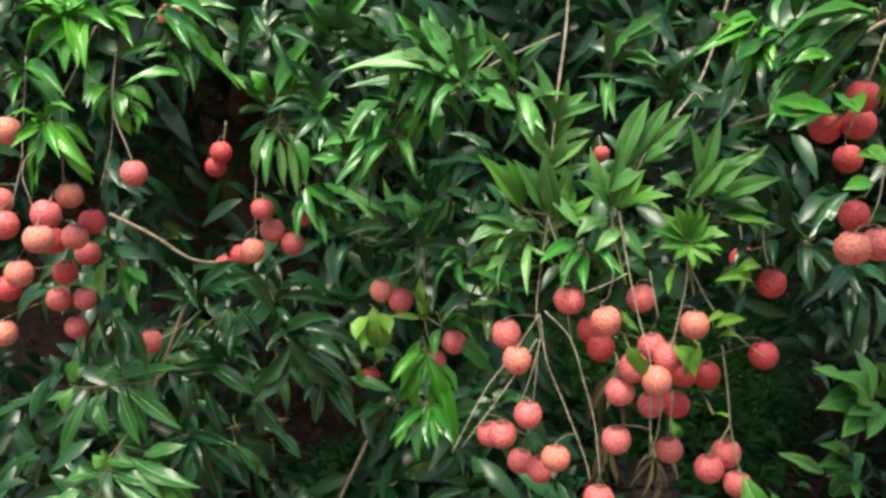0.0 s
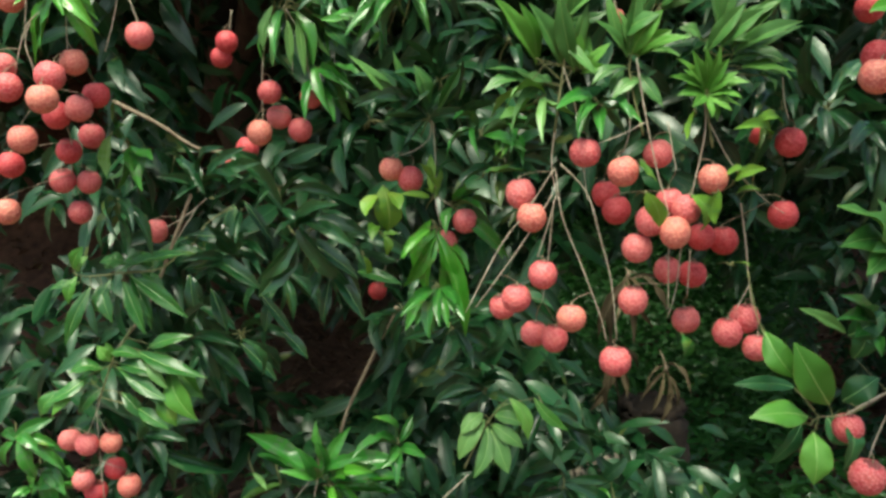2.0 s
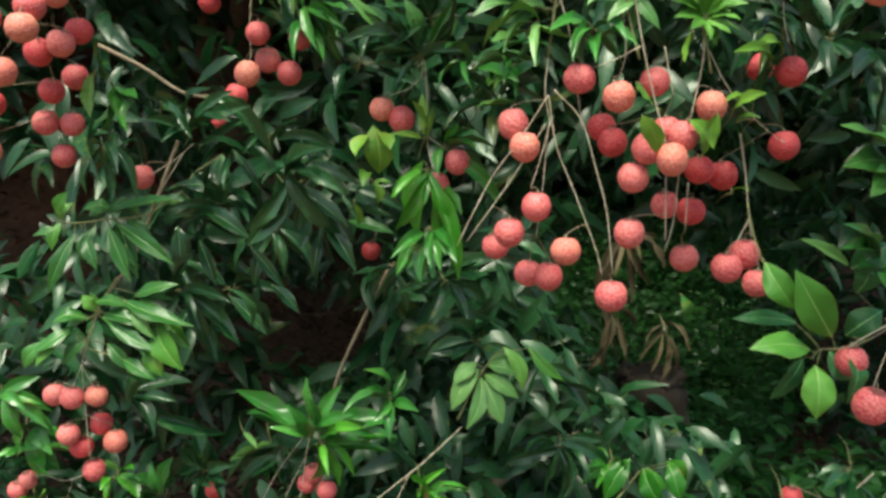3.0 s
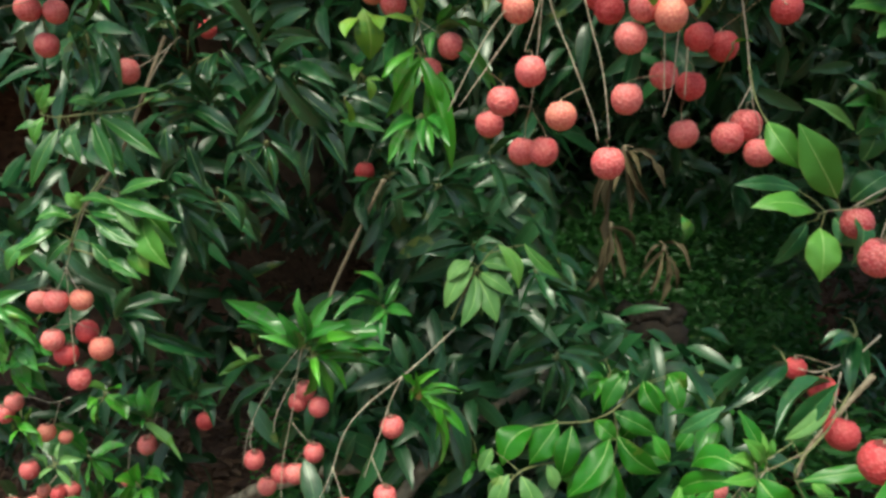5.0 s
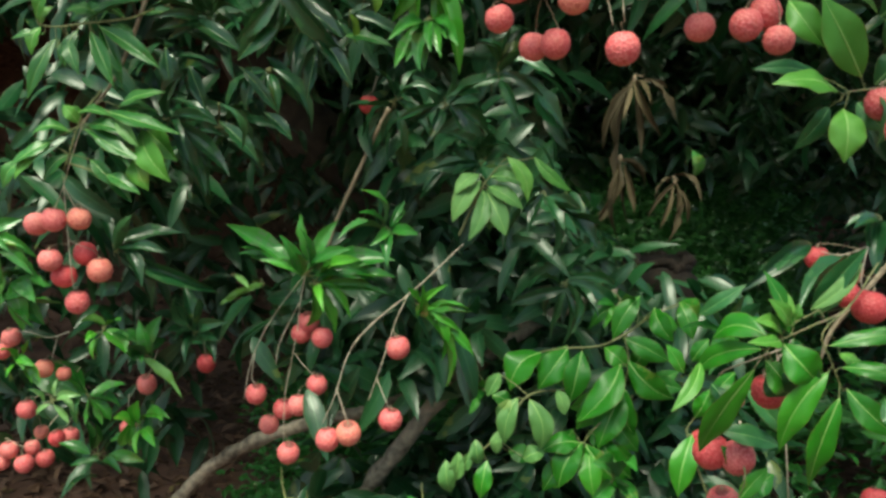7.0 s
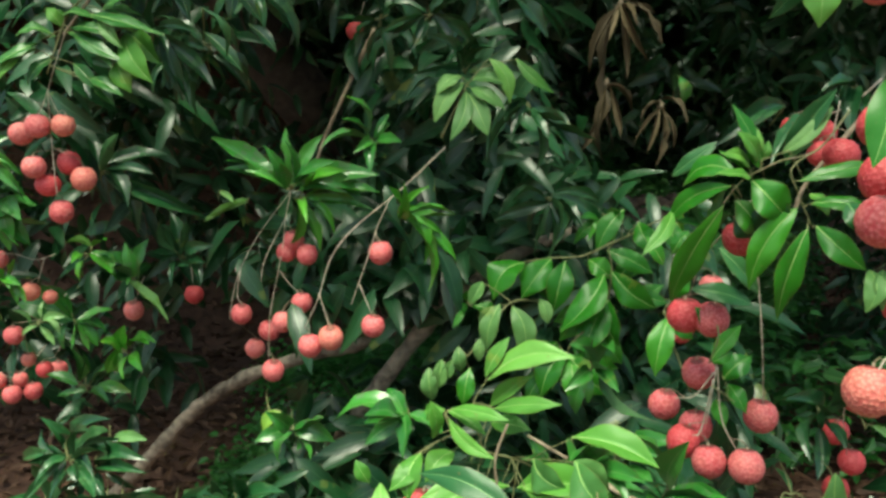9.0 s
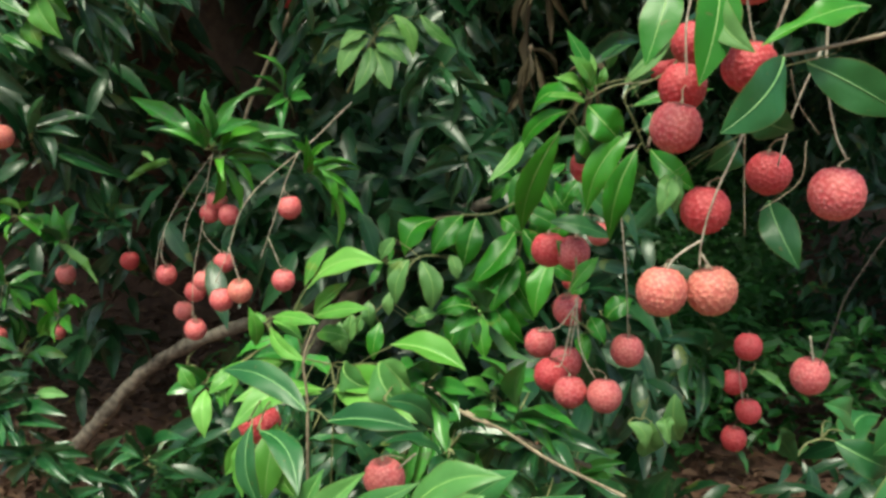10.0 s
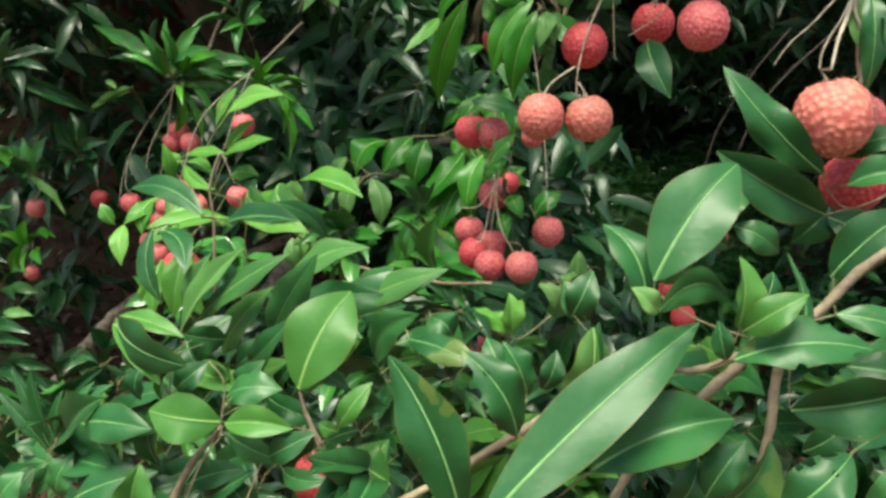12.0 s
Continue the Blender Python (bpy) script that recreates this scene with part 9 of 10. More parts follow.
spray("lychee branch with large glossy deep green leaves", "near", [[(0.463, 0.380, 0.896), (0.435, 0.380, 0.885), (0.421, 0.380, 0.899)], [(0.435, 0.380, 0.885), (0.424, 0.380, 0.882)]], 0.0006,
      [((0.424, 0.380, 0.882), (0.364, 0.370, 0.914), 0.0238, -20, 2),
       ((0.422, 0.380, 0.902), (0.369, 0.380, 0.956), 0.0199, -30, 9),
       ((0.429, 0.390, 0.880), (0.458, 0.390, 0.864), 0.0236, 10, 1),
       ((0.435, 0.400, 0.884), (0.415, 0.400, 0.865), 0.0211, 0, 1),
       ((0.429, 0.370, 0.897), (0.457, 0.360, 0.903), 0.0166, 20, 2),
       ((0.435, 0.390, 0.913), (0.461, 0.370, 0.922), 0.0171, 20, 1),
       ((0.407, 0.440, 0.891), (0.382, 0.440, 0.871), 0.0197, 10, 1),
       ((0.398, 0.440, 0.871), (0.425, 0.440, 0.855), 0.0198, 0, 3),
       ((0.371, 0.460, 0.871), (0.402, 0.460, 0.856), 0.0206, 0, 1)], 760)
spray("lychee branch with pale insect-bitten leaves", "near", [[(0.287, 0.380, 0.760), (0.268, 0.380, 0.765), (0.264, 0.380, 0.769)], [(0.310, 0.380, 0.790), (0.308, 0.380, 0.817)], [(0.272, 0.380, 0.781), (0.263, 0.380, 0.790)]], 0.0006,
      [((0.268, 0.380, 0.765), (0.239, 0.380, 0.811), 0.0260, 20, 7),
       ((0.276, 0.410, 0.778), (0.262, 0.410, 0.809), 0.0189, 20, 6),
       ((0.311, 0.380, 0.790), (0.310, 0.380, 0.826), 0.0100, -40, 2),
       ((0.303, 0.430, 0.819), (0.315, 0.430, 0.846), 0.0195, 10, 1),
       ((0.314, 0.440, 0.814), (0.300, 0.440, 0.838), 0.0200, 10, 0),
       ((0.288, 0.440, 0.773), (0.296, 0.440, 0.797), 0.0154, 0, 1),
       ((0.234, 0.440, 0.804), (0.221, 0.440, 0.817), 0.0200, 0, 1),
       ((0.255, 0.450, 0.802), (0.268, 0.440, 0.776), 0.0169, 0, 1)], 772)
spray("", "nearpale", [[(0.287, 0.380, 0.760), (0.268, 0.380, 0.765), (0.264, 0.380, 0.769)]], 0.0006,
      [((0.307, 0.380, 0.823), (0.294, 0.380, 0.777), 0.0253, -25, 3)], 773)
spray("young lychee shoot with tiny yellow-green leaves", "lime2", [[(0.295, 0.460, 0.814), (0.279, 0.460, 0.801), (0.271, 0.460, 0.799)]], 0.0007,
      [((0.271, 0.460, 0.802), (0.248, 0.460, 0.818), 0.0125, 30, 9),
       ((0.271, 0.460, 0.803), (0.269, 0.460, 0.828), 0.0139, 10, 2),
       ((0.272, 0.460, 0.814), (0.277, 0.460, 0.824), 0.0090, 0, 0)], 784)
spray("lychee leaves hanging with grey-green undersides showing", "nearpale", [[(0.454, 0.395, 1.044), (0.447, 0.385, 1.036), (0.444, 0.385, 1.024), (0.443, 0.385, 0.999)]], 0.0006,
      [((0.443, 0.385, 0.998), (0.445, 0.380, 0.956), 0.0134, -25, 5),
       ((0.451, 0.397, 1.016), (0.456, 0.390, 0.968), 0.0122, 20, 2),
       ((0.440, 0.389, 1.011), (0.431, 0.385, 0.992), 0.0067, -40, 2),
       ((0.464, 0.415, 0.987), (0.481, 0.415, 0.974), 0.0157, 20, 1)], 790)
spray("lychee shoot with bright yellow-green hanging leaves", "lime2", [[(0.454, 0.395, 1.044), (0.447, 0.385, 1.036), (0.444, 0.385, 1.024), (0.443, 0.385, 0.999)]], 0.0006,
      [((0.438, 0.374, 1.036), (0.432, 0.368, 0.998), 0.0147, 10, 5),
       ((0.446, 0.380, 1.000), (0.467, 0.370, 1.016), 0.0116, -20, 5)], 791)
spray("lychee branch with large glossy deep green leaves", "near", [[(0.496, 0.410, 1.001), (0.480, 0.400, 0.986), (0.458, 0.380, 0.960)]], 0.0006,
      [((0.450, 0.370, 0.958), (0.467, 0.360, 0.987), 0.0228, 25, 0),
       ((0.480, 0.400, 0.986), (0.474, 0.400, 1.009), 0.0119, 10, 1)], 792)
bare_stem("thick pale fruit stalk with rough bark", [(0.489, 0.445, 1.149), (0.474, 0.425, 1.102), (0.461, 0.405, 1.063), (0.447, 0.385, 1.036), (0.443, 0.385, 1.018), (0.440, 0.385, 1.005), (0.435, 0.385, 0.993)], 0.0012, 0.0009, STALK, seed=32)
bare_stem("thin brown fruit stalk with rough bark", [(0.435, 0.385, 0.994), (0.429, 0.385, 0.980), (0.424, 0.385, 0.972), (0.420, 0.385, 0.963), (0.419, 0.385, 0.955)], 0.0007, 0.0005, STALK, seed=33)
bare_stem("thin crooked twig above a large lychee", [(0.482, 0.450, 0.982), (0.477, 0.450, 0.966), (0.464, 0.450, 0.953)], 0.0006, 0.0004, TWIG, seed=34)
bare_stem("thin pale crooked twig", [(0.432, 0.390, 0.995), (0.427, 0.390, 0.990), (0.416, 0.390, 0.978), (0.406, 0.390, 0.969), (0.398, 0.390, 0.958)], 0.0005, 0.0003, STALK, seed=35)
spray("upright tuft of narrow folded light green lychee leaves", "soft", [[(0.112, 0.955, 1.598), (0.118, 0.955, 1.650), (0.126, 0.955, 1.718), (0.125, 0.955, 1.778)], [(0.118, 0.955, 1.650), (0.133, 0.955, 1.670)], [(0.117, 0.955, 1.657), (0.091, 0.955, 1.681)]], 0.0013,
      [((0.125, 0.955, 1.776), (0.102, 0.955, 1.847), 0.0165, 20, 2),
       ((0.128, 0.955, 1.778), (0.138, 0.935, 1.825), 0.0138, -20, 2),
       ((0.119, 0.955, 1.736), (0.077, 0.935, 1.779), 0.0177, 25, 2),
       ((0.127, 0.955, 1.723), (0.137, 0.935, 1.767), 0.0152, 0, 0),
       ((0.122, 0.955, 1.723), (0.163, 0.935, 1.759), 0.0152, 20, 2),
       ((0.118, 0.955, 1.674), (0.078, 0.925, 1.736), 0.0228, 20, 2),
       ((0.133, 0.955, 1.668), (0.111, 0.925, 1.746), 0.0215, -15, 2),
       ((0.088, 0.955, 1.657), (0.028, 0.935, 1.640), 0.0154, 40, 5),
       ((0.128, 0.955, 1.778), (0.175, 0.935, 1.796), 0.0139, 30, 2)], 800)
spray("upright tuft of narrow folded light green lychee leaves", "soft", [[(0.112, 0.955, 1.598), (0.118, 0.955, 1.650), (0.126, 0.955, 1.718), (0.125, 0.955, 1.778)]], 0.0013,
      [((0.128, 0.975, 1.754), (0.153, 0.955, 1.796), 0.0129, 10, 2),
       ((0.117, 0.955, 1.702), (0.156, 0.935, 1.658), 0.0140, 10, 1),
       ((0.114, 0.975, 1.649), (0.069, 0.955, 1.657), 0.0144, 30, 1),
       ((0.104, 0.975, 1.656), (0.066, 0.955, 1.621), 0.0157, 20, 1),
       ((0.129, 0.967, 1.777), (0.084, 0.975, 1.831), 0.0151, 39, 2),
       ((0.126, 0.967, 1.780), (0.118, 0.955, 1.820), 0.0127, -18, 1),
       ((0.116, 0.967, 1.736), (0.096, 0.955, 1.779), 0.0162, 19, 2),
       ((0.127, 0.967, 1.722), (0.116, 0.955, 1.757), 0.0139, 0, 2),
       ((0.125, 0.967, 1.722), (0.171, 0.955, 1.732), 0.0139, 1, 5)], 801)
spray("upright tuft of narrow folded light green lychee leaves", "soft", [[(0.112, 0.955, 1.598), (0.118, 0.955, 1.650), (0.126, 0.955, 1.718), (0.125, 0.955, 1.778)]], 0.0013,
      [((0.117, 0.967, 1.672), (0.099, 0.945, 1.728), 0.0209, 31, 2),
       ((0.134, 0.967, 1.665), (0.146, 0.945, 1.739), 0.0197, -25, 4),
       ((0.092, 0.967, 1.654), (0.037, 0.955, 1.669), 0.0141, 58, 4),
       ((0.130, 0.967, 1.777), (0.164, 0.955, 1.811), 0.0127, 38, 2),
       ((0.133, 0.987, 1.752), (0.175, 0.975, 1.768), 0.0118, 17, 4),
       ((0.119, 0.967, 1.702), (0.157, 0.955, 1.680), 0.0128, 20, 5),
       ((0.117, 0.987, 1.644), (0.084, 0.975, 1.660), 0.0132, 50, 2),
       ((0.102, 0.987, 1.653), (0.064, 0.975, 1.638), 0.0144, 20, 4)], 802)
spray("", "fresh", [[(0.112, 0.955, 1.598), (0.118, 0.955, 1.650), (0.126, 0.955, 1.718), (0.125, 0.955, 1.778)]], 0.0013,
      [((0.089, 0.955, 1.679), (0.038, 0.915, 1.742), 0.0214, 25, 2),
       ((0.140, 0.955, 1.668), (0.134, 0.945, 1.712), 0.0141, 10, 0),
       ((0.145, 0.955, 1.668), (0.170, 0.935, 1.695), 0.0128, 20, 1),
       ((0.091, 0.967, 1.674), (0.069, 0.935, 1.738), 0.0196, 30, 1),
       ((0.145, 0.967, 1.666), (0.151, 0.965, 1.707), 0.0129, -5, 2),
       ((0.142, 0.967, 1.664), (0.172, 0.955, 1.671), 0.0117, 17, 2)], 803)
spray("upright tuft of narrow folded light green lychee leaves", "soft", [[(0.208, 0.935, 1.594), (0.193, 0.935, 1.651), (0.193, 0.935, 1.682), (0.217, 0.935, 1.736)], [(0.193, 0.935, 1.682), (0.223, 0.935, 1.736)]], 0.0013,
      [((0.188, 0.935, 1.679), (0.146, 0.905, 1.715), 0.0149, 25, 2),
       ((0.188, 0.935, 1.682), (0.194, 0.915, 1.758), 0.0174, -10, 2),
       ((0.191, 0.935, 1.682), (0.174, 0.925, 1.729), 0.0138, 20, 2),
       ((0.179, 0.935, 1.700), (0.215, 0.905, 1.721), 0.0223, 30, 0),
       ((0.196, 0.935, 1.719), (0.226, 0.925, 1.804), 0.0211, 20, 2),
       ((0.217, 0.935, 1.738), (0.254, 0.935, 1.802), 0.0162, 20, 2),
       ((0.227, 0.935, 1.739), (0.270, 0.915, 1.786), 0.0185, 25, 2),
       ((0.223, 0.935, 1.732), (0.257, 0.915, 1.757), 0.0149, 30, 1),
       ((0.209, 0.945, 1.657), (0.170, 0.925, 1.633), 0.0152, 20, 1)], 810)
spray("upright tuft of narrow folded light green lychee leaves", "soft", [[(0.208, 0.935, 1.594), (0.193, 0.935, 1.651), (0.193, 0.935, 1.682), (0.217, 0.935, 1.736)]], 0.0013,
      [((0.202, 0.945, 1.664), (0.227, 0.925, 1.624), 0.0152, 0, 1),
       ((0.189, 0.945, 1.670), (0.148, 0.925, 1.649), 0.0139, 30, 1),
       ((0.195, 0.947, 1.681), (0.184, 0.925, 1.724), 0.0136, 32, 1),
       ((0.190, 0.947, 1.683), (0.164, 0.935, 1.751), 0.0159, 6, 4),
       ((0.191, 0.947, 1.681), (0.194, 0.945, 1.719), 0.0126, 2, 2),
       ((0.181, 0.947, 1.696), (0.208, 0.925, 1.727), 0.0204, 16, 1),
       ((0.198, 0.947, 1.720), (0.244, 0.945, 1.781), 0.0194, 20, 1),
       ((0.217, 0.947, 1.736), (0.265, 0.955, 1.778), 0.0149, 30, 2),
       ((0.234, 0.947, 1.736), (0.249, 0.935, 1.786), 0.0170, 23, 2)], 811)
spray("upright tuft of narrow folded light green lychee leaves", "soft", [[(0.208, 0.935, 1.594), (0.193, 0.935, 1.651), (0.193, 0.935, 1.682), (0.217, 0.935, 1.736)]], 0.0013,
      [((0.225, 0.947, 1.729), (0.258, 0.935, 1.738), 0.0136, 15, 4),
       ((0.210, 0.957, 1.659), (0.186, 0.945, 1.632), 0.0139, 18, 5),
       ((0.203, 0.957, 1.661), (0.202, 0.945, 1.626), 0.0139, -18, 2),
       ((0.189, 0.957, 1.667), (0.172, 0.945, 1.638), 0.0128, 18, 1)], 812)
spray("", "fresh", [[(0.208, 0.935, 1.594), (0.193, 0.935, 1.651), (0.193, 0.935, 1.682), (0.217, 0.935, 1.736)]], 0.0013,
      [((0.193, 0.935, 1.682), (0.218, 0.905, 1.725), 0.0248, 20, 0),
       ((0.200, 0.935, 1.680), (0.250, 0.905, 1.697), 0.0112, 40, 4),
       ((0.198, 0.947, 1.682), (0.234, 0.925, 1.707), 0.0227, 2, 2),
       ((0.203, 0.947, 1.682), (0.244, 0.925, 1.679), 0.0102, 45, 4)], 813)
spray("dense rosette of short fresh green lychee leaves", "fresh", [[(0.289, 0.945, 1.580), (0.283, 0.945, 1.612), (0.280, 0.945, 1.640)]], 0.0013,
      [((0.279, 0.945, 1.643), (0.232, 0.925, 1.658), 0.0127, 30, 2),
       ((0.278, 0.945, 1.644), (0.240, 0.925, 1.677), 0.0127, 20, 2),
       ((0.278, 0.945, 1.644), (0.256, 0.925, 1.686), 0.0127, 0, 2),
       ((0.280, 0.945, 1.646), (0.271, 0.925, 1.689), 0.0127, 0, 2),
       ((0.281, 0.945, 1.644), (0.287, 0.925, 1.689), 0.0127, 0, 2),
       ((0.282, 0.945, 1.643), (0.297, 0.925, 1.677), 0.0127, 20, 2),
       ((0.282, 0.945, 1.642), (0.307, 0.925, 1.663), 0.0127, 20, 1),
       ((0.282, 0.945, 1.640), (0.320, 0.925, 1.651), 0.0127, 30, 4),
       ((0.283, 0.945, 1.639), (0.313, 0.925, 1.634), 0.0127, 30, 1)], 820)
spray("dense rosette of short fresh green lychee leaves", "fresh", [[(0.289, 0.945, 1.580), (0.283, 0.945, 1.612), (0.280, 0.945, 1.640)]], 0.0013,
      [((0.281, 0.945, 1.637), (0.302, 0.925, 1.620), 0.0127, 10, 1),
       ((0.280, 0.945, 1.637), (0.281, 0.925, 1.613), 0.0115, 0, 1),
       ((0.279, 0.945, 1.638), (0.258, 0.925, 1.624), 0.0127, 0, 1),
       ((0.277, 0.945, 1.639), (0.241, 0.925, 1.637), 0.0127, 20, 1),
       ((0.283, 0.955, 1.647), (0.253, 0.945, 1.667), 0.0116, 20, 0),
       ((0.285, 0.955, 1.647), (0.302, 0.945, 1.657), 0.0116, 20, 0),
       ((0.285, 0.957, 1.639), (0.248, 0.945, 1.663), 0.0116, 13, 1),
       ((0.281, 0.957, 1.647), (0.240, 0.945, 1.659), 0.0116, 35, 4),
       ((0.287, 0.957, 1.645), (0.278, 0.945, 1.677), 0.0116, -10, 2)], 821)
spray("dense rosette of short fresh green lychee leaves", "fresh", [[(0.289, 0.945, 1.580), (0.283, 0.945, 1.612), (0.280, 0.945, 1.640)]], 0.0013,
      [((0.279, 0.957, 1.647), (0.263, 0.945, 1.683), 0.0116, 3, 5),
       ((0.283, 0.957, 1.641), (0.279, 0.945, 1.677), 0.0116, 4, 2),
       ((0.285, 0.957, 1.642), (0.292, 0.945, 1.671), 0.0116, 5, 4),
       ((0.281, 0.957, 1.640), (0.319, 0.945, 1.627), 0.0116, 40, 5),
       ((0.286, 0.957, 1.637), (0.308, 0.945, 1.648), 0.0116, 13, 2),
       ((0.281, 0.957, 1.631), (0.293, 0.945, 1.609), 0.0117, 11, 4),
       ((0.287, 0.957, 1.634), (0.285, 0.945, 1.614), 0.0105, -9, 4),
       ((0.287, 0.957, 1.636), (0.265, 0.945, 1.631), 0.0116, -20, 5),
       ((0.281, 0.957, 1.640), (0.251, 0.945, 1.648), 0.0116, 37, 2)], 822)
spray("dense rosette of short fresh green lychee leaves", "fresh", [[(0.289, 0.945, 1.580), (0.283, 0.945, 1.612), (0.280, 0.945, 1.640)]], 0.0013,
      [((0.284, 0.967, 1.649), (0.265, 0.965, 1.670), 0.0106, 38, 4),
       ((0.284, 0.967, 1.645), (0.302, 0.965, 1.643), 0.0106, 31, 4)], 823)
spray("spray of narrow folded light green lychee leaves", "soft", [[(0.300, 0.980, 1.655), (0.297, 0.960, 1.682), (0.311, 0.960, 1.711)], [(0.297, 0.960, 1.682), (0.315, 0.960, 1.686)]], 0.0013,
      [((0.283, 0.960, 1.687), (0.318, 0.940, 1.738), 0.0192, 20, 2),
       ((0.298, 0.960, 1.691), (0.337, 0.930, 1.731), 0.0216, 25, 2),
       ((0.313, 0.960, 1.685), (0.373, 0.920, 1.715), 0.0203, 30, 2),
       ((0.313, 0.970, 1.691), (0.365, 0.940, 1.753), 0.0180, 20, 2),
       ((0.300, 0.970, 1.707), (0.316, 0.960, 1.785), 0.0168, 10, 2),
       ((0.315, 0.970, 1.713), (0.359, 0.940, 1.740), 0.0167, 30, 1),
       ((0.313, 0.970, 1.676), (0.350, 0.950, 1.682), 0.0143, 35, 1),
       ((0.282, 0.980, 1.702), (0.252, 0.970, 1.715), 0.0171, 20, 1),
       ((0.283, 0.972, 1.690), (0.333, 0.960, 1.713), 0.0176, 32, 4)], 840)
spray("spray of narrow folded light green lychee leaves", "soft", [[(0.300, 0.980, 1.655), (0.297, 0.960, 1.682), (0.311, 0.960, 1.711)]], 0.0013,
      [((0.299, 0.972, 1.691), (0.337, 0.950, 1.699), 0.0198, 38, 2),
       ((0.316, 0.972, 1.685), (0.366, 0.940, 1.674), 0.0186, 34, 2),
       ((0.320, 0.982, 1.689), (0.390, 0.960, 1.717), 0.0165, 32, 5),
       ((0.302, 0.982, 1.704), (0.287, 0.980, 1.777), 0.0154, 28, 2),
       ((0.321, 0.982, 1.709), (0.349, 0.960, 1.744), 0.0153, 45, 5),
       ((0.313, 0.982, 1.678), (0.342, 0.970, 1.667), 0.0131, 41, 2),
       ((0.288, 0.992, 1.705), (0.263, 0.990, 1.702), 0.0156, 38, 2)], 841)
spray("", "fresh", [[(0.300, 0.980, 1.655), (0.297, 0.960, 1.682), (0.311, 0.960, 1.711)]], 0.0013,
      [((0.342, 0.960, 1.662), (0.372, 0.940, 1.656), 0.0116, 40, 4),
       ((0.322, 0.960, 1.671), (0.374, 0.930, 1.663), 0.0115, 40, 5),
       ((0.345, 0.972, 1.663), (0.362, 0.960, 1.643), 0.0106, 56, 4),
       ((0.328, 0.972, 1.670), (0.372, 0.950, 1.678), 0.0105, 28, 1)], 842)
spray("", "bright", [[(-0.229, 1.210, 1.838), (-0.231, 1.190, 1.786), (-0.235, 1.190, 1.770)]], 0.0016,
      [((-0.232, 1.190, 1.812), (-0.186, 1.180, 1.896), 0.0395, 15, 0),
       ((-0.251, 1.190, 1.819), (-0.272, 1.180, 1.856), 0.0253, 20, 1),
       ((-0.203, 1.190, 1.772), (-0.149, 1.170, 1.821), 0.0190, 25, 2)], 850)
spray("", "pale", [[(-0.229, 1.210, 1.838), (-0.231, 1.190, 1.786), (-0.235, 1.190, 1.770)]], 0.0016,
      [((-0.245, 1.190, 1.808), (-0.293, 1.170, 1.852), 0.0126, 30, 4),
       ((-0.251, 1.190, 1.777), (-0.263, 1.180, 1.715), 0.0160, 20, 1),
       ((-0.217, 1.190, 1.772), (-0.206, 1.180, 1.680), 0.0128, 0, 2),
       ((-0.242, 1.190, 1.766), (-0.251, 1.180, 1.693), 0.0144, 10, 2),
       ((-0.231, 1.190, 1.758), (-0.225, 1.180, 1.694), 0.0128, 0, 2),
       ((-0.220, 1.202, 1.773), (-0.173, 1.200, 1.709), 0.0117, 5, 5)], 851)
spray("lychee twig with fresh green leaves and wilted pale leaflets", "mid", [[(-0.229, 1.210, 1.838), (-0.231, 1.190, 1.786), (-0.235, 1.190, 1.770)], [(-0.231, 1.190, 1.786), (-0.203, 1.190, 1.772)]], 0.0016,
      [((-0.205, 1.200, 1.769), (-0.148, 1.190, 1.742), 0.0241, 20, 2),
       ((-0.181, 1.200, 1.750), (-0.148, 1.190, 1.718), 0.0209, 20, 1),
       ((-0.212, 1.212, 1.772), (-0.183, 1.210, 1.727), 0.0220, 27, 5),
       ((-0.182, 1.212, 1.753), (-0.165, 1.210, 1.722), 0.0191, 26, 2)], 852)
spray("lychee twig with narrow folded green leaves", "mid", [[(0.082, 1.070, 1.891), (0.031, 1.020, 1.831), (-0.003, 1.020, 1.804), (-0.044, 1.020, 1.791), (-0.064, 1.020, 1.764)], [(0.031, 1.020, 1.831), (0.011, 1.020, 1.844)]], 0.0014,
      [((0.005, 1.020, 1.843), (-0.050, 1.000, 1.887), 0.0147, 25, 2),
       ((0.015, 1.020, 1.847), (-0.011, 1.010, 1.894), 0.0175, 20, 2),
       ((0.033, 1.020, 1.847), (0.045, 1.010, 1.904), 0.0188, -20, 2),
       ((0.004, 1.020, 1.840), (-0.055, 1.000, 1.852), 0.0121, 35, 2),
       ((-0.008, 1.020, 1.827), (-0.114, 0.990, 1.818), 0.0148, 35, 1),
       ((-0.026, 1.020, 1.800), (-0.096, 1.000, 1.811), 0.0189, 30, 2),
       ((0.003, 1.032, 1.843), (-0.051, 1.020, 1.867), 0.0135, 44, 4),
       ((0.019, 1.032, 1.844), (-0.020, 1.030, 1.872), 0.0160, 10, 5),
       ((0.030, 1.032, 1.845), (0.013, 1.030, 1.896), 0.0172, -5, 4)], 860)
spray("lychee twig with narrow folded green leaves", "mid", [[(0.082, 1.070, 1.891), (0.031, 1.020, 1.831), (-0.003, 1.020, 1.804), (-0.044, 1.020, 1.791), (-0.064, 1.020, 1.764)]], 0.0014,
      [((0.004, 1.032, 1.844), (-0.042, 1.020, 1.867), 0.0110, 30, 5)], 861)
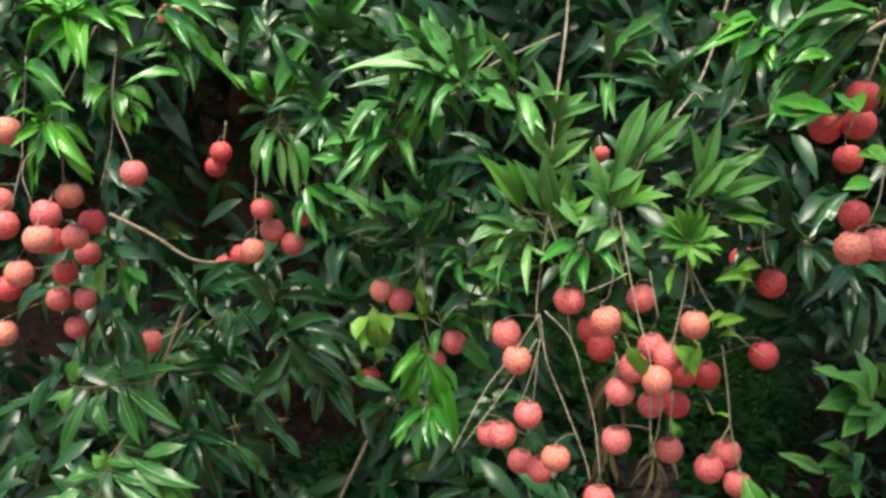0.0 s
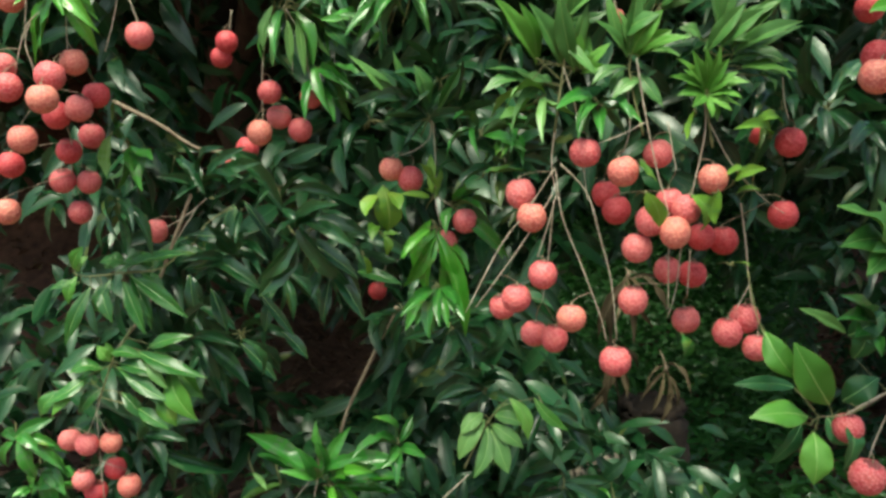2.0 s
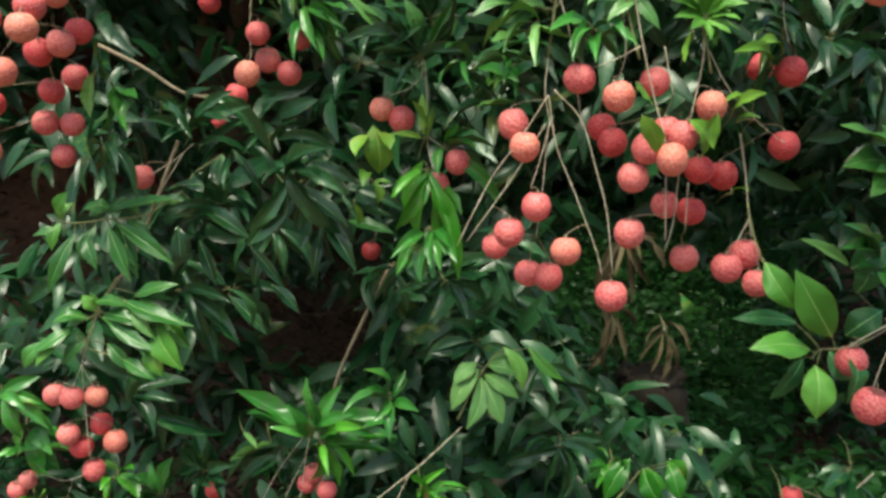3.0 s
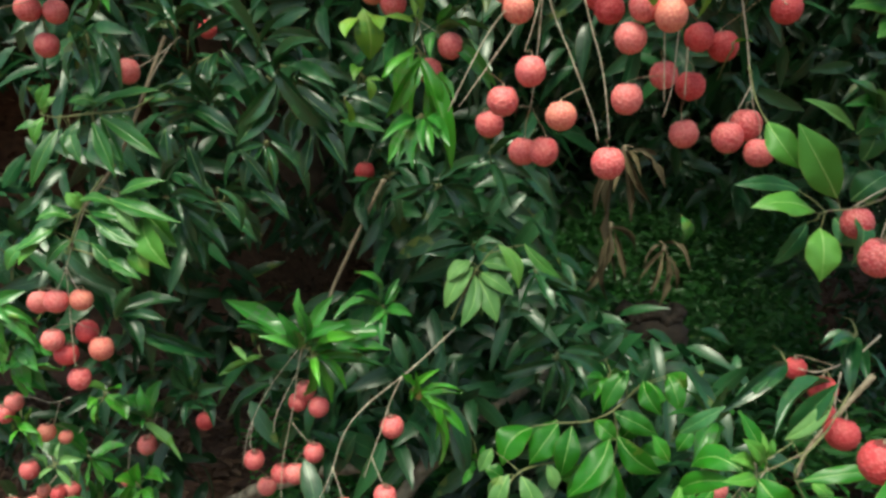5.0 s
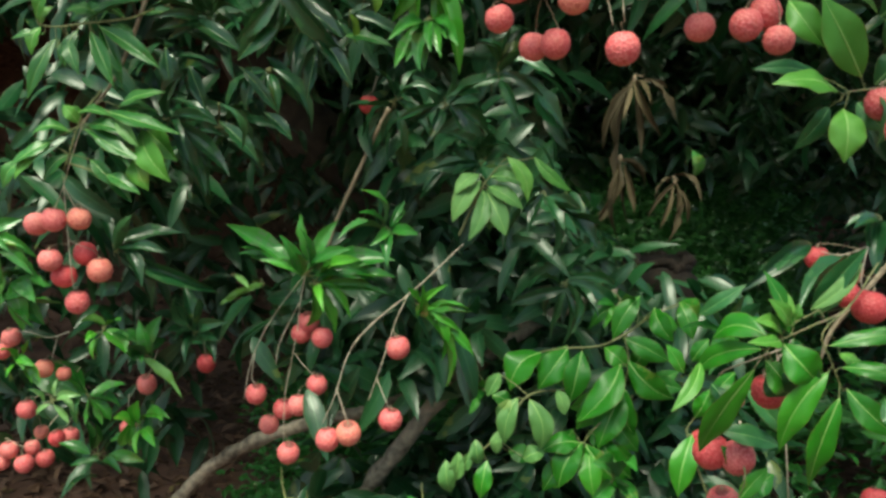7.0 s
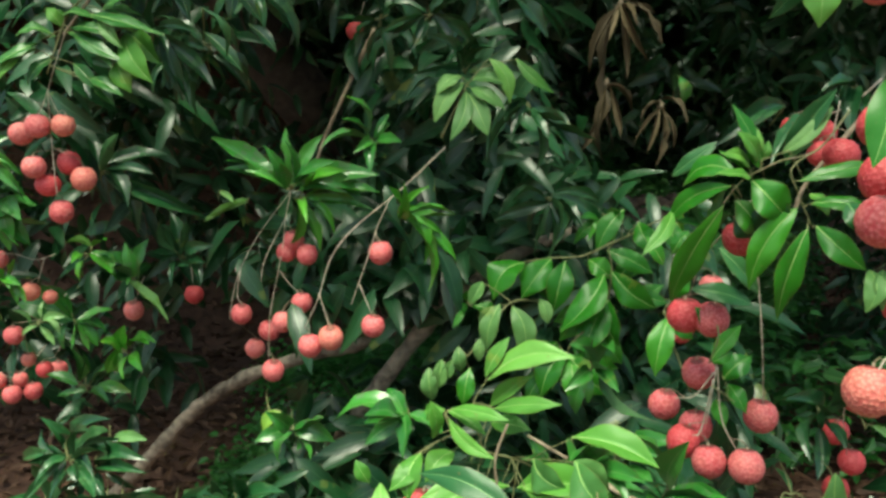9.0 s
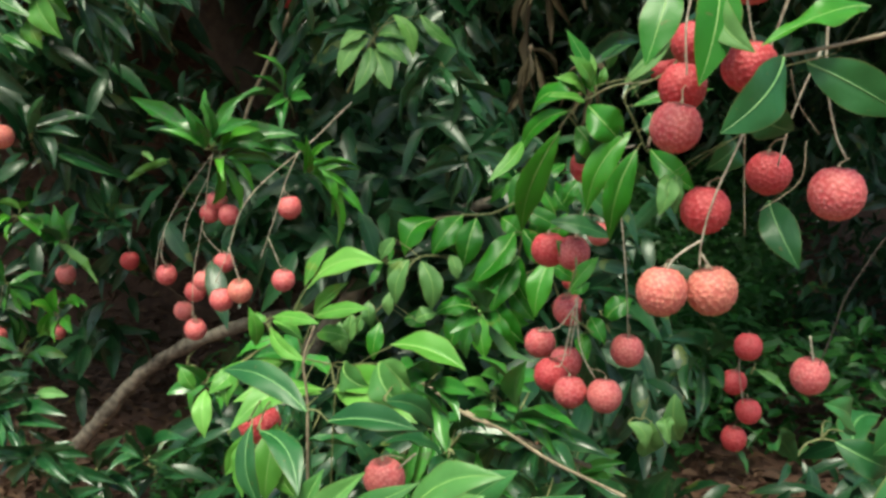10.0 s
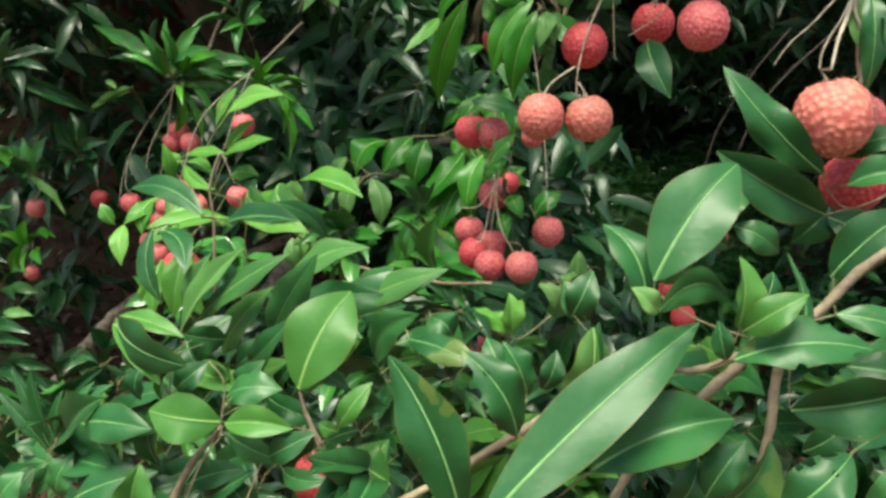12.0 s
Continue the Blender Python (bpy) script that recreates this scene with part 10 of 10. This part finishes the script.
spray("", "soft", [[(0.082, 1.070, 1.891), (0.031, 1.020, 1.831), (-0.003, 1.020, 1.804), (-0.044, 1.020, 1.791), (-0.064, 1.020, 1.764)]], 0.0014,
      [((-0.065, 1.020, 1.749), (-0.120, 0.990, 1.779), 0.0230, 25, 3),
       ((-0.058, 1.030, 1.762), (-0.116, 1.010, 1.796), 0.0192, 25, 1),
       ((-0.081, 1.020, 1.744), (-0.121, 1.000, 1.728), 0.0136, 35, 2),
       ((-0.037, 1.120, 1.632), (-0.053, 1.110, 1.689), 0.0212, 20, 1),
       ((-0.021, 1.120, 1.632), (0.011, 1.110, 1.689), 0.0197, -20, 2),
       ((-0.064, 1.120, 1.629), (-0.137, 1.100, 1.700), 0.0181, 25, 2),
       ((-0.067, 1.032, 1.748), (-0.093, 1.010, 1.791), 0.0210, 9, 1),
       ((-0.063, 1.042, 1.763), (-0.098, 1.030, 1.807), 0.0175, 27, 2),
       ((-0.042, 1.132, 1.627), (-0.074, 1.130, 1.673), 0.0194, 0, 2)], 862)
spray("", "soft", [[(0.082, 1.070, 1.891), (0.031, 1.020, 1.831), (-0.003, 1.020, 1.804), (-0.044, 1.020, 1.791), (-0.064, 1.020, 1.764)]], 0.0014,
      [((-0.020, 1.132, 1.635), (0.017, 1.130, 1.672), 0.0180, -33, 2),
       ((-0.063, 1.132, 1.623), (-0.080, 1.120, 1.708), 0.0165, 45, 4)], 863)
spray("", "fresh", [[(0.082, 1.070, 1.891), (0.031, 1.020, 1.831), (-0.003, 1.020, 1.804), (-0.044, 1.020, 1.791), (-0.064, 1.020, 1.764)]], 0.0014,
      [((-0.084, 1.020, 1.723), (-0.119, 1.000, 1.722), 0.0123, 40, 1),
       ((-0.043, 1.020, 1.753), (-0.022, 1.010, 1.792), 0.0095, 10, 4),
       ((-0.080, 1.032, 1.719), (-0.105, 1.020, 1.700), 0.0112, 30, 2),
       ((-0.040, 1.032, 1.754), (-0.014, 1.030, 1.785), 0.0087, -5, 4)], 864)
spray("", "bright", [[(0.082, 1.070, 1.891), (0.031, 1.020, 1.831), (-0.003, 1.020, 1.804), (-0.044, 1.020, 1.791), (-0.064, 1.020, 1.764)]], 0.0014,
      [((-0.005, 1.020, 1.800), (-0.007, 1.010, 1.751), 0.0191, 0, 1),
       ((0.040, 1.020, 1.805), (0.081, 1.000, 1.792), 0.0176, 30, 2),
       ((0.044, 1.032, 1.810), (0.079, 1.020, 1.810), 0.0160, 49, 4)], 865)
spray("drooping lychee twig with glossy folded green leaves", "mid", [[(-0.408, 1.240, 1.426), (-0.427, 1.200, 1.407), (-0.482, 1.200, 1.401), (-0.529, 1.200, 1.396), (-0.552, 1.200, 1.400)]], 0.0016,
      [((-0.488, 1.200, 1.403), (-0.378, 1.180, 1.431), 0.0170, 35, 2),
       ((-0.470, 1.200, 1.396), (-0.382, 1.180, 1.338), 0.0233, 20, 2),
       ((-0.481, 1.200, 1.389), (-0.445, 1.180, 1.314), 0.0218, 10, 2),
       ((-0.512, 1.200, 1.381), (-0.491, 1.180, 1.330), 0.0202, 0, 1),
       ((-0.528, 1.200, 1.381), (-0.562, 1.180, 1.298), 0.0218, -10, 1),
       ((-0.543, 1.200, 1.386), (-0.584, 1.190, 1.378), 0.0125, 30, 1),
       ((-0.476, 1.210, 1.414), (-0.514, 1.200, 1.416), 0.0235, 25, 3),
       ((-0.440, 1.210, 1.409), (-0.481, 1.200, 1.416), 0.0204, 30, 1),
       ((-0.498, 1.200, 1.392), (-0.519, 1.190, 1.345), 0.0187, 10, 3)], 880)
spray("drooping lychee twig with glossy folded green leaves", "mid", [[(-0.408, 1.240, 1.426), (-0.427, 1.200, 1.407), (-0.482, 1.200, 1.401), (-0.529, 1.200, 1.396), (-0.552, 1.200, 1.400)]], 0.0016,
      [((-0.458, 1.210, 1.400), (-0.420, 1.200, 1.376), 0.0188, 20, 3),
       ((-0.474, 1.212, 1.400), (-0.442, 1.200, 1.316), 0.0213, 24, 2),
       ((-0.481, 1.212, 1.386), (-0.438, 1.200, 1.331), 0.0199, 15, 5),
       ((-0.519, 1.212, 1.382), (-0.518, 1.200, 1.342), 0.0184, -11, 2),
       ((-0.482, 1.222, 1.415), (-0.516, 1.220, 1.405), 0.0214, 10, 1),
       ((-0.442, 1.222, 1.410), (-0.478, 1.220, 1.405), 0.0186, 48, 5),
       ((-0.504, 1.212, 1.387), (-0.514, 1.210, 1.348), 0.0171, 9, 2)], 881)
spray("", "fresh", [[(-0.408, 1.240, 1.426), (-0.427, 1.200, 1.407), (-0.482, 1.200, 1.401), (-0.529, 1.200, 1.396), (-0.552, 1.200, 1.400)]], 0.0016,
      [((-0.553, 1.200, 1.406), (-0.532, 1.190, 1.441), 0.0217, 0, 0),
       ((-0.548, 1.200, 1.396), (-0.558, 1.190, 1.357), 0.0187, 0, 1),
       ((-0.554, 1.212, 1.401), (-0.534, 1.210, 1.424), 0.0198, 10, 1)], 882)
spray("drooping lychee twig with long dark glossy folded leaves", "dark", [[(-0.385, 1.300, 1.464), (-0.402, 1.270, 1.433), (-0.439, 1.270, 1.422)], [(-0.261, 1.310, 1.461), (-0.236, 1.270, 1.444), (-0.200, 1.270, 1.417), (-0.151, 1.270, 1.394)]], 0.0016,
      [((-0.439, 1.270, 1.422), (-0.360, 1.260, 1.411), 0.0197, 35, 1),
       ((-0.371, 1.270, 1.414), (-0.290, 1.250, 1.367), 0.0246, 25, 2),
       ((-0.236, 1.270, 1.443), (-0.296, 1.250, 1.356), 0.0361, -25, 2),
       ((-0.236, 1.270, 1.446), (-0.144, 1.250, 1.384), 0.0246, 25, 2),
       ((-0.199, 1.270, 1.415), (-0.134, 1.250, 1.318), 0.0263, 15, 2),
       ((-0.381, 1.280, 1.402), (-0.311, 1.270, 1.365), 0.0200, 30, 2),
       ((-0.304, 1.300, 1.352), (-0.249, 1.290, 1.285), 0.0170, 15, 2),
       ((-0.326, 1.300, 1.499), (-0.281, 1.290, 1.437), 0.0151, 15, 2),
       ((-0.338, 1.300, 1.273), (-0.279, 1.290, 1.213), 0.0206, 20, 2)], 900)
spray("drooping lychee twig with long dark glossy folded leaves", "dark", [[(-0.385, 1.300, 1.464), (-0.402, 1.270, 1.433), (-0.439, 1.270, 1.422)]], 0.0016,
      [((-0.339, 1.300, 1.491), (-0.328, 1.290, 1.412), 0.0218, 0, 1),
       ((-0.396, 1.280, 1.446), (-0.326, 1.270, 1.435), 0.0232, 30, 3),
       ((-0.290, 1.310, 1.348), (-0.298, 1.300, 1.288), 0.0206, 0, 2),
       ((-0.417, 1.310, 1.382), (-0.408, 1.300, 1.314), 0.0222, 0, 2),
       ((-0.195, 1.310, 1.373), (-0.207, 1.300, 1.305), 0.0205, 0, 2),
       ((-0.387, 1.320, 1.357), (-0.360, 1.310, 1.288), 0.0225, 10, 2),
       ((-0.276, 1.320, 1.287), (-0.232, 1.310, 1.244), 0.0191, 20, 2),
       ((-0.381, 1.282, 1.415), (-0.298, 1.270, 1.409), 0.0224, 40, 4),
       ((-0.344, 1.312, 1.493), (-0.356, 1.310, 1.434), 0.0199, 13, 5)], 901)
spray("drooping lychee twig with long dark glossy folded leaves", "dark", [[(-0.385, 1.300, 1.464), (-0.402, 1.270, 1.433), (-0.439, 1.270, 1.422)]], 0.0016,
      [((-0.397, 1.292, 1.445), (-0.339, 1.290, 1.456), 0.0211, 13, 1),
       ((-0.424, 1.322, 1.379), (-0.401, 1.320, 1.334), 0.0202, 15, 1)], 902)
spray("", "mid", [[(-0.385, 1.300, 1.464), (-0.402, 1.270, 1.433), (-0.439, 1.270, 1.422)]], 0.0016,
      [((-0.147, 1.270, 1.392), (-0.076, 1.250, 1.374), 0.0197, 35, 1)], 903)
spray("lychee twig with curled glossy green leaves above fruit", "mid", [[(-0.484, 1.235, 1.314), (-0.494, 1.205, 1.287), (-0.507, 1.205, 1.263), (-0.530, 1.205, 1.203)], [(-0.494, 1.205, 1.287), (-0.454, 1.205, 1.281)], [(-0.507, 1.205, 1.263), (-0.539, 1.205, 1.247)]], 0.0016,
      [((-0.506, 1.205, 1.281), (-0.456, 1.195, 1.275), 0.0174, 35, 1),
       ((-0.466, 1.205, 1.283), (-0.356, 1.175, 1.251), 0.0235, 30, 5),
       ((-0.450, 1.205, 1.289), (-0.381, 1.195, 1.308), 0.0205, 30, 1),
       ((-0.499, 1.205, 1.259), (-0.428, 1.175, 1.207), 0.0220, 20, 4),
       ((-0.491, 1.205, 1.261), (-0.406, 1.175, 1.214), 0.0205, 20, 5),
       ((-0.495, 1.205, 1.265), (-0.425, 1.185, 1.249), 0.0205, 30, 1),
       ((-0.470, 1.205, 1.197), (-0.418, 1.185, 1.170), 0.0207, 30, 1),
       ((-0.540, 1.205, 1.245), (-0.595, 1.185, 1.210), 0.0221, 30, 4),
       ((-0.519, 1.205, 1.255), (-0.566, 1.195, 1.252), 0.0206, 35, 1)], 930)
spray("lychee twig with curled glossy green leaves above fruit", "mid", [[(-0.484, 1.235, 1.314), (-0.494, 1.205, 1.287), (-0.507, 1.205, 1.263), (-0.530, 1.205, 1.203)]], 0.0016,
      [((-0.521, 1.215, 1.226), (-0.559, 1.205, 1.187), 0.0209, 10, 1),
       ((-0.497, 1.215, 1.218), (-0.459, 1.205, 1.179), 0.0209, 10, 2),
       ((-0.591, 1.225, 1.218), (-0.626, 1.225, 1.177), 0.0244, 10, 1),
       ((-0.454, 1.217, 1.291), (-0.398, 1.215, 1.283), 0.0187, 36, 5),
       ((-0.498, 1.217, 1.261), (-0.442, 1.205, 1.261), 0.0187, 26, 2),
       ((-0.473, 1.217, 1.191), (-0.438, 1.205, 1.158), 0.0189, 11, 2),
       ((-0.519, 1.217, 1.256), (-0.556, 1.215, 1.237), 0.0188, 32, 2)], 931)
spray("", "pale", [[(-0.484, 1.235, 1.314), (-0.494, 1.205, 1.287), (-0.507, 1.205, 1.263), (-0.530, 1.205, 1.203)]], 0.0016,
      [((-0.450, 1.195, 1.277), (-0.413, 1.175, 1.234), 0.0203, -10, 2),
       ((-0.449, 1.207, 1.279), (-0.403, 1.195, 1.257), 0.0185, -5, 4)], 932)
spray("", "fresh", [[(-0.484, 1.235, 1.314), (-0.494, 1.205, 1.287), (-0.507, 1.205, 1.263), (-0.530, 1.205, 1.203)]], 0.0016,
      [((-0.419, 1.205, 1.259), (-0.373, 1.175, 1.187), 0.0378, -15, 1),
       ((-0.431, 1.205, 1.221), (-0.407, 1.185, 1.175), 0.0333, 0, 3),
       ((-0.543, 1.205, 1.237), (-0.589, 1.185, 1.191), 0.0238, 20, 1),
       ((-0.507, 1.205, 1.267), (-0.526, 1.205, 1.292), 0.0190, 0, 1),
       ((-0.417, 1.217, 1.258), (-0.369, 1.195, 1.215), 0.0345, -7, 2),
       ((-0.434, 1.217, 1.219), (-0.400, 1.205, 1.197), 0.0304, -13, 2),
       ((-0.511, 1.217, 1.266), (-0.522, 1.225, 1.292), 0.0174, -14, 5)], 933)
spray("young lychee shoot with broad bright green leaves", "fresh", [[(0.521, 0.940, 1.312), (0.436, 0.890, 1.290), (0.399, 0.890, 1.285), (0.390, 0.890, 1.276)], [(0.399, 0.890, 1.285), (0.395, 0.890, 1.268)], [(0.336, 0.950, 1.439), (0.341, 0.940, 1.402), (0.335, 0.890, 1.376)]], 0.0012,
      [((0.410, 0.890, 1.299), (0.359, 0.870, 1.374), 0.0421, -10, 0),
       ((0.343, 0.910, 1.377), (0.372, 0.890, 1.328), 0.0291, -15, 1),
       ((0.387, 0.890, 1.285), (0.315, 0.870, 1.291), 0.0286, 25, 3),
       ((0.394, 0.890, 1.268), (0.388, 0.870, 1.215), 0.0369, 10, 3)], 960)
spray("", "near", [[(0.521, 0.940, 1.312), (0.436, 0.890, 1.290), (0.399, 0.890, 1.285), (0.390, 0.890, 1.276)]], 0.0012,
      [((0.431, 0.890, 1.284), (0.419, 0.870, 1.232), 0.0265, -30, 1),
       ((0.389, 0.910, 1.271), (0.350, 0.900, 1.228), 0.0213, -20, 1),
       ((0.393, 0.940, 1.304), (0.317, 0.930, 1.311), 0.0182, 20, 1),
       ((0.439, 0.920, 1.294), (0.473, 0.910, 1.324), 0.0309, 20, 1),
       ((0.451, 0.940, 1.365), (0.486, 0.930, 1.395), 0.0313, 20, 1),
       ((0.463, 0.950, 1.336), (0.473, 0.950, 1.379), 0.0307, 10, 1),
       ((0.422, 0.920, 1.276), (0.448, 0.910, 1.247), 0.0239, -20, 1)], 961)
spray("", "nearpale", [[(0.521, 0.940, 1.312), (0.436, 0.890, 1.290), (0.399, 0.890, 1.285), (0.390, 0.890, 1.276)]], 0.0012,
      [((0.448, 0.940, 1.369), (0.384, 0.920, 1.401), 0.0156, 25, 2)], 962)
spray("lychee twig with a hand of young pale green leaflets", "pale", [[(0.016, 1.177, 1.114), (0.036, 1.177, 1.156), (0.050, 1.177, 1.183), (0.069, 1.177, 1.207)]], 0.0016,
      [((0.045, 1.177, 1.188), (0.007, 1.157, 1.134), 0.0275, 15, 1),
       ((0.042, 1.177, 1.197), (0.010, 1.157, 1.171), 0.0226, 20, 3),
       ((0.049, 1.177, 1.176), (0.028, 1.147, 1.110), 0.0242, 10, 4),
       ((0.054, 1.177, 1.171), (0.078, 1.147, 1.117), 0.0291, 0, 0),
       ((0.057, 1.177, 1.180), (0.101, 1.157, 1.151), 0.0227, 20, 1),
       ((0.060, 1.177, 1.193), (0.105, 1.167, 1.183), 0.0195, 30, 1),
       ((0.039, 1.177, 1.173), (0.017, 1.167, 1.193), 0.0178, 20, 3),
       ((0.055, 1.189, 1.176), (0.058, 1.167, 1.121), 0.0221, 0, 2),
       ((0.058, 1.189, 1.191), (0.094, 1.187, 1.199), 0.0177, 32, 2)], 980)
spray("", "fresh", [[(0.016, 1.177, 1.114), (0.036, 1.177, 1.156), (0.050, 1.177, 1.183), (0.069, 1.177, 1.207)]], 0.0016,
      [((0.081, 1.177, 1.220), (0.108, 1.167, 1.159), 0.0227, 0, 4),
       ((0.117, 1.177, 1.220), (0.168, 1.167, 1.173), 0.0178, 10, 5)], 981)
